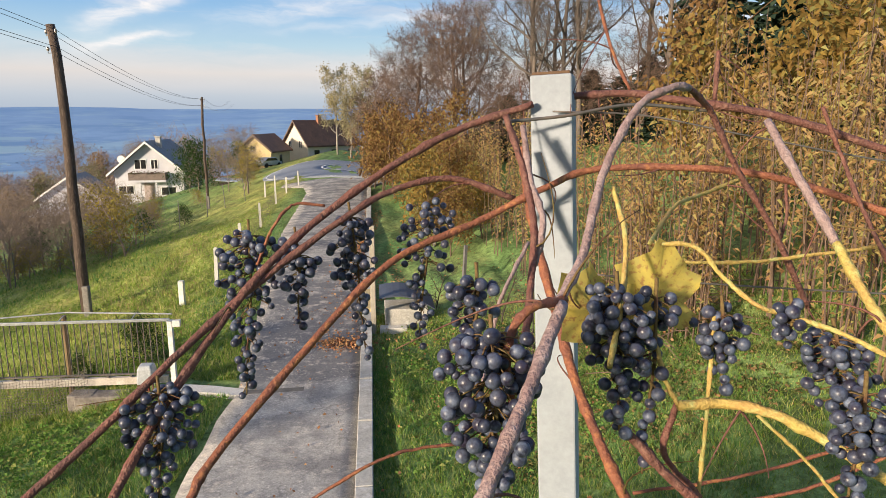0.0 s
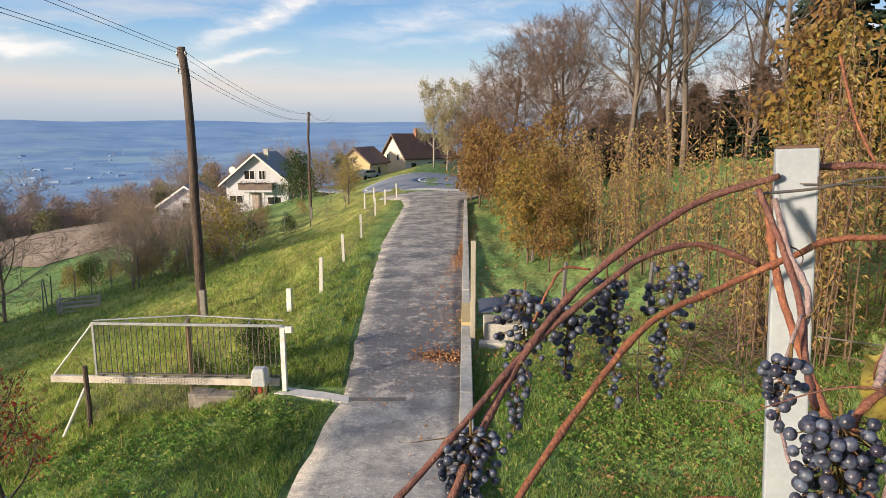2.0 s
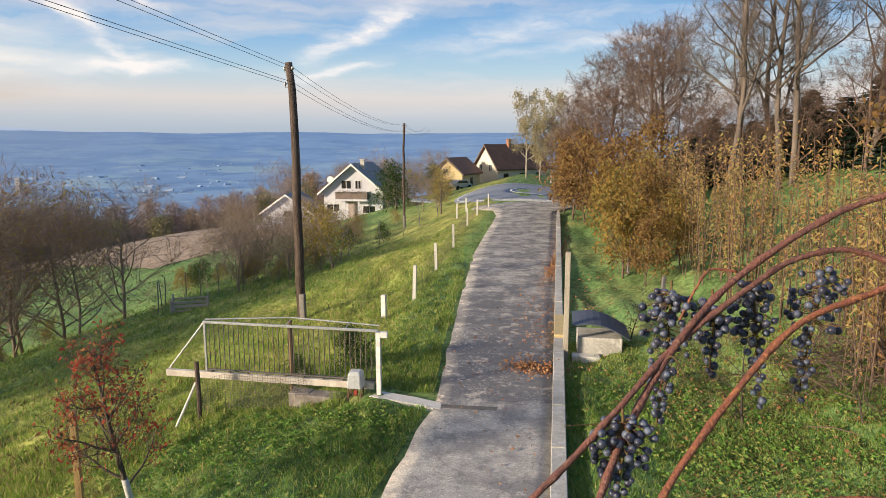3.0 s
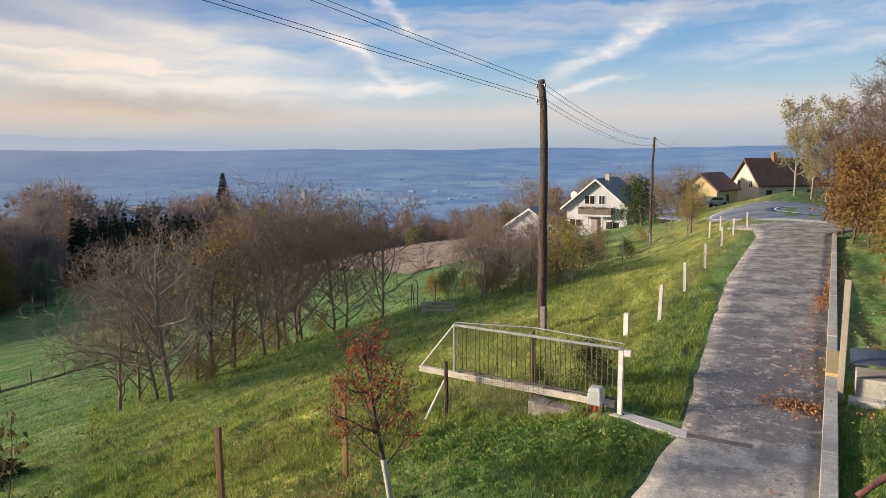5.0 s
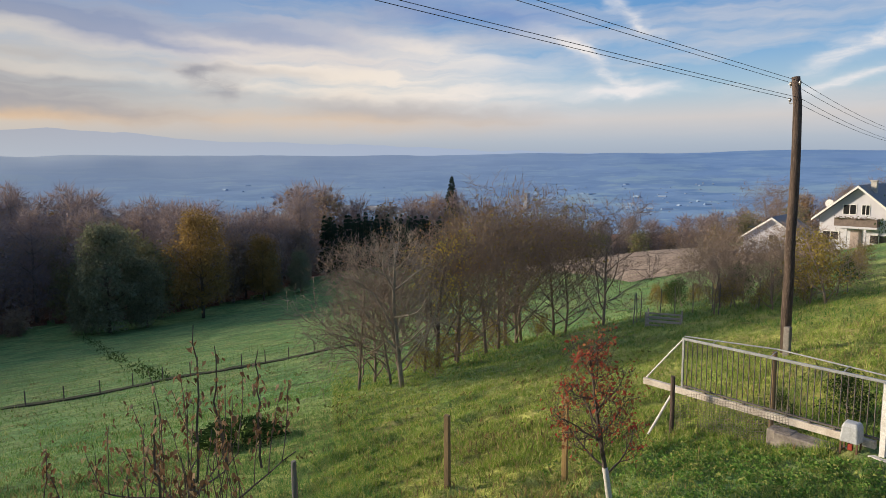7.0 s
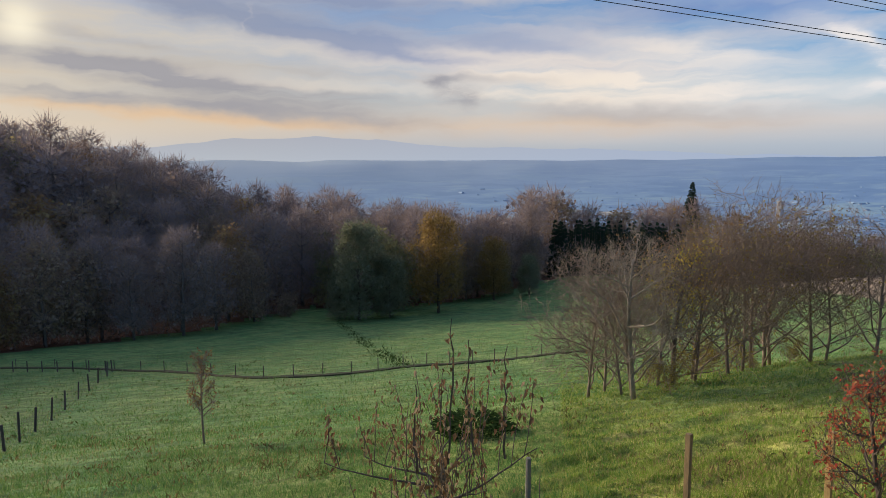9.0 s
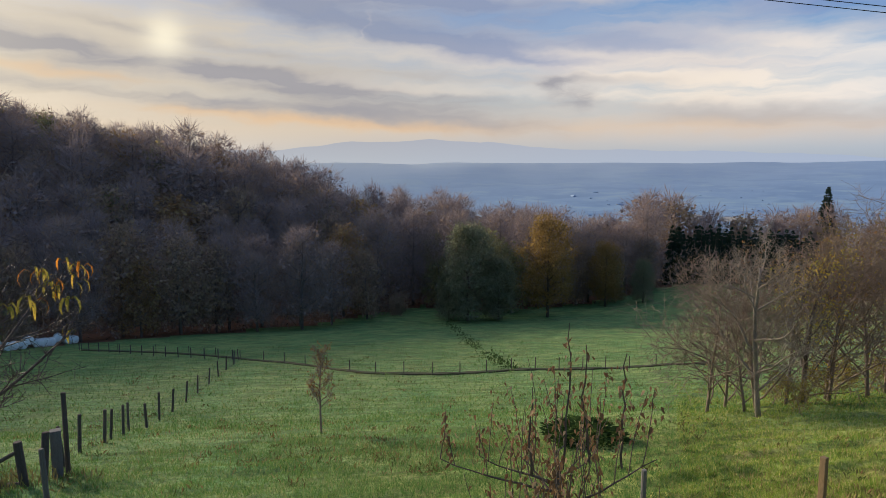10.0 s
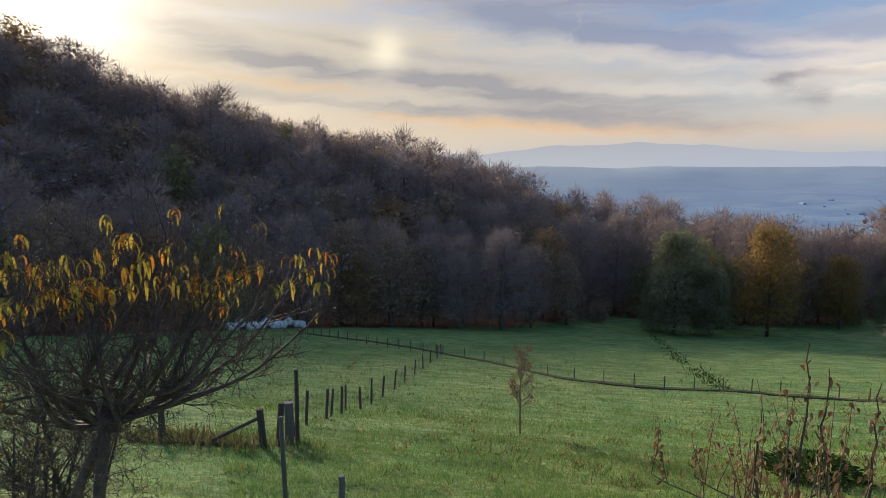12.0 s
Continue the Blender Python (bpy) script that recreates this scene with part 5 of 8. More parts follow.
def build_poles():
    heads = []
    for (x, y), tall, girth, lean in (((-11.3, 20.75), 8.95, 0.165, (-0.25, 0.25)), ((-18.3, 55.4), 9.1, 0.115, (0.1, 0))):
        base = ground_at(x, y)
        p = thing("utility_pole", "weathered wooden utility pole on a concrete stub", "pole", Matrix.Translation(base))
        s = Shape()
        rnd = random.Random(int(tall * 100))
        pts = [(0, 0, 0.15)] + [(lean[0] * f + rnd.uniform(-0.07, 0.07), lean[1] * f + rnd.uniform(-0.05, 0.05), tall * f) for f in (0.15, 0.3, 0.45, 0.6, 0.75, 0.9, 1.0)]
        s.tube(pts, [girth, girth, girth * 0.97, girth * 0.93, girth * 0.9, girth * 0.85, girth * 0.8, girth * 0.78], 12)
        part("shaft", s, M_POLE, p, soft=True)
        s = Shape()
        s.box(0.0, 0.20, -0.22, -0.03, -0.6, 1.05)
        part("concrete_stub", s, mat("old_stub_concrete", (0.24, 0.22, 0.20), (0.15, 0.14, 0.13), 3.0, 0.9, 0.5, 30), p, bevel=0.03)
        top = Vector(pts[-1])
        for k, (dx, dz) in enumerate(((0.17, -0.25), (-0.17, -0.25), (0.17, -0.75), (-0.17, -0.75))):
            s = Shape()
            c = top + Vector((dx, -dx * 0.3, dz))
            s.tube([top + Vector((0, 0, dz - 0.06)), c + Vector((0, 0, -0.06)), c], 0.012, 6)
            s.tube([c, c + Vector((0, 0, 0.05)), c + Vector((0, 0, 0.10)), c + Vector((0, 0, 0.13))], [0.03, 0.045, 0.04, 0.02], 8)
            part("insulator", s, M_CERAMIC, p)
            heads.append(base + c + Vector((0, 0, 0.1)))

    def cable(a, b, sag):
        pts = [a.lerp(b, k / 24) - Vector((0, 0, sag * 4 * (k / 24) * (1 - k / 24))) for k in range(25)]
        s = Shape()
        s.tube(pts, 0.0075, 5, False)
        tagged(part("power_cable", s, M_CABLE), "black overhead power cable with a slight sag", "cable", "cables on the poles")

    for k in range(4):
        cable(heads[k], heads[4 + k], 0.55)
        cable(heads[4 + k], Vector((-30 + k * 0.3, 105, 8.0 - (k // 2) * 0.5)), 0.7)
    for k, (dx, dz) in enumerate(((0.17, 0.7), (-0.17, 0.7), (0.17, -0.5), (-0.17, -0.5))):
        cable(heads[k], Vector((-12.1 + dx, -18.0, 10.5 + dz)), 0.12)
    far = thing("utility_pole", "wooden utility pole further down the meadow", "pole", Matrix.Translation(ground_at(-12.1, -18.0)))
    s = Shape()
    s.tube([(0, 0, -0.3), (0, 0, 11.3 - float(height(-12.1, -18.0)))], [0.15, 0.12], 10)
    part("shaft", s, M_POLE, far, soft=True)


build_gate()
build_fence()
build_poles()


# ---- houses ----
def gable_house(name, label, m, wide, deep, eave, ridge, wall, roof, over=0.5, openings=(), chimney=None, side_windows=0):
    """A house with its front gable on y = 0, facing -y: walls, two roof slopes, windows with frames and panes."""
    h = thing(name, label, "house", m)
    s = Shape()
    a = wide / 2
    front = [(-a, 0, -1.5), (a, 0, -1.5), (a, 0, eave), (0, 0, ridge), (-a, 0, eave)]
    k = len(s.v)
    s.v.extend(Vector(p) for p in front)
    s.v.extend(Vector((x, deep, z)) for x, _, z in front)
    s.f.extend(((0, 1, 2, 3, 4), (9, 8, 7, 6, 5), (1, 6, 7, 2), (5, 0, 4, 9)))
    part("wall", s, wall, h)
    slope = (ridge - eave) / a
    for sgn in (-1, 1):
        s = Shape()
        e = a + over
        for y in (-over, deep + over):
            s.v.extend((Vector((0, y, ridge + 0.05)), Vector((sgn * e, y, eave - slope * over + 0.05)), Vector((sgn * e, y, eave - slope * over + 0.28)), Vector((0, y, ridge + 0.30))))
        s.f.extend(((0, 1, 2, 3), (7, 6, 5, 4), (0, 4, 5, 1), (1, 5, 6, 2), (2, 6, 7, 3), (3, 7, 4, 0)))
        part("roof", s, roof, h)
        s = Shape()
        for y in (-over - 0.04, -over - 0.004):
            s.v.extend((Vector((0, y, ridge - 0.02)), Vector((sgn * e, y, eave - slope * over - 0.02)), Vector((sgn * e, y, eave - slope * over + 0.24)), Vector((0, y, ridge + 0.26))))
        s.f.extend(((0, 1, 2, 3), (7, 6, 5, 4), (0, 4, 5, 1), (2, 6, 7, 3), (1, 5, 6, 2)))
        part("barge_board", s, M_FRAME if wall is M_WALL else M_BALCONY, h)
    for x, z, ww, hh in openings:
        win = Shape()
        for x0, x1, z0, z1 in ((-ww / 2, ww / 2, -hh / 2, -hh / 2 + 0.07), (-ww / 2, ww / 2, hh / 2 - 0.07, hh / 2), (-ww / 2, -ww / 2 + 0.07, -hh / 2, hh / 2), (ww / 2 - 0.07, ww / 2, -hh / 2, hh / 2), (-0.035, 0.035, -hh / 2, hh / 2)):
            win.box(x + x0, x + x1, -0.06, 0.02, z + z0, z + z1)
        wo = part("window", win, M_FRAME, h)
        for sx in (-1, 1):
            g = Shape()
            g.box(x + (sx - 1) * ww / 4 + 0.05, x + (sx + 1) * ww / 4 - 0.05, -0.03, 0.01, z - hh / 2 + 0.07, z + hh / 2 - 0.07)
            part("pane", g, M_GLASS, wo)
    for k in range(side_windows):
        y = deep * (k + 0.5) / side_windows
        g = Shape()
        g.box(a - 0.02, a + 0.03, y - 0.5, y + 0.5, 0.9, 2.2)
        part("window", g, M_GLASS, h)
    if chimney:
        s = Shape()
        x, y, z = chimney
        s.box(x - 0.3, x + 0.3, y - 0.3, y + 0.3, z - 2.0, z)
        s.box(x - 0.38, x + 0.38, y - 0.38, y + 0.38, z, z + 0.12)
        part("chimney", s, M_BRICK if wall is not M_WALL else M_CONCRETE, h)
    return h


def build_houses():
    base = ground_at(-35.2, 86.0)
    h = gable_house("white_house", "white rendered house with a grey gable roof and balcony", Matrix.Translation(base) @ pose(0, 0, 0.2, 0, 0, 5), 8.4, 10, 3.5, 7.0, M_WALL, M_ROOF_GREY, 0.75,
                    ((-0.95, 4.35, 1.5, 1.25), (0.75, 4.35, 0.9, 1.25), (-2.9, 1.1, 1.9, 1.1), (2.3, 0.9, 1.9, 1.1)), (0.9, 2.0, 7.7))
    s = Shape()
    s.box(-2.2, 2.3, -1.15, -1.05, 2.4, 3.35)
    s.box(-2.2, -2.1, -1.05, 0, 2.4, 3.35)
    s.box(2.2, 2.3, -1.05, 0, 2.4, 3.35)
    part("balcony_rail", s, M_BALCONY, h)
    s = Shape()
    s.box(-2.25, 2.35, -1.2, 0, 2.15, 2.4)
    part("balcony_floor", s, M_WALL, h)
    for x in (-0.9, 1.1):
        s = Shape()
        s.box(x - 0.12, x + 0.12, -1.1, -0.9, -1.2, 2.15)
        part("balcony_pillar", s, M_WALL, h)
    s = Shape()
    s.box(-0.7, 0.5, -0.05, 0.01, -0.3, 1.9)
    part("front_door", s, mat("pinkish_door", (0.42, 0.34, 0.32), (0.36, 0.30, 0.28), 2.0), h)
    s = Shape()
    s.tube([(-3.15, -0.10, 5.0), (-3.15, -0.22, 5.0)], [0.42, 0.5], 14)
    part("satellite_dish", s, M_FRAME, h)
    s = Shape()
    for k in range(14):
        random.seed(k)
        for _ in range(12):
            s.leaf(Vector((-2.0 + 0.31 * k, -1.2, 3.38)) + Vector((random.gauss(0, 0.12), random.gauss(0, 0.06), random.gauss(0, 0.1))), (random.gauss(0, 1), -0.5, 0.4), 0.06, 0.2)
    tagged(part("flowers", s, mat("balcony_flowers", (0.12, 0.04, 0.04), (0.07, 0.09, 0.03), vary="island"), h), kind="stuff")
    base = ground_at(-46.9, 88.8)
    gable_house("shed", "small white outbuilding with a grey gable roof", Matrix.Translation(base) @ pose(0, 0, -1.2, 0, 0, 12), 7.4, 8, 2.8, 5.4, M_WALL, M_ROOF_GREY, 0.5, ((0.2, 2.8, 1.3, 0.9),))
    c = thing("lean_to", "open lean-to with a pale sloping roof beside the shed", "shelter", Matrix.Translation(base) @ pose(1.0, -3.2, -1.9, 0, 0, 12) @ Matrix.Scale(0.85, 4))
    s = Shape()
    s.v.extend([Vector(p) for p in ((-4.6, -1.6, 1.9), (4.6, -1.6, 2.6), (4.6, 3.0, 3.1), (-4.6, 3.0, 2.4))])
    s.v.extend([p + Vector((0, 0, 0.2)) for p in s.v])
    s.f.extend(((3, 2, 1, 0), (4, 5, 6, 7), (0, 1, 5, 4), (1, 2, 6, 5), (2, 3, 7, 6), (3, 0, 4, 7)))
    part("roof", s, M_WALL, c)
    for x, y in ((-4.2, -1.3), (4.2, -1.3), (4.2, 2.7), (-4.2, 2.7), (0, -1.3)):
        s = Shape()
        s.box(x - 0.12, x + 0.12, y - 0.12, y + 0.12, -1.2, 2.05 + (x + 4.6) / 9.2 * 0.6)
        part("pillar", s, M_WALL, c)
    base = ground_at(-24.6, 98.0)
    gable_house("yellow_house", "small yellow house with a red-brown tiled roof", Matrix.Translation(base) @ pose(0, 0, -0.1, 0, 0, -10), 5.0, 7.5, 2.9, 5.0, M_WALL_YEL, M_ROOF_RED, 0.4, ((-0.3, 3.3, 0.9, 0.8),), side_windows=1)
    base = ground_at(-20.2, 107.0)
    gable_house("beige_house", "beige farmhouse with a steep brown tiled roof", Matrix.Translation(base) @ pose(0, 0, -0.7, 0, 0, -42), 6.0, 10.5, 3.2, 6.6, M_WALL_BEIGE, M_ROOF_BROWN, 0.5, ((-1.4, 3.1, 0.8, 1.1), (1.2, 3.1, 0.8, 1.1)), (0.3, 4.5, 7.6), side_windows=3)
    base = ground_at(-22.0, 76.0)
    c = thing("carport", "low dark shed with a pale grey sheet roof", "shed", Matrix.Translation(base) @ pose(0, 0, -0.6, 0, 0, 8) @ Matrix.Scale(0.5, 4))
    s = Shape()
    s.box(-2.6, 3.2, -0.2, 4, -1.0, 1.0)
    part("wall", s, M_DARKWOOD, c)
    s = Shape()
    s.v.extend([Vector(p) for p in ((-3.4, -0.8, 1.75), (3.8, -0.8, 1.15), (3.8, 4.4, 1.45), (-3.4, 4.4, 2.05))])
    s.v.extend([p + Vector((0, 0, 0.15)) for p in s.v])
    s.f.extend(((3, 2, 1, 0), (4, 5, 6, 7), (0, 1, 5, 4), (1, 2, 6, 5), (2, 3, 7, 6), (3, 0, 4, 7)))
    part("roof", s, mat("pale_sheet_roof", (0.42, 0.46, 0.52), (0.36, 0.39, 0.44), 1.0, 0.5), c)
    car = thing("car", "silver parked car by the yellow house", "car", Matrix.Translation(ground_at(-21.9, 94.5)) @ pose(0, 0, 0, 0, 0, 62))
    s = Shape()
    prof = ((-2.0, 0.35), (2.0, 0.35), (2.05, 0.7), (1.3, 0.9), (0.8, 1.35), (-1.0, 1.42), (-1.7, 0.95), (-2.05, 0.85))
    s.v.extend(Vector((x, y, z)) for y in (-0.8, 0.8) for x, z in prof)
    s.f.extend([tuple(range(8)), tuple(reversed(range(8, 16)))] + [(i, i + 8, (i + 1) % 8 + 8, (i + 1) % 8) for i in range(8)])
    part("body", s, M_CARPAINT, car, bevel=0.08)
    s = Shape()
    s.v.extend(Vector((x, y, z)) for y in (-0.81, 0.81) for x, z in ((1.15, 0.93), (0.72, 1.28), (-0.95, 1.34), (-1.5, 0.97)))
    s.f.extend(((0, 1, 2, 3), (7, 6, 5, 4)))
    part("side_window", s, M_GLASS, car)
    for x in (-1.3, 1.3):
        for y in (-0.75, 0.75):
            s = Shape()
            s.tube([(x, y - 0.1, 0.33), (x, y + 0.1, 0.33)], 0.33, 14)
            part("wheel", s, M_TYRE, car)


def build_town():
    rnd = random.Random(61)
    s, roofs = Shape(), Shape()
    for k in range(300):
        az = rnd.choice((rnd.gauss(41, 5), rnd.gauss(44, 3), rnd.gauss(34, 8), rnd.gauss(52, 8), rnd.gauss(66, 5)))
        r = rnd.uniform(1750, 2900) if k % 2 else rnd.uniform(1650, 2400)
        x, y = place_polar(az, r)
        z = float(height(x, y)) - 1
        a, b, h = rnd.uniform(2.4, 5), rnd.uniform(2.4, 4), rnd.uniform(1.6, 2.8)
        if rnd.random() < 0.12:
            a, b = a * 3.0, b * 1.6
        m = Matrix.Translation((x, y, z)) @ pose(0, 0, 0, 0, 0, rnd.uniform(0, 180))
        s.box(-a, a, -b, b, 0, h, m)
        k0 = len(roofs.v)
        roofs.v.extend(m @ Vector(p) for p in ((-a, -b, h), (a, -b, h), (a, b, h), (-a, b, h), (-a, 0, h + b * 0.7), (a, 0, h + b * 0.7)))
        roofs.f.extend(tuple(k0 + i for i in q) for q in ((0, 1, 5, 4), (2, 3, 4, 5), (0, 4, 3), (1, 2, 5)))
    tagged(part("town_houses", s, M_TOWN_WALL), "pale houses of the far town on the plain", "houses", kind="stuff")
    # Roof tones kept close to the plain's blue, haze included
    tagged(part("town_roofs", roofs, mat("hazed_far_roof", (0.24, 0.33, 0.47), (0.21, 0.315, 0.46), vary="island", bscale=0.2)), "muted roofs of the far town", "roofs", kind="stuff")
    for name, label, az, r, a, b, h in (("tower_block", "pale tower block in the far town", 46.6, 1900, 6, 6, 42), ("apartment_block", "long pale apartment block in the far town", 62.5, 1800, 30, 8, 18), ("factory_hall", "long low pale hall in the far town", 59.0, 1850, 45, 14, 9), ("factory_hall", "long low pale hall in the far town", 29.0, 1500, 38, 14, 8), ("apartment_block", "long pale apartment block in the far town", 24.0, 1250, 32, 8, 14)):
        x, y = place_polar(az, r)
        t = thing(name, label, "building", Matrix.Translation((x, y, float(height(x, y)) - 1)) @ pose(0, 0, 0, 0, 0, az - 38))
        q = Shape()
        q.box(-a, a, -b, b, 0, h)
        part("wall", q, M_BLOCK_WALL, t)
        q = Shape()
        q.box(-a - 0.5, a + 0.5, -b - 0.5, b + 0.5, h, h + 1.5)
        part("roof", q, M_CONCRETE, t)
        floors = max(2, int(h / 4))
        win = Shape()
        for f in range(floors):
            win.box(-a * 0.9, a * 0.9, -b - 0.15, -b + 0.05, 1.5 + f * (h - 1) / floors, 2.9 + f * (h - 1) / floors)
            part("window_band", win, mat("far_glass", (0.2, 0.22, 0.27)) if f == 0 else bpy.data.materials["far_glass"], t)
            win = Shape()


build_houses()
build_town()


# ---- orchard, clump and garden plants on the slope ----
def build_slope_trees():
    rnd = random.Random(71)
    bare = [tree_kind("bare_tree", "leafless orchard tree with fine brown twigs", 72 + k, 5.6, 0.085, (15, 6, 4), M_TWIG_MID, None, 0, 0, 0, 0, (6, 0.6, 0.006), first=0.08, reach=0.68, rise=0.22, thin=0.010) for k in range(3)]
    russet = [tree_kind("russet_tree", "orchard tree with sparse russet leaves", 76 + k, 5.6, 0.085, (15, 6, 4), M_TWIG_MID, M_LEAF_GOLDEN if k else M_LEAF_BROWN, 4, 0.11, 0.18, 0.75, (4, 0.6, 0.006), first=0.05, reach=0.68, rise=0.22, thin=0.011) for k in range(2)]
    gold = tree_kind("yellow_tree", "tree with a bright yellow leafy top", 79, 6.6, 0.14, (12, 8, 5), M_TWIG_DARK, M_LEAF_BRIGHT, 5, 0.12, 0.17, 0.85, (3, 0.5, 0.006), first=0.2, reach=0.45, rise=0.5, thin=0.009)
    pale = tree_kind("pale_trunk_tree", "bare tree with a pale trunk and spreading limbs", 80, 6.0, 0.11, (12, 7, 5), mat("grey_bark", (0.27, 0.235, 0.20), (0.19, 0.165, 0.14), 3.0, 0.95), None, 0, 0, 0, 0, (4, 0.5, 0.006), first=0.18, reach=0.50, rise=0.6, thin=0.007)
    plant(pale, -24.2, 14.2, 1.05, 20)
    for ob, x, y, s in ((bare[0], -26.3, 13.2, 0.9), (bare[1], -25.3, 14.3, 0.75), (bare[2], -26.6, 15.6, 1.0), (bare[0], -28.0, 15.0, 0.9), (russet[0], -27.5, 17.6, 1.0), (gold, -27.8, 18.6, 0.95), (bare[2], -27.4, 19.6, 1.05), (bare[0], -30.6, 25.8, 1.35), (bare[1], -31.8, 28.2, 1.4),
                        (russet[1], -28.9, 20.6, 1.15), (russet[0], -28.5, 22.5, 1.2), (bare[1], -29.8, 24.5, 1.15), (russet[1], -31.0, 27.0, 1.3), (russet[1], -30.2, 29.5, 1.2), (bare[0], -29.0, 29.3, 1.0)):
        plant(ob, x, y, s, rnd.uniform(0, 360), 0.05, "clump of trees on the slope", lean=rnd.uniform(-6, 6))
    plant(tagged(bare[2], "leafless tree standing alone on the slope"), -27.6, 31.2, 1.15, 100)
    for ob, x, y, s in ((russet[0], -27.3, 43.6, 0.75), (bare[0], -25.5, 43.0, 0.7), (bare[1], -23.5, 40.0, 0.62), (russet[1], -30.5, 48.0, 0.8), (bare[2], -24.2, 46.5, 0.72), (bare[0], -19.9, 36.6, 0.62), (bare[1], -23.2, 36.9, 0.66), (bare[2], -20.9, 38.6, 0.55), (bare[0], -21.5, 33.4, 0.55), (bare[2], -18.2, 33.4, 0.5), (bare[1], -17.2, 38.4, 0.5), (bare[2], -26.0, 55.0, 0.6), (bare[0], -30.0, 61.0, 0.65), (bare[1], -34.0, 68.0, 0.7), (bare[1], -36.0, 55.0, 0.7), (bare[2], -39.0, 62.0, 0.75), (bare[0], -42.0, 66.0, 0.7)):
        plant(ob, x, y, s, rnd.uniform(0, 360), 0.05, "orchard below the fence")
    # trees by the houses and behind the field
    for ob, x, y, s in ((bare[0], -36.5, 100, 1.3), (bare[1], -43, 104, 1.2), (bare[2], -52, 101, 1.3), (bare[0], -58, 108, 1.4), (russet[0], -47, 110, 1.1), (bare[1], -26.0, 92, 0.9), (bare[2], -24.6, 92.5, 0.95), (russet[1], -26.5, 84, 0.8), (bare[0], -31, 96, 1.0), (russet[0], -19.5, 66, 0.55), (gold, -15.8, 59.0, 0.62), (gold, -24.5, 80, 0.6)):
        plant(ob, x, y, s, rnd.uniform(0, 360), 0.05, "trees near the houses")
    for ob in (*bare, *russet, gold, pale):
        drop(ob)
    bush = tree_kind("evergreen_bush", "dense dark green bush beside the house", 90, 4.6, 0.12, (12, 6, 4), M_TWIG, M_LEAF_GREEN, 9, 0.24, 0.34, 1.0, first=0.03, reach=0.55, rise=0.15, thin=0.01, coarse=True)
    plant(bush, -26.0, 77.0, 1.0, 0)
    plant(bush, -27.8, 79.0, 0.6, 80)
    plant(bush, -25.6, 91.4, 0.8, 150)
    for x, y, s in ((-6.6, 13.8, 0.19), (-7.7, 13.4, 0.13)):
        plant(bush, x, y, s, x * 50, label="low leafy shrub behind the gate")
    for x, y, s in ((-28, 40, 0.35), (-29.5, 41, 0.3), (-22.5, 42, 0.32), (-20.2, 41, 0.3), (-19.0, 44.5, 0.3), (-17.0, 46.0, 0.25), (-24.8, 41.5, 0.4)):
        plant(bush, x, y, s, x * 40, label="green undergrowth bush in the orchard", group="undergrowth in the orchard")
    drop(bush)
    shrub = tree_kind("golden_shrub", "rounded shrub with yellow-brown leaves", 92, 3.6, 0.07, (12, 5, 3), M_TWIG, M_LEAF_GOLDEN, 8, 0.17, 0.19, 0.9, first=0.04, reach=0.5, rise=0.35, thin=0.008, coarse=True)
    plant(shrub, -16.3, 35.0, 0.95, 0)
    plant(shrub, -17.6, 36.2, 0.7, 120)
    plant(shrub, -17.1, 62.6, 0.85, 200)
    for x, y, s in ((-24.0, 58.0, 0.55), (-22.0, 52.5, 0.5), (-27.5, 63.0, 0.6), (-20.0, 48.5, 0.45), (-30.5, 67.0, 0.65), (-33.5, 72.0, 0.7), (-38.0, 74.0, 0.75), (-19.5, 57.5, 0.4), (-29.0, 58.5, 0.55)):
        plant(shrub, x, y, s, x * 37, 0.05, "shrubs below the white house", "brown-leaved shrub on the bank below the house")
    for k in range(14):
        f = rnd.random()
        x, y = -30 + 12 * f + rnd.gauss(0, 1.4), 41 - 5 * f + rnd.gauss(0, 1.5)
        if x < kerb_x(y) - 9.5:
            plant(shrub, x, y, rnd.uniform(0.25, 0.55), rnd.uniform(0, 360), 0.05, "undergrowth in the orchard", "olive-brown shrub among the orchard trees")
    for k in range(9):
        f = rnd.random()
        x, y = -26.5 - 5.0 * f + rnd.gauss(0, 1.0), 14.5 + 15 * f + rnd.gauss(0, 1.0)
        plant(shrub, x, y, rnd.uniform(0.22, 0.5), rnd.uniform(0, 360), 0.05, "undergrowth in the orchard", "low brown undergrowth beneath the clump of trees")
    drop(shrub)
    # compost crate and thin stakes in the orchard
    c = thing("compost_crate", "low slatted crate of grey weathered boards", "crate", Matrix.Translation(ground_at(-22.1, 29.6)) @ pose(0, 0, 0, 0, 0, 30) @ Matrix.Scale(0.8, 4))
    for z in (0.14, 0.40, 0.66):
        for x0, x1, y0, y1 in ((-1.1, 1.1, -0.7, -0.66), (-1.1, 1.1, 0.66, 0.7), (-1.1, -1.06, -0.7, 0.7), (1.06, 1.1, -0.7, 0.7)):
            s = Shape()
            s.box(x0, x1, y0, y1, z - 0.09, z + 0.02)
            part("slat", s, M_CRATE, c)
    for x, y in ((-1.1, -0.7), (1.1, -0.7), (1.1, 0.7), (-1.1, 0.7)):
        s = Shape()
        s.box(x - 0.05, x + 0.05, y - 0.05, y + 0.05, -0.5, 0.95)
        part("corner_post", s, M_CRATE, c)
    s = Shape()
    s.tube([(0, 0, -0.3), (0.02, 0.01, 0.9), (0, 0, 1.8)], 0.03, 6)
    me = s.mesh("shaft", M_GREYWOOD)
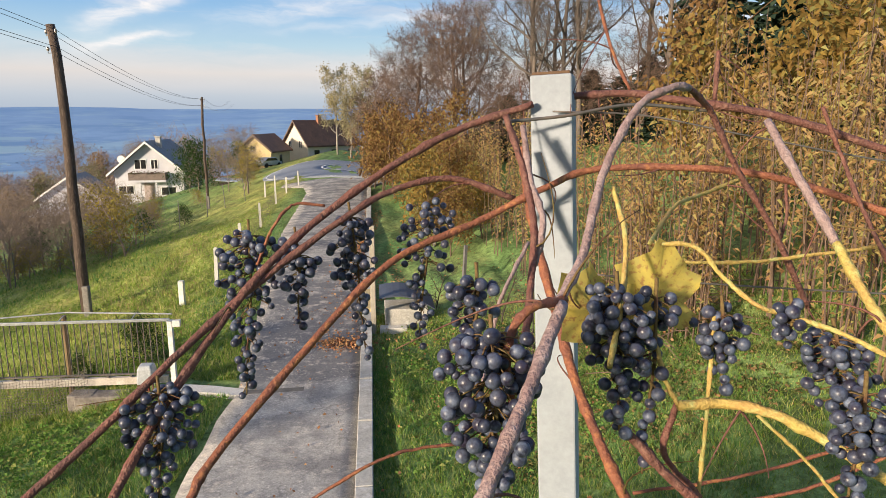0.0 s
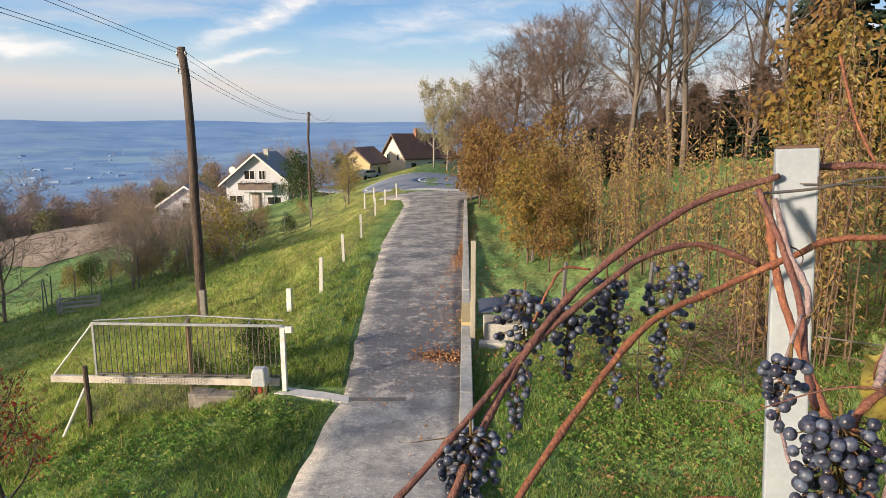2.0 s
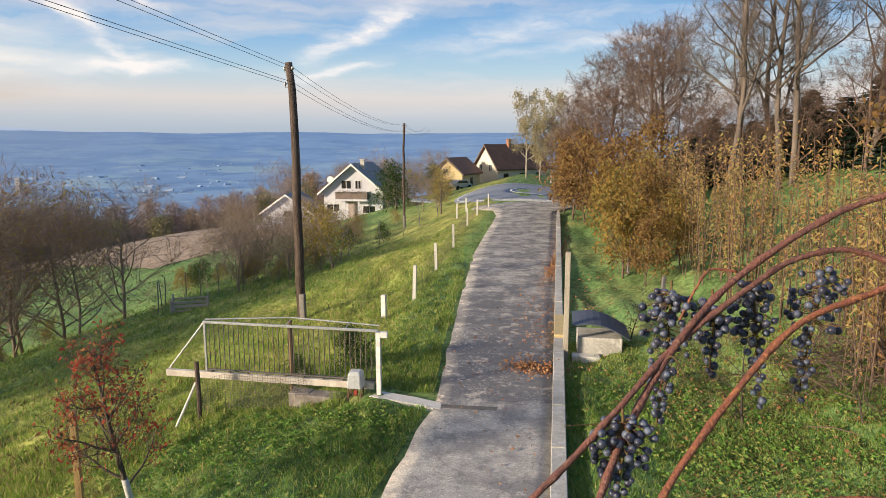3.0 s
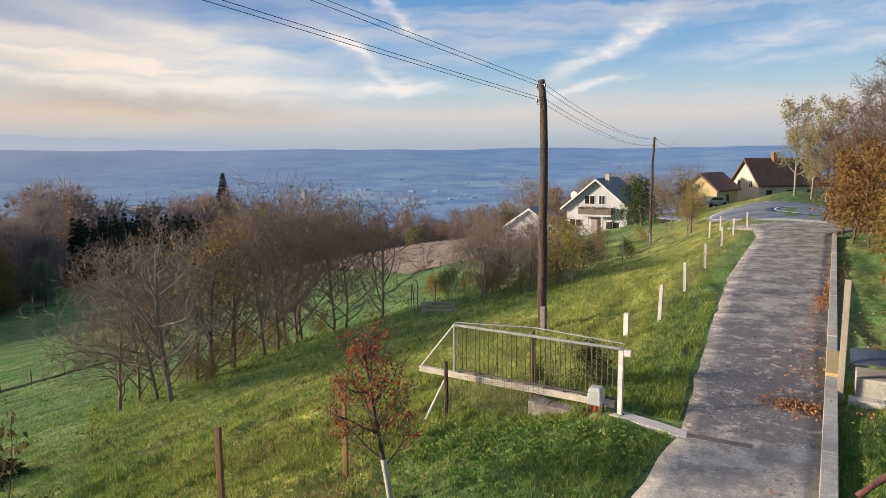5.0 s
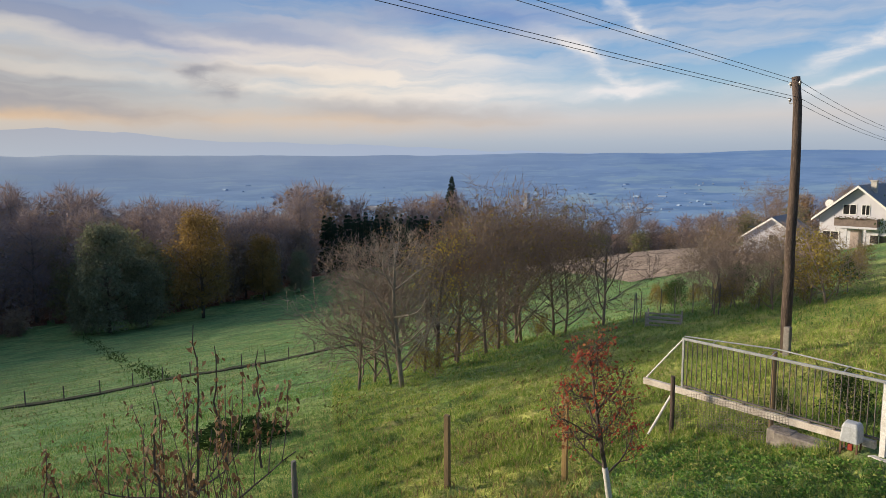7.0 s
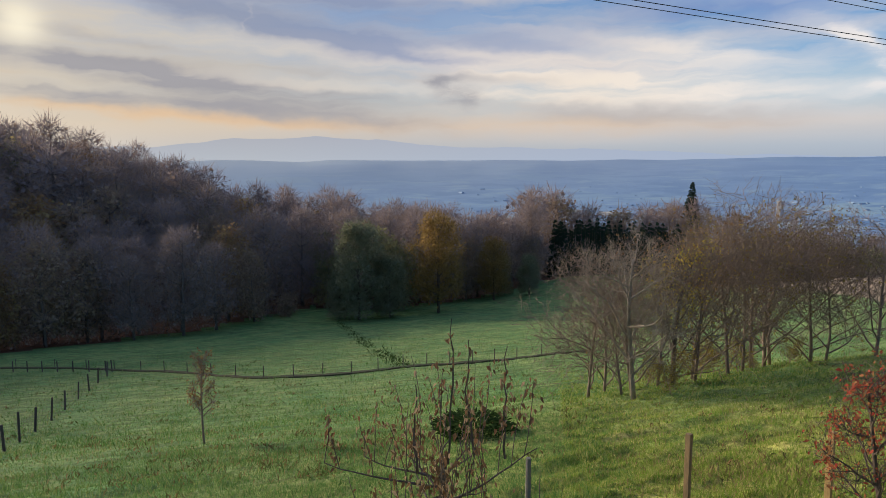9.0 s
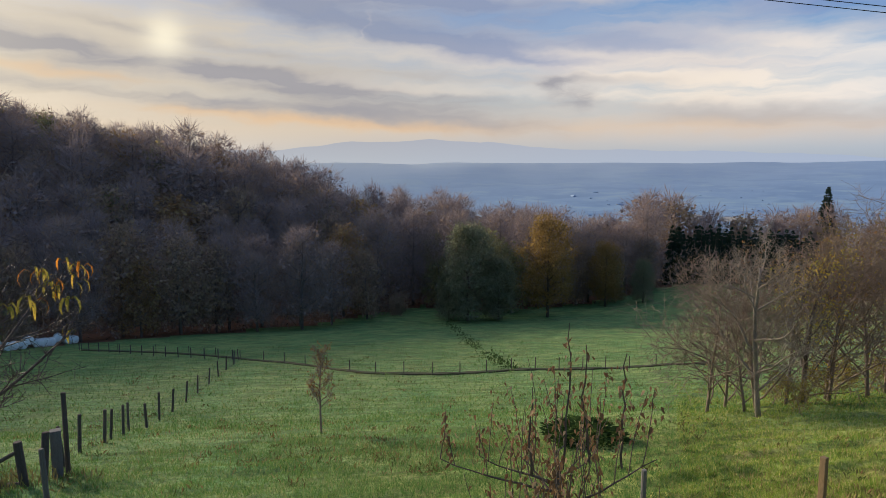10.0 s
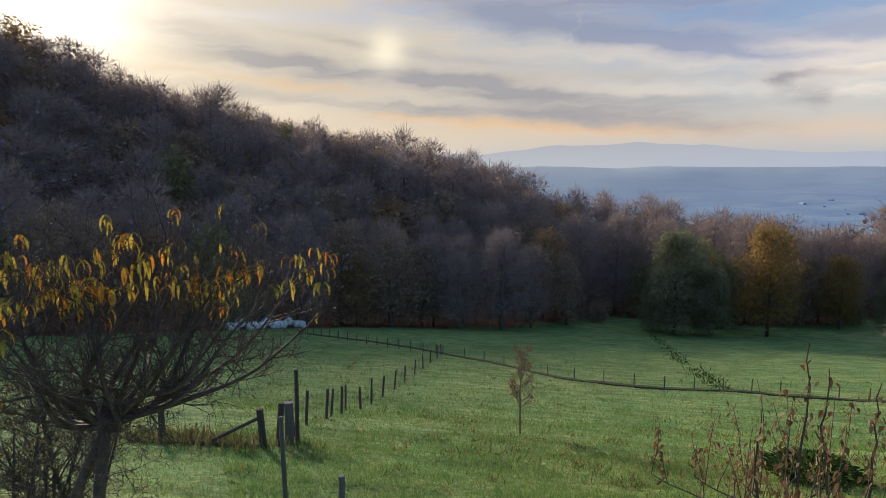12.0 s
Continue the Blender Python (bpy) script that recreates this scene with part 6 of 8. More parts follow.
    for x, y in ((-26.2, 33.0), (-25.5, 34.0), (-24.8, 34.5), (-24.0, 35.2), (-23.2, 36.0), (-22.4, 36.6), (-24.8, 30.5), (-25.3, 31.5), (-21.0, 33.0), (-19.8, 35.0), (-18.6, 37.6), (-17.4, 40.2), (-16.4, 43.4), (-15.6, 46.6), (-15.3, 50.0), (-14.6, 53.2)):
        p = thing("garden_stake", "thin grey wooden stake in the orchard fence", "stake", Matrix.Translation(ground_at(x, y)) @ pose(0, 0, 0, rnd.uniform(-5, 5), rnd.uniform(-5, 5), 0), "stakes of the orchard fence")
        part("shaft", me, None, p)
    mesh_fence([(-21.0, 33.0), (-19.8, 35.0), (-18.6, 37.6), (-17.4, 40.2), (-16.4, 43.4), (-15.6, 46.6), (-15.3, 50.0), (-14.6, 53.2)], 1.0, "thin wire mesh round the orchard", 0.25)


def post(name, label, x, y, tall, half, material, lean=(0, 0), round_=False, group=""):
    p = thing(name, label, "post", Matrix.Translation(ground_at(x, y)) @ pose(0, 0, 0, lean[0], lean[1], 25), group)
    s = Shape()
    if round_:
        s.tube([(0, 0, -0.4), (0, 0, tall * 0.5), (0, 0, tall - 0.02), (0, 0, tall)], [half, half, half * 0.95, half * 0.8], 9)
    else:
        s.box(-half, half, -half, half, -0.4, tall)
    part("shaft", s, material, p, bevel=0 if round_ else 0.006)


def build_near_meadow():
    rnd = random.Random(101)
    post("wooden_stake", "square yellowish timber stake in the meadow", -9.25, 8.3, 1.68, 0.05, M_STAKE)
    post("wooden_stake", "square brownish timber stake in the meadow", -10.75, 6.65, 1.45, 0.05, M_BROWN_STAKE)
    post("wooden_stake", "short grey round stake in the meadow", -12.6, 4.3, 1.0, 0.055, M_GREYWOOD, round_=True)
    post("grey_post", "grey steel post with wire tied to it", -13.1, -6.85, 1.95, 0.05, M_GREYWOOD, (2, -2), True)
    post("grey_post", "short grey round post in the grass", -12.9, -5.55, 0.9, 0.07, M_GREYWOOD, round_=True)
    # fence running down the meadow
    line = [(-21.2, -10.2), (-23.9, -10.9), (-25.9, -10.85), (-27.4, -11.2), (-29.0, -11.3), (-31.3, -11.9), (-33.4, -11.8), (-36.0, -12.0), (-39.0, -12.2), (-42.6, -12.4), (-47, -12.8), (-52, -13.2), (-57, -13.6), (-62, -14.0), (-67.5, -14.4), (-72.5, -14.9)]
    for x, y in line:
        post("fence_post", "dark weathered fence post in the meadow", x, y, rnd.uniform(1.25, 1.5), rnd.uniform(0.05, 0.07), M_DARKWOOD, (rnd.uniform(-5, 5), rnd.uniform(-5, 5)), True, "fence down the meadow")
    for k in range(14):
        f = k / 13
        post("fence_post", "dark weathered fence post in the meadow", -72.5 - 20 * f, -15.5 - 24 * f, 1.2, 0.06, M_DARKWOOD, (0, 0), True, "fence down the meadow")
    mesh_fence(line, 1.1, "dark wire mesh along the meadow fence", 0.3, 0.004)
    post("corner_post", "thick dark corner post of the paddock", -18.7, -10.1, 1.3, 0.11, M_DARKWOOD, (4, 3), True)
    post("corner_post", "leaning dark corner post of the paddock", -19.3, -9.9, 1.35, 0.10, M_DARKWOOD, (-5, -6), True)
    post("corner_post", "broad grey board post of the paddock", -19.9, -9.8, 1.4, 0.14, M_GREYWOOD)
    post("corner_post", "tall dark pole at the paddock corner", -20.3, -9.7, 2.4, 0.07, M_DARKWOOD, (0, -3), True)
    post("corner_post", "dark post at the far end of the paddock rail", -18.4, -13.3, 1.2, 0.10, M_DARKWOOD, (0, 0), True)
    g = ground_at(-18.7, -10.1)
    s = Shape()
    s.tube([ground_at(-18.5, -11.9, 0.08), g + Vector((0, 0, 1.05))], 0.055, 8)
    tagged(part("brace_pole", s, M_DARKWOOD), "slanting wooden brace against the corner post", "brace")
    s = Shape()
    s.tube([ground_at(-18.4, -14.5, 0.08), ground_at(-18.4, -13.3, 0.06), ground_at(-18.7, -10.2, 0.06)], 0.09, 8)
    tagged(part("log", s, M_DARKWOOD), "long dark log lying in the grass", "log")
    mesh_fence([(-18.4, -15.6), (-18.5, -13.2), (-18.7, -10.2)], 1.0, "wire mesh of the paddock", 0.2, 0.003)
    # lines of posts and hedge across the lower meadow
    cross = [(-92, -39), (-83, -24), (-72.2, -13.8), (-64, -7), (-55.4, -1.1), (-53, 5), (-53.3, 10.9), (-52.2, 16), (-51.9, 21.3), (-52, 28)]
    pts = curve_through([(x, y, 0) for x, y in cross], 8)
    bank = Shape()
    rows = [[ground_at(p.x + dx, p.y, dz) for dx, dz in ((-0.7, -0.1), (-0.30, 0.16), (0.20, 0.10), (0.5, -0.25))] for p in pts]
    for row in rows:
        bank.v.extend(row)
    for i in range(len(rows) - 1):
        bank.f.extend((4 * i + j, 4 * i + j + 1, 4 * i + j + 5, 4 * i + j + 4) for j in range(3))
    tagged(part("ditch_bank", bank, mat("dark_turf", (0.035, 0.042, 0.018), (0.055, 0.05, 0.025), 0.6, bump=0.6, bscale=8)), "dark grassy bank along the lower fence", "bank", kind="structure")
    for p in pts[::3]:
        post("fence_post", "thin dark post on the lower meadow bank", p.x, p.y, 1.1, 0.04, M_DARKWOOD, (0, 0), True, "posts along the bank")
    rough = Shape()
    random.seed(9)
    hedge = [(-53.5, 10.9), (-63, 11.3), (-80.7, 12.1), (-100, 13.2), (-127, 14.6)]
    for p in curve_through([(x, y, 0) for x, y in hedge], 40):
        if random.random() < 0.5 + 0.4 * noise.noise((p.x * 0.2, p.y, 1.0)):
            for _ in range(8):
                q = ground_at(p.x + random.gauss(0, 0.5), p.y + random.gauss(0, 0.5), abs(random.gauss(0, 0.3)))
                rough.leaf(q, (random.gauss(0, 0.5), random.gauss(0, 0.5), 1), 0.05, random.uniform(0.15, 0.5))
    tagged(part("hedge_line", rough, M_LEAF_GREEN), "broken line of rough weeds across the meadow", "weeds", kind="stuff")
    # wrapped bales by the wood
    rnd = random.Random(5)
    s = Shape()
    s.tube([(-0.62, 0, 0.6), (-0.58, 0, 0.6), (0.58, 0, 0.6), (0.62, 0, 0.6)], [0.5, 0.6, 0.6, 0.5], 18)
    me = s.mesh("wrap", M_BALE, True)
    for k in range(16):
        f = k / 15
        x, y = -92 - 13.5 * f + rnd.uniform(-0.7, 0.7), -51.5 + 6.0 * f
        b = thing("silage_bale", "round silage bale in pale plastic wrap", "bale", Matrix.Translation(ground_at(x, y, 0.55 if k % 5 == 2 else 0.0)) @ pose(0, 0, 0, 0, 0, rnd.uniform(20, 70)), "bales by the wood")
        part("wrap", me, None, b)
    # young trees and shrubs
    t = tree_kind("young_tree", "slim young tree with withered brown leaves", 111, 2.5, 0.035, (18, 6, 3), M_TWIG_MID, M_LEAF_BROWN, 3, 0.07, 0.07, 0.38, (3, 0.2, 0.004), first=0.33, reach=0.26, rise=0.9, thin=0.006)
    plant(t, -26.2, -2.85, 1.38, 0)
    drop(t)
    t = tree_kind("red_leaved_tree", "young fruit tree with red and orange leaves and a limewashed trunk", 112, 2.35, 0.042, (14, 6, 4), M_BARK, M_LEAF_RED, 5, 0.065, 0.06, 0.58, (3, 0.45, 0.003), first=0.28, reach=0.40, rise=0.55, thin=0.0045)
    bole = [c for c in t.children if c.name.startswith("trunk")][0].data.vertices
    rings = [sum((p.co for p in bole[8 * i:8 * i + 8]), Vector()) / 8 for i in range(4)]
    s = Shape()
    s.tube(rings[:3] + [rings[2].lerp(rings[3], 0.4)], [0.048, 0.047, 0.044, 0.042], 10)
    part("limewash", s, M_CONC_PALE, t, "white limewashed foot of the trunk", soft=True)
    plant(t, -7.35, 7.35, 1.1, 30)
    drop(t)
    apple = thing("young_apple_tree", "low young apple tree with upright shoots and dry curled leaves", "tree", Matrix.Translation(ground_at(-9.4, 1.55)) @ Matrix.Scale(1.2, 4))
    rnd = random.Random(121)
    wood, dry = Shape(), Shape()
    random.seed(3)
    head = Vector((-0.05, 0.05, 1.62))
    wood.tube([(0, 0, -0.2), (0.03, -0.02, 0.6), (0.0, 0.03, 1.2), head], [0.055, 0.045, 0.04, 0.036], 8)

    def curled(p, n):
        for _ in range(n):
            z = rnd.uniform(0.045, 0.08)
            dry.leaf(p + Vector((rnd.gauss(0, 0.04), rnd.gauss(0, 0.04), rnd.gauss(0, 0.05))), (rnd.gauss(0, 1), rnd.gauss(0, 1), -0.9), z * 0.32, z, 0.5)

    for k in range(15):
        a = 2.4 * k + rnd.uniform(-0.3, 0.3)
        out = Vector((math.cos(a), math.sin(a), rnd.uniform(-0.05, 0.35)))
        p, pts = Vector((0, 0, rnd.uniform(0.7, 1.6))), []
        ln = rnd.uniform(0.7, 1.45)
        for i in range(7):
            pts.append(p.copy())
            out = (out + Vector((rnd.gauss(0, 0.12), rnd.gauss(0, 0.12), rnd.gauss(0.02, 0.10)))).normalized()
            p = p + out * ln / 7
            if i > 0 and rnd.random() < 0.72:
                q, up_, line_ = p.copy(), Vector((rnd.gauss(0, 0.16), rnd.gauss(0, 0.16), 1)).normalized(), []
                tall = rnd.uniform(0.35, 1.15) * (1.25 if i < 3 else 1.0)
                leafy = rnd.random() < 0.45
                for c in range(7):
                    line_.append(q.copy())
                    up_ = (up_ + Vector((rnd.gauss(0, 0.07), rnd.gauss(0, 0.07), 0.05))).normalized()
                    q = q + up_ * tall / 7
                    if leafy and c > 1:
                        curled(q, 4)
                    elif rnd.random() < 0.3:
                        curled(q, 1)
                wood.tube(line_ + [q], [0.0068, 0.0064, 0.006, 0.0056, 0.0052, 0.0047, 0.004, 0.003], 5)
        wood.tube(pts + [p], [0.020, 0.017, 0.014, 0.012, 0.010, 0.0085, 0.007, 0.006], 6)
    for dx, dy, tall in ((0.0, 0.05, 1.75), (-0.12, 0.42, 1.45), (0.05, 0.75, 1.40), (0.1, -0.35, 1.05)):
        q, line_ = head + Vector((dx, dy, -0.1)), []
        for c in range(9):
            line_.append(q.copy())
            q = q + Vector((rnd.gauss(0, 0.02), rnd.gauss(0, 0.02), tall / 9))
            if 1 < c < 8:
                curled(q, 5)
        wood.tube(line_ + [q], [0.016, 0.015, 0.014, 0.013, 0.012, 0.011, 0.010, 0.008, 0.007, 0.005], 6)
    part("trunk", wood, mat("dark_fruit_bark", (0.07, 0.055, 0.05), (0.105, 0.082, 0.074), 8.0), apple)
    part("foliage", dry, mat("dry_apple_leaves", (0.22, 0.13, 0.075), (0.14, 0.085, 0.05), vary="island", c3=(0.36, 0.26, 0.17), leaf=0.3), apple, "withered brown leaves")
    jun = thing("juniper", "low spreading dark juniper in the meadow", "shrub", Matrix.Translation(ground_at(-21.3, 6.1)))
    green = Shape()
    for _ in range(1500):
        a, q = random.uniform(0, 6.28), math.sqrt(random.random())
        q *= 0.75 + 0.35 * noise.noise((math.cos(a) * 1.5, math.sin(a) * 1.5, 4))
        p = Vector((math.cos(a) * q * 1.7, math.sin(a) * q * 1.7, random.uniform(0, 0.6) * (1 - q * q * 0.7)))
        green.leaf(p, (math.cos(a), math.sin(a), 0.5), 0.035, 0.28)
    part("crown", green, M_LEAF_GREEN, jun)


PEACH_LIMBS = ((-1.51, 1.16, 0.56), (-1.75, 0.85, 0.85), (0.04, 0.40, 0.95), (-0.85, 0.32, 1.10), (0.27, -0.43, 1.05), (0.76, -0.14, 0.79), (0.72, -0.25, 0.36), (-0.39, -0.20, 1.10), (-0.21, -0.55, 0.86), (-1.25, -0.25, 0.85), (-0.6, 0.65, 0.75), (0.35, 0.15, 0.95), (-0.1, -0.95, 0.75), (-1.15, 1.0, 0.82), (-0.85, 0.8, 0.98), (-0.35, 0.78, 0.98), (-1.35, 0.55, 0.95), (-0.55, 0.2, 1.12))


def build_peach():
    """The peach tree beside the terrace: a forked trunk, bowed limbs, fine twigs and the last curled leaves."""
    rnd = random.Random(133)
    foot = ground_at(-5.04, -4.66)
    fork = Vector((-5.12, -4.63, 3.20)) - foot
    t = thing("peach_tree", "spreading peach tree with a few curled yellow leaves", "tree", Matrix.Translation(foot))
    wood, s = Shape(), Shape()
    wood.tube(curve_through([(0.02, 0.0, -0.2), (0.04, -0.02, fork.z * 0.4), (0.02, 0.0, fork.z * 0.75), fork], 4), [0.062 - 0.0018 * k for k in range(13)], 9)
    wood.tube(curve_through([(0.10, -0.62, -0.2), (0.06, -0.45, fork.z * 0.45), (0.02, -0.18, fork.z * 0.8), fork], 4), [0.052 - 0.0015 * k for k in range(13)], 9)

    def shake(a):
        return Vector((rnd.gauss(0, a), rnd.gauss(0, a), rnd.gauss(0, a)))

    def hang(p):
        for _ in range(rnd.randrange(3, 6)):
            q = p + shake(0.022)
            out = Vector((rnd.gauss(0, 1), rnd.gauss(0, 1), 0)).normalized()
            side = out.cross(Vector((0, 0, 1))) * rnd.uniform(0.009, 0.014)
            ln = rnd.uniform(0.09, 0.15)
            pts = [q, q + out * ln * 0.30 + Vector((0, 0, 0.02)), q + out * ln * 0.58 - Vector((0, 0, ln * 0.12)), q + out * ln * 0.66 - Vector((0, 0, ln * 0.5)), q + out * ln * 0.52 - Vector((0, 0, ln * 0.85))]
            k = len(s.v)
            for i, z in enumerate(pts):
                wd = (0.3, 0.9, 1.0, 0.8, 0.1)[i]
                s.v.extend((z - side * wd, z + side * wd))
            s.f.extend((k + 2 * i, k + 2 * i + 1, k + 2 * i + 3, k + 2 * i + 2) for i in range(4))

    def twig(p, d, length, rad, level, leafy):
        n = 6 if level == 0 else 4
        line = [p]
        for i in range(n):
            d = (d + shake(0.13) + Vector((0, 0, 0.05))).normalized()
            p = p + d * length / n
            line.append(p)
        wood.tube(line, [rad * (1 - 0.6 * i / n) for i in range(n + 1)], 5 if level == 0 else 4, False)
        if level < 2:
            for c in range((8, 5)[level]):
                f = rnd.uniform(0.2, 1.0)
                i = min(int(f * n), n - 1)
                nd = (d * 0.7 + shake(0.7) + Vector((0, 0, 0.12))).normalized()
                twig(line[i].lerp(line[i + 1], f * n - i), nd, length * rnd.uniform(0.35, 0.6), max(rad * 0.5, 0.0022), level + 1, leafy)
        if leafy and level > 0 and p.z > fork.z + 0.86 and rnd.random() < 0.06:
            hang(p)

    for e in PEACH_LIMBS:
        e = Vector((e[0], e[1], e[2] * 1.12))
        start = fork + Vector((rnd.gauss(0, 0.015), rnd.gauss(0, 0.015), rnd.uniform(-0.06, 0.04)))
        flat_ = Vector((e.x, e.y, 0))
        line = curve_through([start, fork + flat_ * 0.28 + Vector((0, 0, e.z * rnd.uniform(0.05, 0.3))) + shake(0.07), fork + flat_ * 0.62 + Vector((0, 0, e.z * rnd.uniform(0.4, 0.62))) + shake(0.10), fork + e], 5)
        n = len(line) - 1
        wood.tube(line, [0.031 - 0.024 * (k / n) ** 0.8 for k in range(n + 1)], 7, False)
        for c in range(11):
            f = 0.22 + 0.78 * (c + rnd.random()) / 11
            i = min(int(f * n), n - 1)
            along = (line[i + 1] - line[i]).normalized()
            nd = (along * 0.6 + shake(0.65) + Vector((0, 0, 0.15))).normalized()
            twig(line[i].lerp(line[i + 1], f * n - i), nd, rnd.uniform(0.26, 0.62), 0.0085 - 0.003 * f, 0, rnd.random() < 0.55)
        hang(line[-1])
    part("trunk", wood, mat("peach_bark", (0.12, 0.09, 0.092), (0.06, 0.046, 0.048), 9.0, 0.8, 0.5, 60), t, soft=True)
    part("leaves", s, mat("peach_leaves", (0.40, 0.30, 0.06), (0.28, 0.25, 0.06), vary="island", c3=(0.55, 0.22, 0.035), leaf=0.45), t)


build_slope_trees()
build_near_meadow()
build_peach()


# ---- hedge and trees on the upper side of the driveway ----
def build_upper_side():
    rnd = random.Random(141)
    random.seed(14)
    patterns = []
    for k in range(4):
        w_ = thing("sapling", "tall thin sapling with drooping faded leaves", "sapling")
        wood, lv = Shape(), Shape()
        for stem in range(4):
            x, y = rnd.uniform(-0.35, 0.35), rnd.uniform(-0.35, 0.35)
            tall = rnd.uniform(3.4, 5.0)
            p, d, pts = Vector((x, y, -0.1)), Vector((rnd.gauss(0, 0.05), rnd.gauss(0, 0.05), 1)), []
            for i in range(8):
                pts.append(p.copy())
                d = (d + Vector((rnd.gauss(0, 0.035), rnd.gauss(0, 0.035), 0.05))).normalized()
                p = p + d * tall / 8
            pts.append(p)
            wood.tube(pts, [0.019 - 0.0017 * i for i in range(9)], 5)
            for i in range(54):
                f = 0.12 + 0.84 * rnd.random() ** 0.75
                j = min(int(f * 8), 7)
                q = pts[j].lerp(pts[j + 1], f * 8 - j)
                a = rnd.uniform(0, 6.28)
                z = rnd.uniform(0.075, 0.145)
                lv.leaf(q + Vector((math.cos(a), math.sin(a), 0)) * rnd.uniform(0.01, 0.10), (math.cos(a), math.sin(a), rnd.uniform(-0.3, 0.6)), z * 0.21, z, 0.65)
        part("stem", wood, M_SAPLING, w_)
        part("foliage", lv, M_LEAF_HEDGE, w_)
        patterns.append(w_)
    for k in range(84):
        f = k / 84
        y = 11.0 + 27 * f ** 1.3
        x = 3.4 - 0.135 * (y - 11) + abs(rnd.gauss(0, 1.0)) * 1.3 + rnd.uniform(-0.3, 0.3)
        if y < 14 and x < 3.0:
            continue
        plant(patterns[k % 4], x, y, rnd.uniform(0.7, 1.08) * (1.0 if y > 15 else 0.95), rnd.uniform(0, 360), 0, "saplings above the driveway")
    for k in range(46):
        x, y = rnd.uniform(4.5, 9.5), rnd.uniform(8.0, 17.0)
        plant(patterns[k % 4], x, y, rnd.uniform(0.85, 1.2), rnd.uniform(0, 360), 0, "saplings above the driveway")
    for p in patterns:
        drop(p)
    shrub = [tree_kind("autumn_shrub", "bushy shrub with orange-brown autumn leaves", 151 + k, 3.8, 0.05, (12, 6, 4), M_TWIG_RED, (M_LEAF_ORANGE, M_LEAF_YEL)[k], 8, 0.165, 0.20, 0.9, first=0.05, reach=0.42, rise=0.6, thin=0.007, coarse=True) for k in range(2)]
    for x, y, s, k in ((-2.2, 41.5, 1.25, 0), (-3.1, 44.0, 1.35, 0), (-0.3, 24.6, 0.85, 1), (0.4, 22.6, 0.6, 0), (-3.2, 54.0, 1.5, 0), (-1.0, 39.0, 1.15, 0), (0.2, 37.0, 1.1, 0), (1.2, 42.0, 1.3, 0), (-0.4, 33.0, 0.85, 1), (0.2, 30.0, 0.9, 1), (0.9, 27.0, 0.85, 0), (1.6, 23.5, 0.6, 1), (-0.2, 25.2, 0.55, 1), (7.0, 19.5, 1.25, 1), (8.5, 17, 1.3, 1), (9.0, 22, 1.4, 0), (10.5, 15, 1.4, 1), (11.5, 19, 1.5, 1), (-3.2, 46.5, 0.9, 0), (-4.0, 49.5, 1.0, 0), (-3.0, 52, 1.1, 0), (-3.5, 57.0, 1.2, 0)):
        plant(shrub[k], x, y, s, rnd.uniform(0, 360), 0, "autumn shrubs above the driveway")
    for s_ in shrub:
        drop(s_)
    tall = [tree_kind("tall_bare_tree", "tall bare tree with upright limbs", 161 + k, 15, 0.17, (13, 7, 5), mat("grey_brown_bark", (0.17, 0.14, 0.12), (0.10, 0.083, 0.072), 1.5, 0.95, 0.6, 12, stretch=(3, 3, 0.5)) if k == 0 else bpy.data.materials["grey_brown_bark"], None, 0, 0, 0, 0, (9, 0.8, 0.009), first=0.25, reach=0.36, rise=0.9, thin=0.011) for k in range(2)]
    for x, y, s, k in ((8.4, 42.5, 1.0, 0), (11.5, 36.5, 0.95, 1), (5.2, 38, 1.0, 0), (5.7, 38.6, 1.0, 1), (7.6, 37.0, 0.95, 0), (8.1, 36.6, 1.0, 1), (12.8, 35.0, 1.0, 0)):
        plant(tall[k], x, y, s, rnd.uniform(0, 360), 0.1, "tall trees above the driveway")
    for s_ in tall:
        drop(s_)
    twiggy = tree_kind("bare_brown_tree", "broad bare tree with dense reddish twigs", 171, 9.0, 0.16, (14, 8, 6), M_TWIG_RED, None, 0, 0, 0, 0, (10, 0.8, 0.011), first=0.10, reach=0.58, rise=0.45, thin=0.009)
    for x, y, s in ((-1.0, 50, 1.0), (1.8, 47, 1.05), (-3.5, 55.0, 0.8), (3.0, 52, 1.1), (4.2, 41, 0.5), (6.4, 40, 0.55), (8.6, 38.0, 0.5), (11.0, 35.5, 0.55)):
        plant(twiggy, x, y, s, rnd.uniform(0, 360), 0.1, "bare brown trees by the road")
    drop(twiggy)
    pale = tree_kind("pale_leaved_tree", "slender tree with pale yellow-green leaves", 173, 10, 0.14, (14, 7, 4), M_BARK_PALE, mat("pale_leaves", (0.42, 0.37, 0.22), (0.32, 0.28, 0.16), vary="island", leaf=0.4), 13, 0.2, 0.25, 0.9, first=0.2, reach=0.3, rise=0.7, thin=0.012, coarse=True)
    plant(pale, -12.3, 96, 1.15, 0)
    plant(pale, -8.6, 95, 1.2, 200)
    plant(pale, -10.2, 94, 0.9, 90)
    drop(pale)
    fir = conifer("dark_conifer", "dark conifer behind the hedge", 181, 15, 3.6, 44, 10)
    for x, y, s in ((18.5, 33, 1.15), (21, 28, 1.2), (15.5, 37, 1.0), (23.5, 25, 1.1), (20.5, 23, 0.8), (18.5, 27, 0.8)):
        plant(fir, x, y, s, x * 31, 0.2, "conifers behind the hedge")
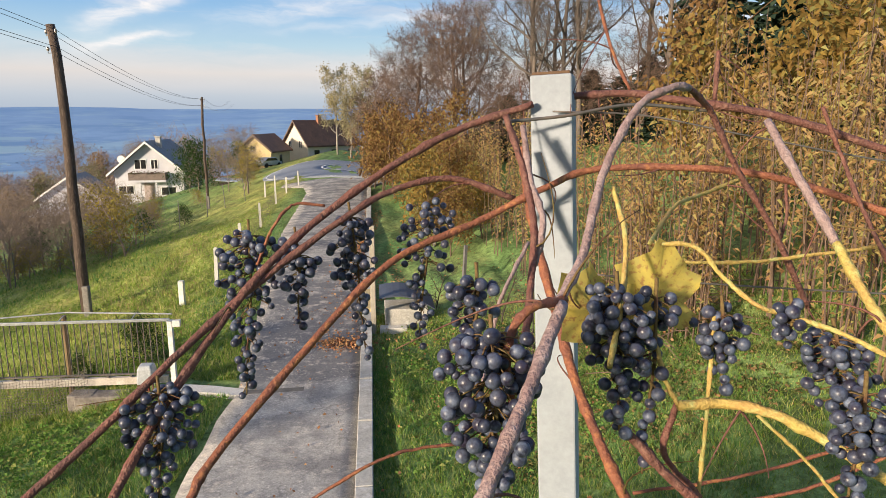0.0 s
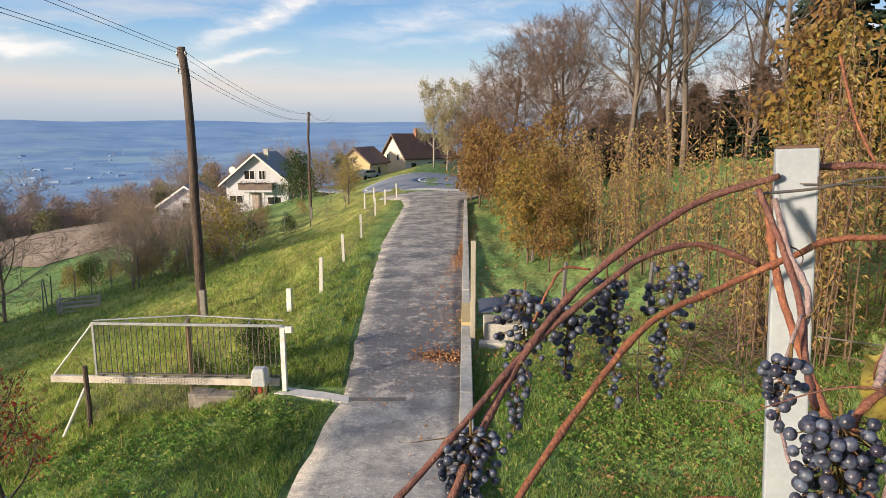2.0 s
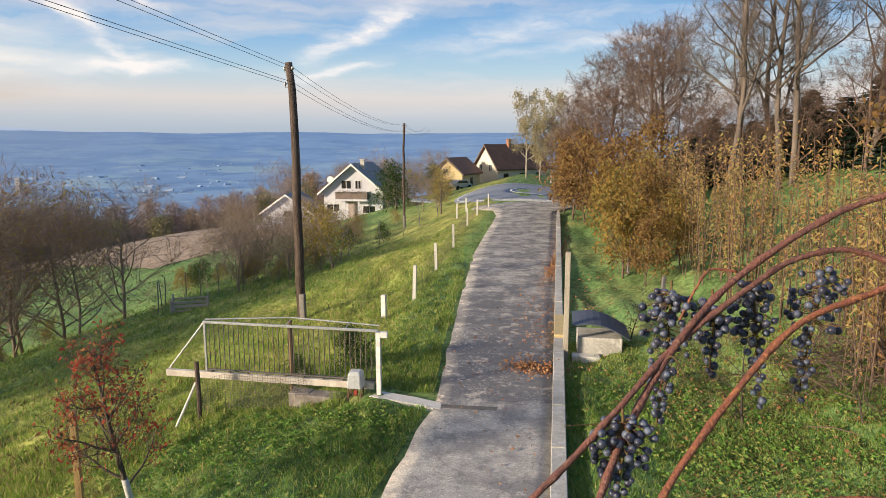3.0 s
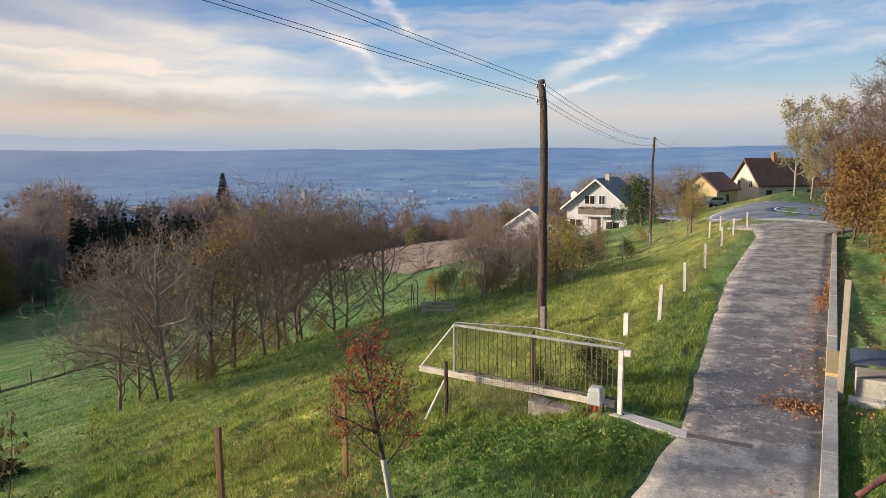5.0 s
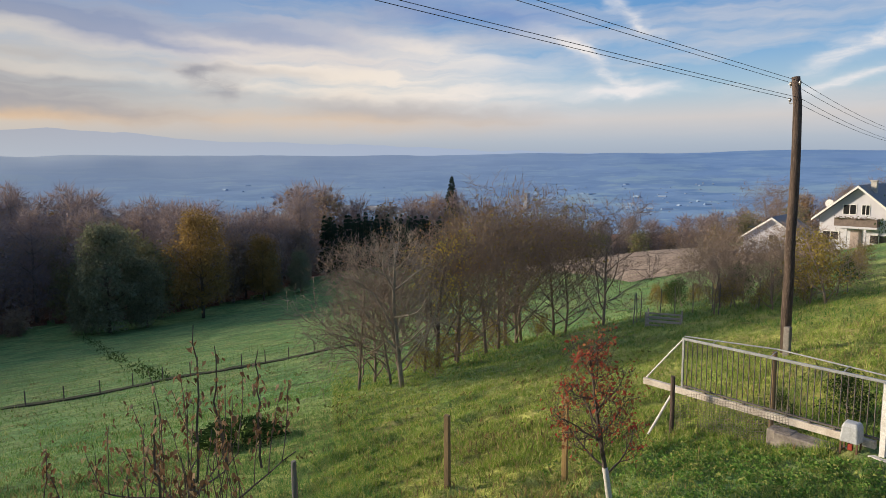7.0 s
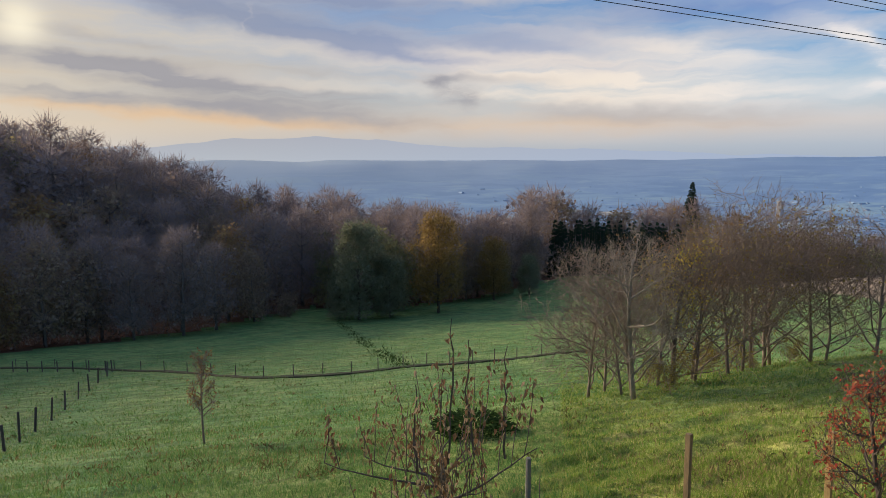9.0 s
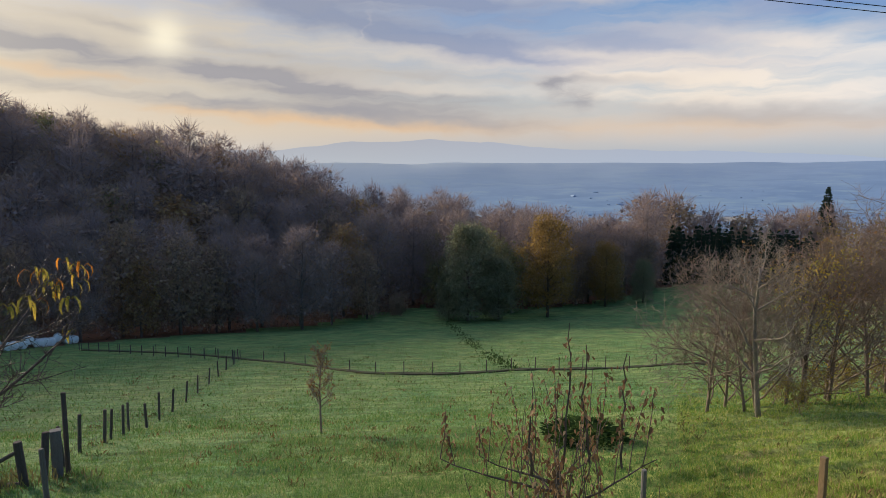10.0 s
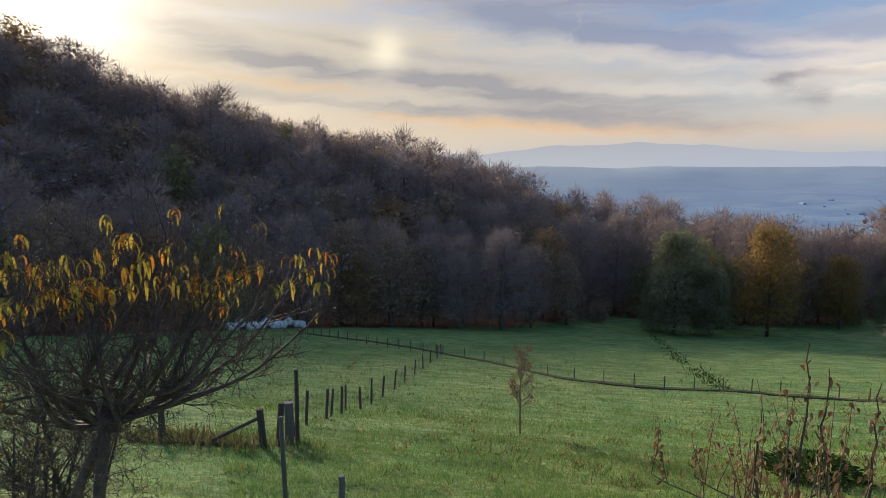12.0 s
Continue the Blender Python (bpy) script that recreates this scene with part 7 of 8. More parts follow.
    for k in range(12):
        x, y = 4.5 + 1.15 * k, 47.5 - 0.19 * k * k + rnd.uniform(-0.8, 0.8)
        c = plant(fir, x, y, 0.4, k * 77, 0.2, "dark bushes behind the saplings", "dark evergreen bush behind the saplings")
        c.scale = (0.85, 0.85, rnd.uniform(0.22, 0.33))
    drop(fir)
    # tangle of cut twigs under the saplings
    s = Shape()
    for k in range(240):
        x, y = 3.6 + rnd.gauss(0, 0.8), 12.8 + rnd.gauss(0, 0.9)
        g = ground_at(x, y, 0.05 + abs(rnd.gauss(0, 0.22)))
        d = Vector((rnd.gauss(0, 1), rnd.gauss(0, 1), rnd.gauss(0.1, 0.4))).normalized() * rnd.uniform(0.4, 1.3)
        s.tube([g, g + d * 0.5 + Vector((0, 0, 0.05)), g + d], [0.010, 0.008, 0.004], 4, False)
    tagged(part("brushwood", s, M_TWIG_RED), "heap of cut brushwood under the saplings", "brushwood", kind="stuff")
    little = tree_kind("bare_bush", "small bare twiggy bush in the lawn", 191, 1.5, 0.022, (9, 6, 4), M_TRUNK_DARK, M_LEAF_OLIVE, 1, 0.05, 0.05, 0.25, (2, 0.16, 0.002), first=0.15, reach=0.5, rise=0.2, thin=0.003)
    for x, y, s in ((1.35, 11.2, 1.0), (0.2, 13.0, 0.95), (2.3, 12.2, 1.1), (-0.3, 16.5, 0.9), (1.2, 15.0, 1.0), (2.9, 10.6, 0.8)):
        plant(little, x, y, s, rnd.uniform(0, 360), 0, "bare bushes in the lawn")
    for x, y, s in ((-8.6, -8.9, 1.5), (-9.6, -9.6, 1.7), (-7.6, -8.3, 1.4), (-10.8, -10.4, 1.6), (-6.8, -7.4, 1.2), (-8.0, -7.9, 1.3), (-9.2, -9.0, 1.5), (-7.2, -7.6, 1.5), (-8.4, -8.4, 1.7), (-10.2, -9.4, 1.9), (-11.4, -10.6, 1.9), (-12.2, -11.6, 2.0), (-9.8, -8.6, 1.5)):
        plant(little, x, y, s, rnd.uniform(0, 360), 0, "bare bushes by the peach tree", "bare twiggy bush beside the peach tree")
    drop(little)
    for x, y, tl in ((0.55, 18.5, 1.3), (2.4, 16.0, 1.3), (-0.1, 25.0, 1.4)):
        post("wooden_stake", "pale old stake among the saplings", x, y, tl, 0.045, M_GREYWOOD, (3, 2))
    # fallen leaves along the kerb and on the drive
    lv = Shape()
    for cx, cy, sx, sy, n, heap in ((-2.98, 28.0, 0.14, 2.6, 1500, 0.06), (-2.35, 14.2, 0.35, 0.22, 600, 0.06), (-2.5, 19.0, 0.5, 2.5, 320, 0.02), (-2.7, 17.0, 0.9, 5.0, 260, 0.01), (-3.2, 34, 0.3, 4.0, 320, 0.04), (-1.2, 22, 0.5, 4.0, 260, 0.03), (1.2, 13.0, 1.4, 2.8, 700, 0.02), (3.2, 14.5, 1.5, 2.5, 600, 0.03)):
        for _ in range(n):
            x, y = cx + rnd.gauss(0, sx), cy + rnd.gauss(0, sy)
            q = ground_at(x, y, 0.05 + abs(rnd.gauss(0, heap)))
            z = rnd.uniform(0.04, 0.08)
            lv.leaf(q, (rnd.gauss(0, 1), rnd.gauss(0, 1), rnd.gauss(0.2, 0.3)), z * 0.4, z, 0.1)
    tagged(part("fallen_leaves", lv, M_FALLEN), "drifts of fallen orange leaves along the kerb", "leaves", kind="stuff")


build_upper_side()


# ---- the vine in front of the viewer ----
CANES = [
    ("main", 0.0048, [(-0.546, 1.049, 4.972), (-0.642, 1.047, 4.940), (-0.733, 1.011, 4.894), (-0.821, 0.962, 4.835), (-0.874, 0.914, 4.790), (-0.923, 0.864, 4.732), (-0.978, 0.788, 4.647), (-1.008, 0.725, 4.580)]),
    ("main", 0.005, [(-0.495, 1.080, 4.983), (-0.410, 1.068, 4.987), (-0.347, 1.043, 4.977), (-0.227, 1.014, 4.956), (-0.099, 0.971, 4.912), (0.011, 0.906, 4.864)]),
    ("main", 0.0042, [(-0.572, 1.026, 4.845), (-0.658, 1.024, 4.873), (-0.740, 0.994, 4.859), (-0.809, 0.948, 4.822), (-0.903, 0.888, 4.755), (-0.978, 0.807, 4.690), (-1.034, 0.757, 4.636), (-1.089, 0.709, 4.589)]),
    ("red", 0.0046, [(-0.935, 0.731, 4.574), (-0.916, 0.768, 4.609), (-0.835, 0.863, 4.690), (-0.740, 0.947, 4.774), (-0.621, 1.002, 4.819), (-0.537, 1.007, 4.860), (-0.464, 1.029, 4.884), (-0.348, 1.005, 4.888), (-0.258, 0.970, 4.880), (-0.184, 0.953, 4.860), (-0.086, 0.902, 4.823)]),
    ("grey", 0.0042, [(-0.586, 0.670, 4.796), (-0.554, 0.716, 4.830), (-0.516, 0.790, 4.902), (-0.468, 0.841, 4.964), (-0.424, 0.864, 4.985), (-0.398, 0.884, 4.986)]),
    ("main", 0.0036, [(-0.398, 0.884, 4.986), (-0.355, 0.918, 4.959), (-0.319, 0.925, 4.898), (-0.261, 0.927, 4.814), (-0.207, 0.926, 4.715)]),
    ("main", 0.0042, [(-0.588, 1.007, 4.956), (-0.571, 0.963, 4.890), (-0.567, 0.900, 4.827), (-0.582, 0.827, 4.764), (-0.597, 0.761, 4.735)]),
    ("grey", 0.004, [(-0.566, 1.004, 4.942), (-0.563, 0.950, 4.876), (-0.556, 0.901, 4.834), (-0.570, 0.871, 4.786)]),
    ("red", 0.0056, [(-0.562, 1.034, 4.915), (-0.556, 1.012, 4.850), (-0.547, 0.984, 4.791), (-0.532, 0.917, 4.710), (-0.523, 0.843, 4.651), (-0.511, 0.784, 4.611), (-0.494, 0.724, 4.568)]),
    ("grey", 0.005, [(-0.590, 0.632, 4.807), (-0.625, 0.564, 4.769), (-0.654, 0.518, 4.735), (-0.670, 0.494, 4.712)]),
    ("red", 0.0034, [(-0.586, 0.642, 4.808), (-0.618, 0.613, 4.810), (-0.633, 0.610, 4.791), (-0.637, 0.604, 4.762), (-0.631, 0.598, 4.732)]),
    ("grey", 0.0046, [(-0.305, 0.883, 4.949), (-0.301, 0.821, 4.893), (-0.285, 0.767, 4.829)]),
    ("yellow", 0.0046, [(-0.285, 0.767, 4.829), (-0.284, 0.719, 4.789), (-0.278, 0.693, 4.764), (-0.271, 0.632, 4.715)]),
    ("yellow", 0.0046, [(-0.468, 0.687, 4.694), (-0.427, 0.686, 4.696), (-0.396, 0.664, 4.697), (-0.359, 0.640, 4.682), (-0.322, 0.613, 4.660), (-0.286, 0.587, 4.635)]),
    ("red", 0.0022, [(-0.456, 1.101, 5.147), (-0.433, 1.082, 5.053), (-0.406, 1.069, 4.991)]),
    ("main", 0.003, [(-0.291, 1.054, 5.043), (-0.297, 1.041, 4.977)]),
    ("yellow", 0.0022, [(-0.473, 0.755, 4.832), (-0.439, 0.743, 4.831), (-0.417, 0.727, 4.805), (-0.395, 0.702, 4.784), (-0.364, 0.699, 4.774), (-0.331, 0.675, 4.765), (-0.296, 0.650, 4.748)]),
    ("yellow", 0.0022, [(-0.268, 0.981, 4.880), (-0.360, 0.919, 4.861), (-0.415, 0.859, 4.855), (-0.472, 0.774, 4.829)]),
    ("yellow", 0.0024, [(-0.508, 0.787, 4.885), (-0.509, 0.737, 4.842), (-0.525, 0.687, 4.790), (-0.545, 0.649, 4.747)]),
    ("red", 0.0018, [(-0.826, 0.774, 4.551), (-0.755, 0.798, 4.582), (-0.706, 0.817, 4.588), (-0.647, 0.835, 4.582), (-0.579, 0.848, 4.558)]),
    ("red", 0.0018, [(-0.478, 0.763, 4.561), (-0.360, 0.780, 4.566), (-0.223, 0.800, 4.590), (-0.134, 0.803, 4.621)]),
    ("red", 0.0018, [(-0.457, 0.723, 4.568), (-0.332, 0.721, 4.583), (-0.237, 0.724, 4.618), (-0.184, 0.727, 4.640)]),
    ("yellow", 0.0022, [(-0.388, 0.904, 4.780), (-0.299, 0.901, 4.781), (-0.217, 0.900, 4.790), (-0.114, 0.899, 4.803)]),
    ("main", 0.0026, [(-0.199, 0.954, 4.966), (-0.175, 0.941, 4.903), (-0.161, 0.907, 4.837), (-0.135, 0.871, 4.761)]),
    ("main", 0.003, [(-0.460, 0.706, 4.690), (-0.474, 0.697, 4.643), (-0.440, 0.688, 4.601)]),
    ("main", 0.0045, [(-0.517, 0.684, 4.673), (-0.479, 0.675, 4.633), (-0.443, 0.668, 4.602)]),
    ("red", 0.0018, [(-0.821, 0.963, 4.845), (-0.858, 0.955, 4.848), (-0.879, 0.931, 4.825), (-0.900, 0.923, 4.778)]),
    ("grey", 0.0022, [(-0.580, 0.857, 4.815), (-0.614, 0.809, 4.769), (-0.629, 0.781, 4.729), (-0.648, 0.695, 4.704)]),
    ("yellow", 0.0022, [(-0.488, 0.698, 4.749), (-0.478, 0.691, 4.714), (-0.468, 0.687, 4.695)]),
    ("yellow", 0.002, [(-0.425, 0.720, 4.769), (-0.434, 0.702, 4.675), (-0.442, 0.688, 4.600)]),
    ("yellow", 0.0016, [(-0.396, 0.682, 4.686), (-0.355, 0.674, 4.648), (-0.320, 0.664, 4.607)]),
    ("main", 0.002, [(-0.229, 0.968, 4.875), (-0.228, 0.959, 4.830), (-0.237, 0.953, 4.798)]),
]
BUNCHES = [
    ((-0.912, 0.940, 4.812), 0.205, 0.056, 60, (-0.012, -0.010)), ((-0.856, 0.940, 4.802), 0.105, 0.038, 28, (0.002, -0.008)),
    ((-0.795, 0.995, 4.826), 0.182, 0.042, 50, (0.020, -0.020)), ((-0.690, 1.030, 4.836), 0.198, 0.058, 48, (-0.014, 0.012)),
    ((-0.978, 0.795, 4.668), 0.130, 0.054, 66, (-0.005, -0.014)), ((-0.650, 0.605, 4.788), 0.170, 0.050, 92, (0.002, -0.022)),
    ((-0.652, 0.705, 4.806), 0.075, 0.034, 20, (-0.006, 0.006)),
    ((-0.530, 0.690, 4.800), 0.125, 0.044, 62, (0.006, -0.012)), ((-0.488, 0.706, 4.790), 0.162, 0.032, 24, (-0.010, -0.020)),
    ((-0.420, 0.720, 4.769), 0.070, 0.032, 24, (0.002, -0.012)), ((-0.329, 0.693, 4.754), 0.110, 0.046, 46, (0.030, -0.021)),
    ((-0.367, 0.700, 4.779), 0.025, 0.015, 8, (0.002, -0.005)), ((-0.366, 0.591, 4.744), 0.084, 0.035, 32, (-0.014, -0.016)),
]


def build_vine():
    p = thing("vine_post", "square white-painted steel post with a rusty top", "post", pose(-0.513, 1.080, 5.012, 0, -2.6, -18))
    s = Shape()
    s.box(-0.0287, 0.0287, -0.0287, 0.0287, -1.95, 0.0)
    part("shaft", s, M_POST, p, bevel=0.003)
    s = Shape()
    s.box(-0.026, 0.026, -0.026, 0.026, 0.0, 0.004)
    part("rim", s, M_RUST, p, "rusty open rim", bevel=0.001)
    vine = thing("grapevine", "autumn grapevine with bare red-brown canes", "vine")
    rnd = random.Random(201)
    for tone, rad, pts in CANES:
        line = curve_through(pts, 9)
        line = [q + Vector((rnd.gauss(0, 0.00028), rnd.gauss(0, 0.00028), rnd.gauss(0, 0.00028))) for q in line]
        radii = [rad * (1.0 + 0.07 * noise.noise(q * 60)) for q in line]
        for i in range(4 + rnd.randrange(3), len(line) - 2, 9):
            radii[i] *= 1.28
            radii[i - 1] *= 1.08
            radii[i + 1] *= 1.10
        s = Shape()
        s.tube(line, radii, 10)
        part("cane", s, M_CANE[tone], vine, soft=True)
    # tendrils and withered side shoots
    for k in range(44):
        tone, rad, pts = CANES[rnd.randrange(0, 16)]
        i = rnd.randrange(0, len(pts) - 1)
        q = Vector(pts[i]).lerp(Vector(pts[i + 1]), rnd.random())
        d = Vector((rnd.gauss(0, 1), rnd.gauss(0, 0.5), rnd.gauss(-0.3, 0.8))).normalized()
        out, step = [q.copy()], rnd.uniform(0.008, 0.016)
        curl = Vector((rnd.gauss(0, 0.25), rnd.gauss(0, 0.25), rnd.gauss(0, 0.25)))
        for _ in range(9):
            d = (d + curl).normalized()
            q = q + d * step
            out.append(q.copy())
        s = Shape()
        s.tube(out, [0.0013 - 0.0001 * j for j in range(10)], 5)
        part("tendril", s, M_CANE["main"] if k % 3 else M_STALK, vine, soft=True)
    # yellow leaves left on the vine
    for centre, size, tip in (((-0.535, 0.735, 4.775), 0.052, (-0.6, -0.5, -0.4)), ((-0.470, 0.750, 4.790), 0.050, (1.0, -0.3, 0.35)), ((-0.500, 0.742, 4.770), 0.040, (0.3, -0.6, -0.7))):
        s = Shape()
        way_, nrm = Vector(tip).normalized(), Vector((0.1, -0.9, 0.35)).normalized()
        side = way_.cross(nrm).normalized()
        rim = []
        for k in range(26):
            a = 2 * math.pi * k / 26
            rr = size * (0.80 + 0.13 * math.cos(5 * a) + 0.06 * math.cos(13 * a + 1)) * (0.8 if math.cos(a) < -0.8 else 1)
            rim.append(Vector(centre) + way_ * rr * math.cos(a) + side * rr * math.sin(a) + nrm * size * (0.26 * math.sin(2.0 * a + size * 90) + 0.16 * math.sin(7.0 * a)))
        s.v.append(Vector(centre))
        s.v.extend(rim)
        s.f.extend((0, 1 + k, 1 + (k + 1) % 26) for k in range(26))
        part("leaf", s, M_VINELEAF, vine, "crumpled yellow vine leaf", soft=True)
    # bunches of small blue-black grapes
    bm = bmesh.new()
    bmesh.ops.create_icosphere(bm, subdivisions=3, radius=0.0058)
    berry = bpy.data.meshes.new("grape")
    bm.to_mesh(berry)
    bm.free()
    berry.materials.append(M_GRAPE)
    berry.polygons.foreach_set("use_smooth", [True] * len(berry.polygons))
    for top, long, wide, count, slant in BUNCHES:
        b = thing("grape_bunch", "loose bunch of blue-black grapes with pale bloom", "grapes", Matrix.Translation(top), "bunches on the vine")
        stalk = Shape()
        end = Vector((slant[0], slant[1], -long))
        stalk.tube([Vector((0, 0, 0.02)), end * 0.35 + Vector((0.004, 0, 0)), end * 0.7, end], [0.0018, 0.0017, 0.0013, 0.0009], 6)
        spots, tries = [], 0
        while len(spots) < count * 1.5 and tries < 6000:
            tries += 1
            f = rnd.random() ** 1.15
            env = 0.80 * wide * float(np.interp(f, (0.0, 0.10, 0.42, 0.56, 1.0), (0.65, 1.0, 0.85, 0.42, 0.20)))
            a, q = rnd.uniform(0, 6.28), math.sqrt(rnd.random())
            c = end * f + Vector((math.cos(a) * q * env, math.sin(a) * q * env * 0.75, rnd.gauss(0, 0.004)))
            if all((c - o).length > 0.0094 for o in spots):
                spots.append(c)
        for c in spots:
            f = min(1.0, max(0.0, -c.z / long - 0.06))
            axis = end * f
            stalk.tube([axis, axis.lerp(c, 0.5) + Vector((0, 0, 0.002)), c], [0.0009, 0.0007, 0.0006], 4, False)
            g = part("grape", berry, None, b)
            g.location = c
            k = rnd.uniform(0.80, 1.12) * (0.75 if rnd.random() < 0.08 else 1)
            g.scale = (k, k, k * rnd.uniform(0.97, 1.08))
            g.rotation_euler = (rnd.uniform(0, 6), rnd.uniform(0, 6), 0)
        tagged(part("stalk", stalk, M_STALK, b, soft=True), kind="stuff")
    for line, rad in (([(-0.520, 1.040, 4.962), (-0.39, 1.041, 4.956), (-0.242, 1.009, 4.926), (-0.011, 0.952, 4.888), (0.5, 0.85, 4.86)], 0.0013), ([(-0.590, 1.020, 4.948), (-0.506, 1.025, 4.956), (-0.409, 1.044, 4.971), (-0.3, 1.04, 4.962)], 0.0024), ([(-0.50, 0.99, 4.75), (-0.38, 0.958, 4.744), (-0.108, 0.926, 4.732), (0.35, 0.87, 4.72)], 0.0014)):
        s = Shape()
        s.tube(curve_through(line, 6), rad, 6)
        tagged(part("trellis_wire", s, M_STEEL_DARK, soft=True), "dark trellis wire tied to the white post", "wire")


build_vine()


# ---- grass ----
def build_grass():
    rng = np.random.default_rng(5)
    verts, count = [], 0

    def sow(n, a0, a1, r0, r1, tall, wide, keep=None):
        az = np.radians(rng.uniform(a0, a1, n))
        r = np.sqrt(rng.uniform(r0 ** 2, r1 ** 2, n)) if r1 < 26 else r0 * (r1 / r0) ** rng.random(n)
        x, y = EYE0[0] - r * np.sin(az), EYE0[1] + r * np.cos(az)
        tuft = np.array([noise.noise((a * 0.7, b * 0.7, 0)) for a, b in zip(x, y)])
        bare = ((x > road_left(y) - 0.12 + 0.12 * tuft) & (x < kerb_x(y) + 0.27) & (y > 3) & (y < 64)) | ((x > -6.0) & (x < -3.8) & (y > 11.6) & (y < 12.4))
        ok = ~bare
        if keep:
            ok &= (x > -7.6 - 0.103 * (y - 20.9)) & (x < kerb_x(y))
        x, y, tuft = x[ok], y[ok], tuft[ok]
        z = height(x, y) + turf(x, y) + 0.01
        h = tall * (0.6 + 0.8 * rng.random(len(x))) * (1.0 + 0.9 * np.clip(tuft, -0.5, 0.8))
        lean = rng.normal(0, 0.55, (len(x), 2)) * h[:, None]
        turn = rng.uniform(0, np.pi, len(x))
        wd = wide * (0.7 + 0.6 * rng.random(len(x)))
        cx, cy = np.cos(turn) * wd, np.sin(turn) * wd
        a = np.stack([x - cx, y - cy, z - 0.03], 1)
        b = np.stack([x + cx, y + cy, z - 0.03], 1)
        c = np.stack([x + lean[:, 0], y + lean[:, 1], z + h], 1)
        verts.append(np.stack([a, b, c], 1).reshape(-1, 3))

    def lay(material, label):
        v = np.concatenate(verts)
        verts.clear()
        n = len(v) // 3
        me = bpy.data.meshes.new("grass")
        me.from_pydata(v.tolist(), [], np.arange(3 * n).reshape(-1, 3).tolist())
        me.materials.append(material)
        tagged(new("grass", me), label, "grass", kind="stuff")

    sow(150000, -42, 66, 7.5, 17, 0.065, 0.0075)
    sow(150000, 12, 64, 13, 45, 0.085, 0.012)
    lay(M_BLADE, "short green meadow grass with drier tufts")
    sow(70000, 58, 122, 12, 40, 0.10, 0.012)
    sow(45000, 20, 120, 30, 90, 0.15, 0.026)
    sow(45000, 60, 130, 10, 24, 0.09, 0.009)
    sow(60000, -3, 24, 14, 60, 0.065, 0.010, True)
    sow(40000, -30, 34, 7.5, 14, 0.09, 0.008)
    lay(M_BLADE_LUSH, "lush green grass of the verge and lower meadow")


build_grass()


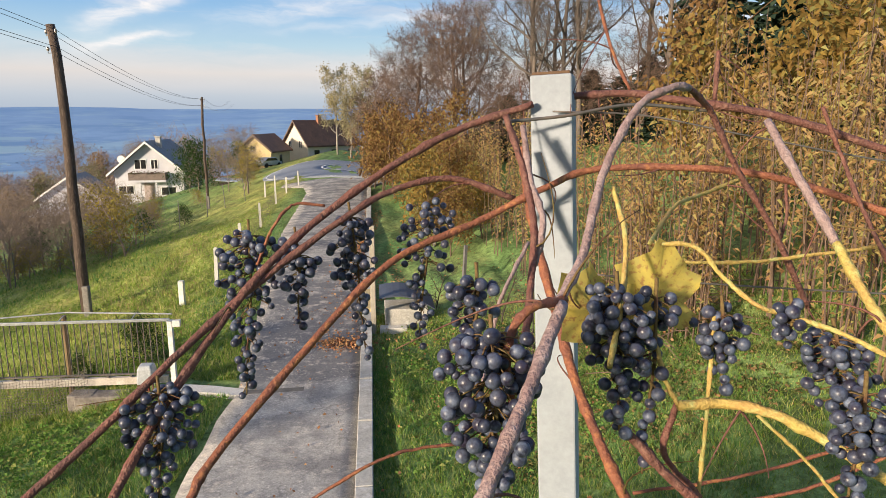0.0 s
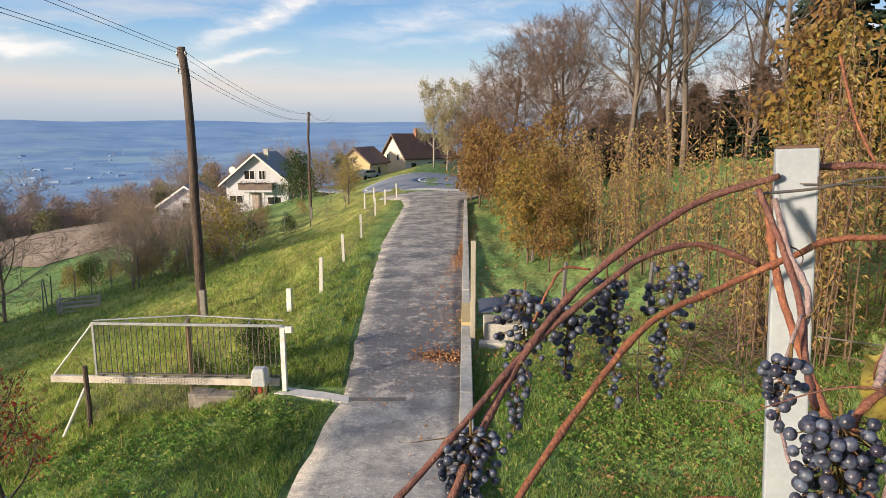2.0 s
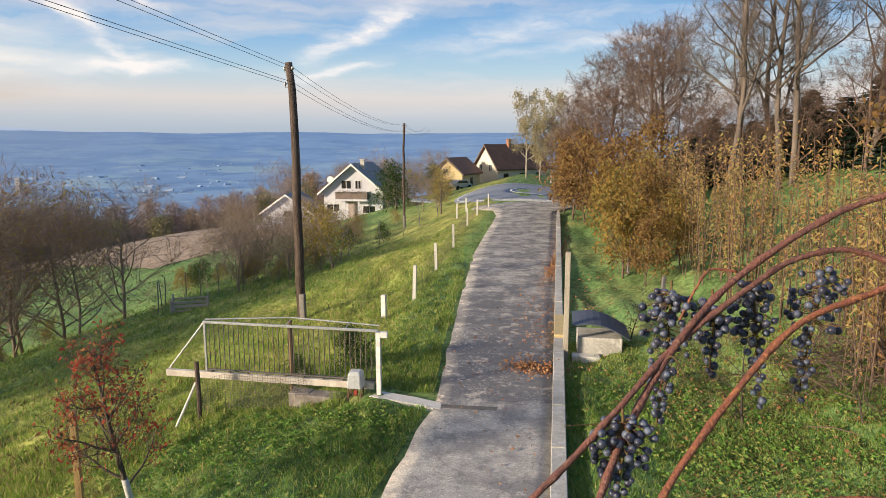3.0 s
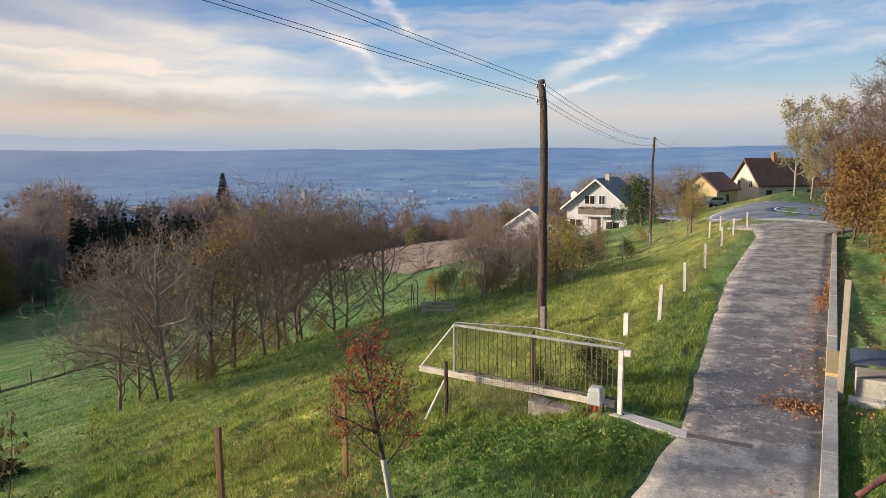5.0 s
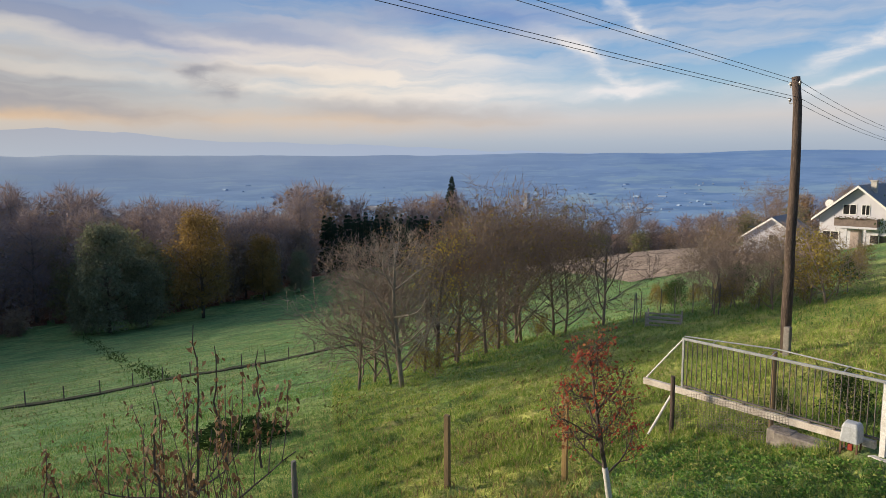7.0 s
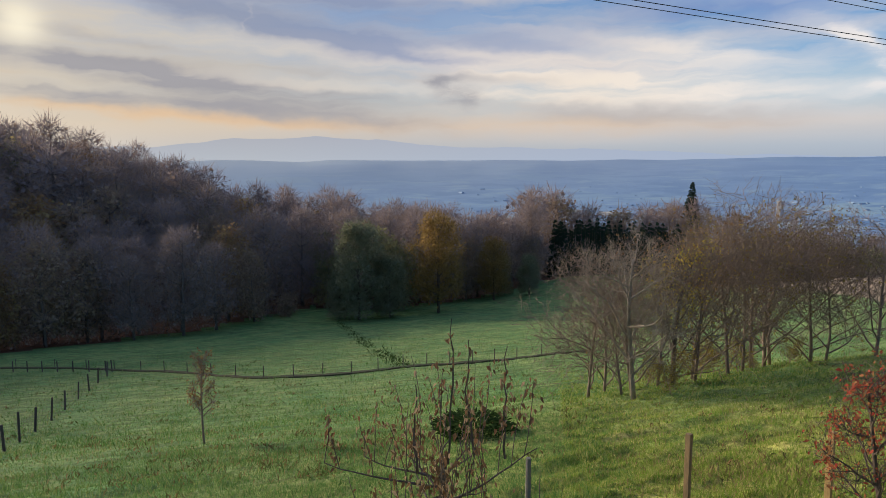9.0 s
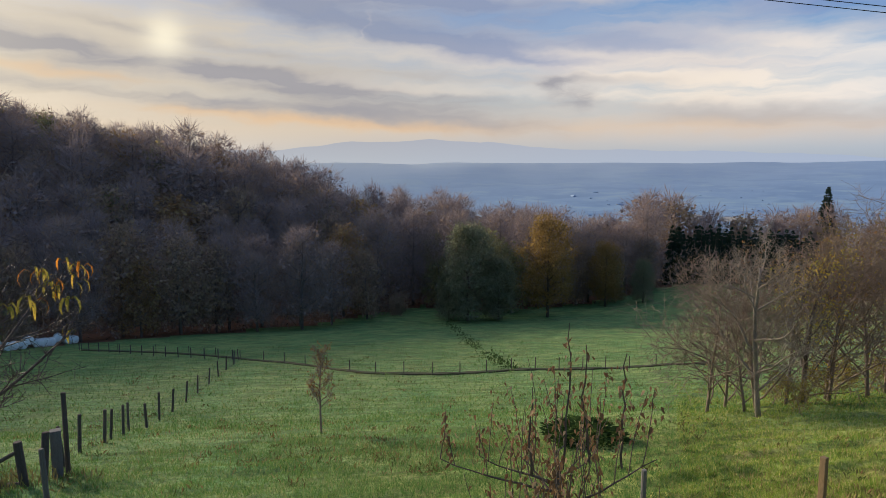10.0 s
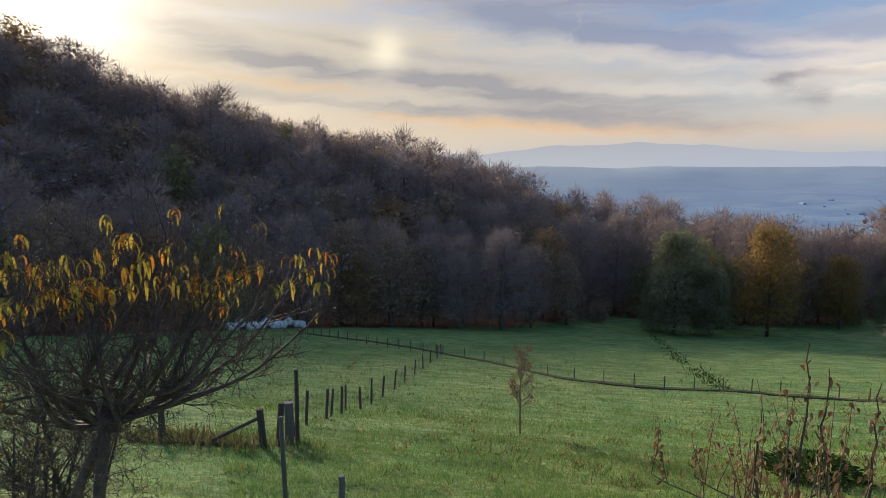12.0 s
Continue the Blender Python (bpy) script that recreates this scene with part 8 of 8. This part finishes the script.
def build_weeds():
    """Broad-leaved weeds in the lawns, dry grass on the slope and rosettes further off."""
    random.seed(77)
    rnd = random.Random(77)
    weeds, dry = Shape(), Shape()
    for cx, cy, sx, sy, n in ((-6.6, 9.6, 1.3, 1.2, 420), (-5.4, 10.6, 0.9, 0.7, 260), (1.4, 10.4, 1.2, 1.2, 460), (0.0, 12.0, 0.9, 1.8, 260), (-6.8, 14.6, 0.6, 1.2, 160), (-8.5, 9.6, 1.0, 1.0, 160)):
        for _ in range(n):
            x, y = cx + rnd.gauss(0, sx), cy + rnd.gauss(0, sy)
            if road_left(y) - 0.25 < x < kerb_x(y) + 0.35 or math.hypot(x - EYE0[0], y - EYE0[1]) < 7.5 or (-10.2 < x < -3.8 and 11.4 < y < 12.5):
                continue
            g = ground_at(x, y, 0.03)
            big = rnd.uniform(0.05, 0.11)
            for k in range(rnd.randrange(5, 10)):
                a = rnd.uniform(0, 6.28)
                weeds.leaf(g + Vector((rnd.gauss(0, 0.06), rnd.gauss(0, 0.06), rnd.uniform(0, 0.06))), (math.cos(a), math.sin(a), rnd.uniform(0.4, 1.3)), big * 0.24, big, 0.35)
    for cx, cy, sx, sy, n, tall in ((-12.2, 9.6, 1.3, 1.0, 420, 0.26), (-13.5, 8.3, 2.4, 1.0, 420, 0.22), (-9.0, 16.5, 1.8, 3.0, 700, 0.25), (-9.5, 5.9, 1.2, 0.8, 400, 0.26), (-8.6, 7.4, 0.5, 0.5, 350, 0.20), (-20.5, 2.0, 1.5, 2.5, 500, 0.30), (-18.8, -12.5, 0.6, 1.6, 900, 0.45), (-17.0, 14.0, 3.0, 3.0, 500, 0.25), (-24.5, -5.0, 3.0, 4.0, 400, 0.25), (-11.0, 27.0, 1.5, 5.0, 500, 0.25), (-3.3, 17, 0.10, 5.0, 200, 0.12)):
        for _ in range(n):
            x, y = cx + rnd.gauss(0, sx), cy + rnd.gauss(0, sy)
            if road_left(y) - 0.1 < x < kerb_x(y) + 0.3 and y > 3:
                continue
            dry.leaf(ground_at(x, y), (rnd.gauss(0, 0.3), rnd.gauss(0, 0.3), 1), 0.010, tall * rnd.uniform(0.5, 1.2), 0.15)
    shade = Shape()
    for _ in range(2600):
        x, y = rnd.uniform(0.2, 6.0), rnd.uniform(8.0, 14.0)
        g = ground_at(x, y, 0.02)
        for k in range(4):
            a, big = rnd.uniform(0, 6.28), rnd.uniform(0.04, 0.10)
            shade.leaf(g + Vector((rnd.gauss(0, 0.06), rnd.gauss(0, 0.06), rnd.uniform(0, 0.05))), (math.cos(a), math.sin(a), rnd.uniform(0.3, 1.2)), big * 0.26, big, 0.35)
    tagged(part("weeds", shade, M_LEAF_DULL), "dull green and brown weeds beneath the saplings", "weeds", kind="stuff")
    tagged(part("weeds", weeds, M_WEED), "broad-leaved green weeds in the lawn", "weeds", kind="stuff")
    tagged(part("dry_grass", dry, M_DRYGRASS), "tufts of tall dry grass on the slope", "grass", kind="stuff")
    clump = Shape()
    for _ in range(240):
        x, y = place_polar(rnd.uniform(35, 125), 16 * (70 / 16) ** rnd.random())
        for _ in range(16):
            q = ground_at(x + rnd.gauss(0, 0.30), y + rnd.gauss(0, 0.22))
            clump.leaf(q, (rnd.gauss(0, 0.5), rnd.gauss(0, 0.5), 1), 0.022, rnd.uniform(0.10, 0.30), 0.2)
    tagged(part("meadow_tufts", clump, M_LEAF_DULL), "dark green tufts in the grazed meadow", "grass", kind="stuff")


build_weeds()
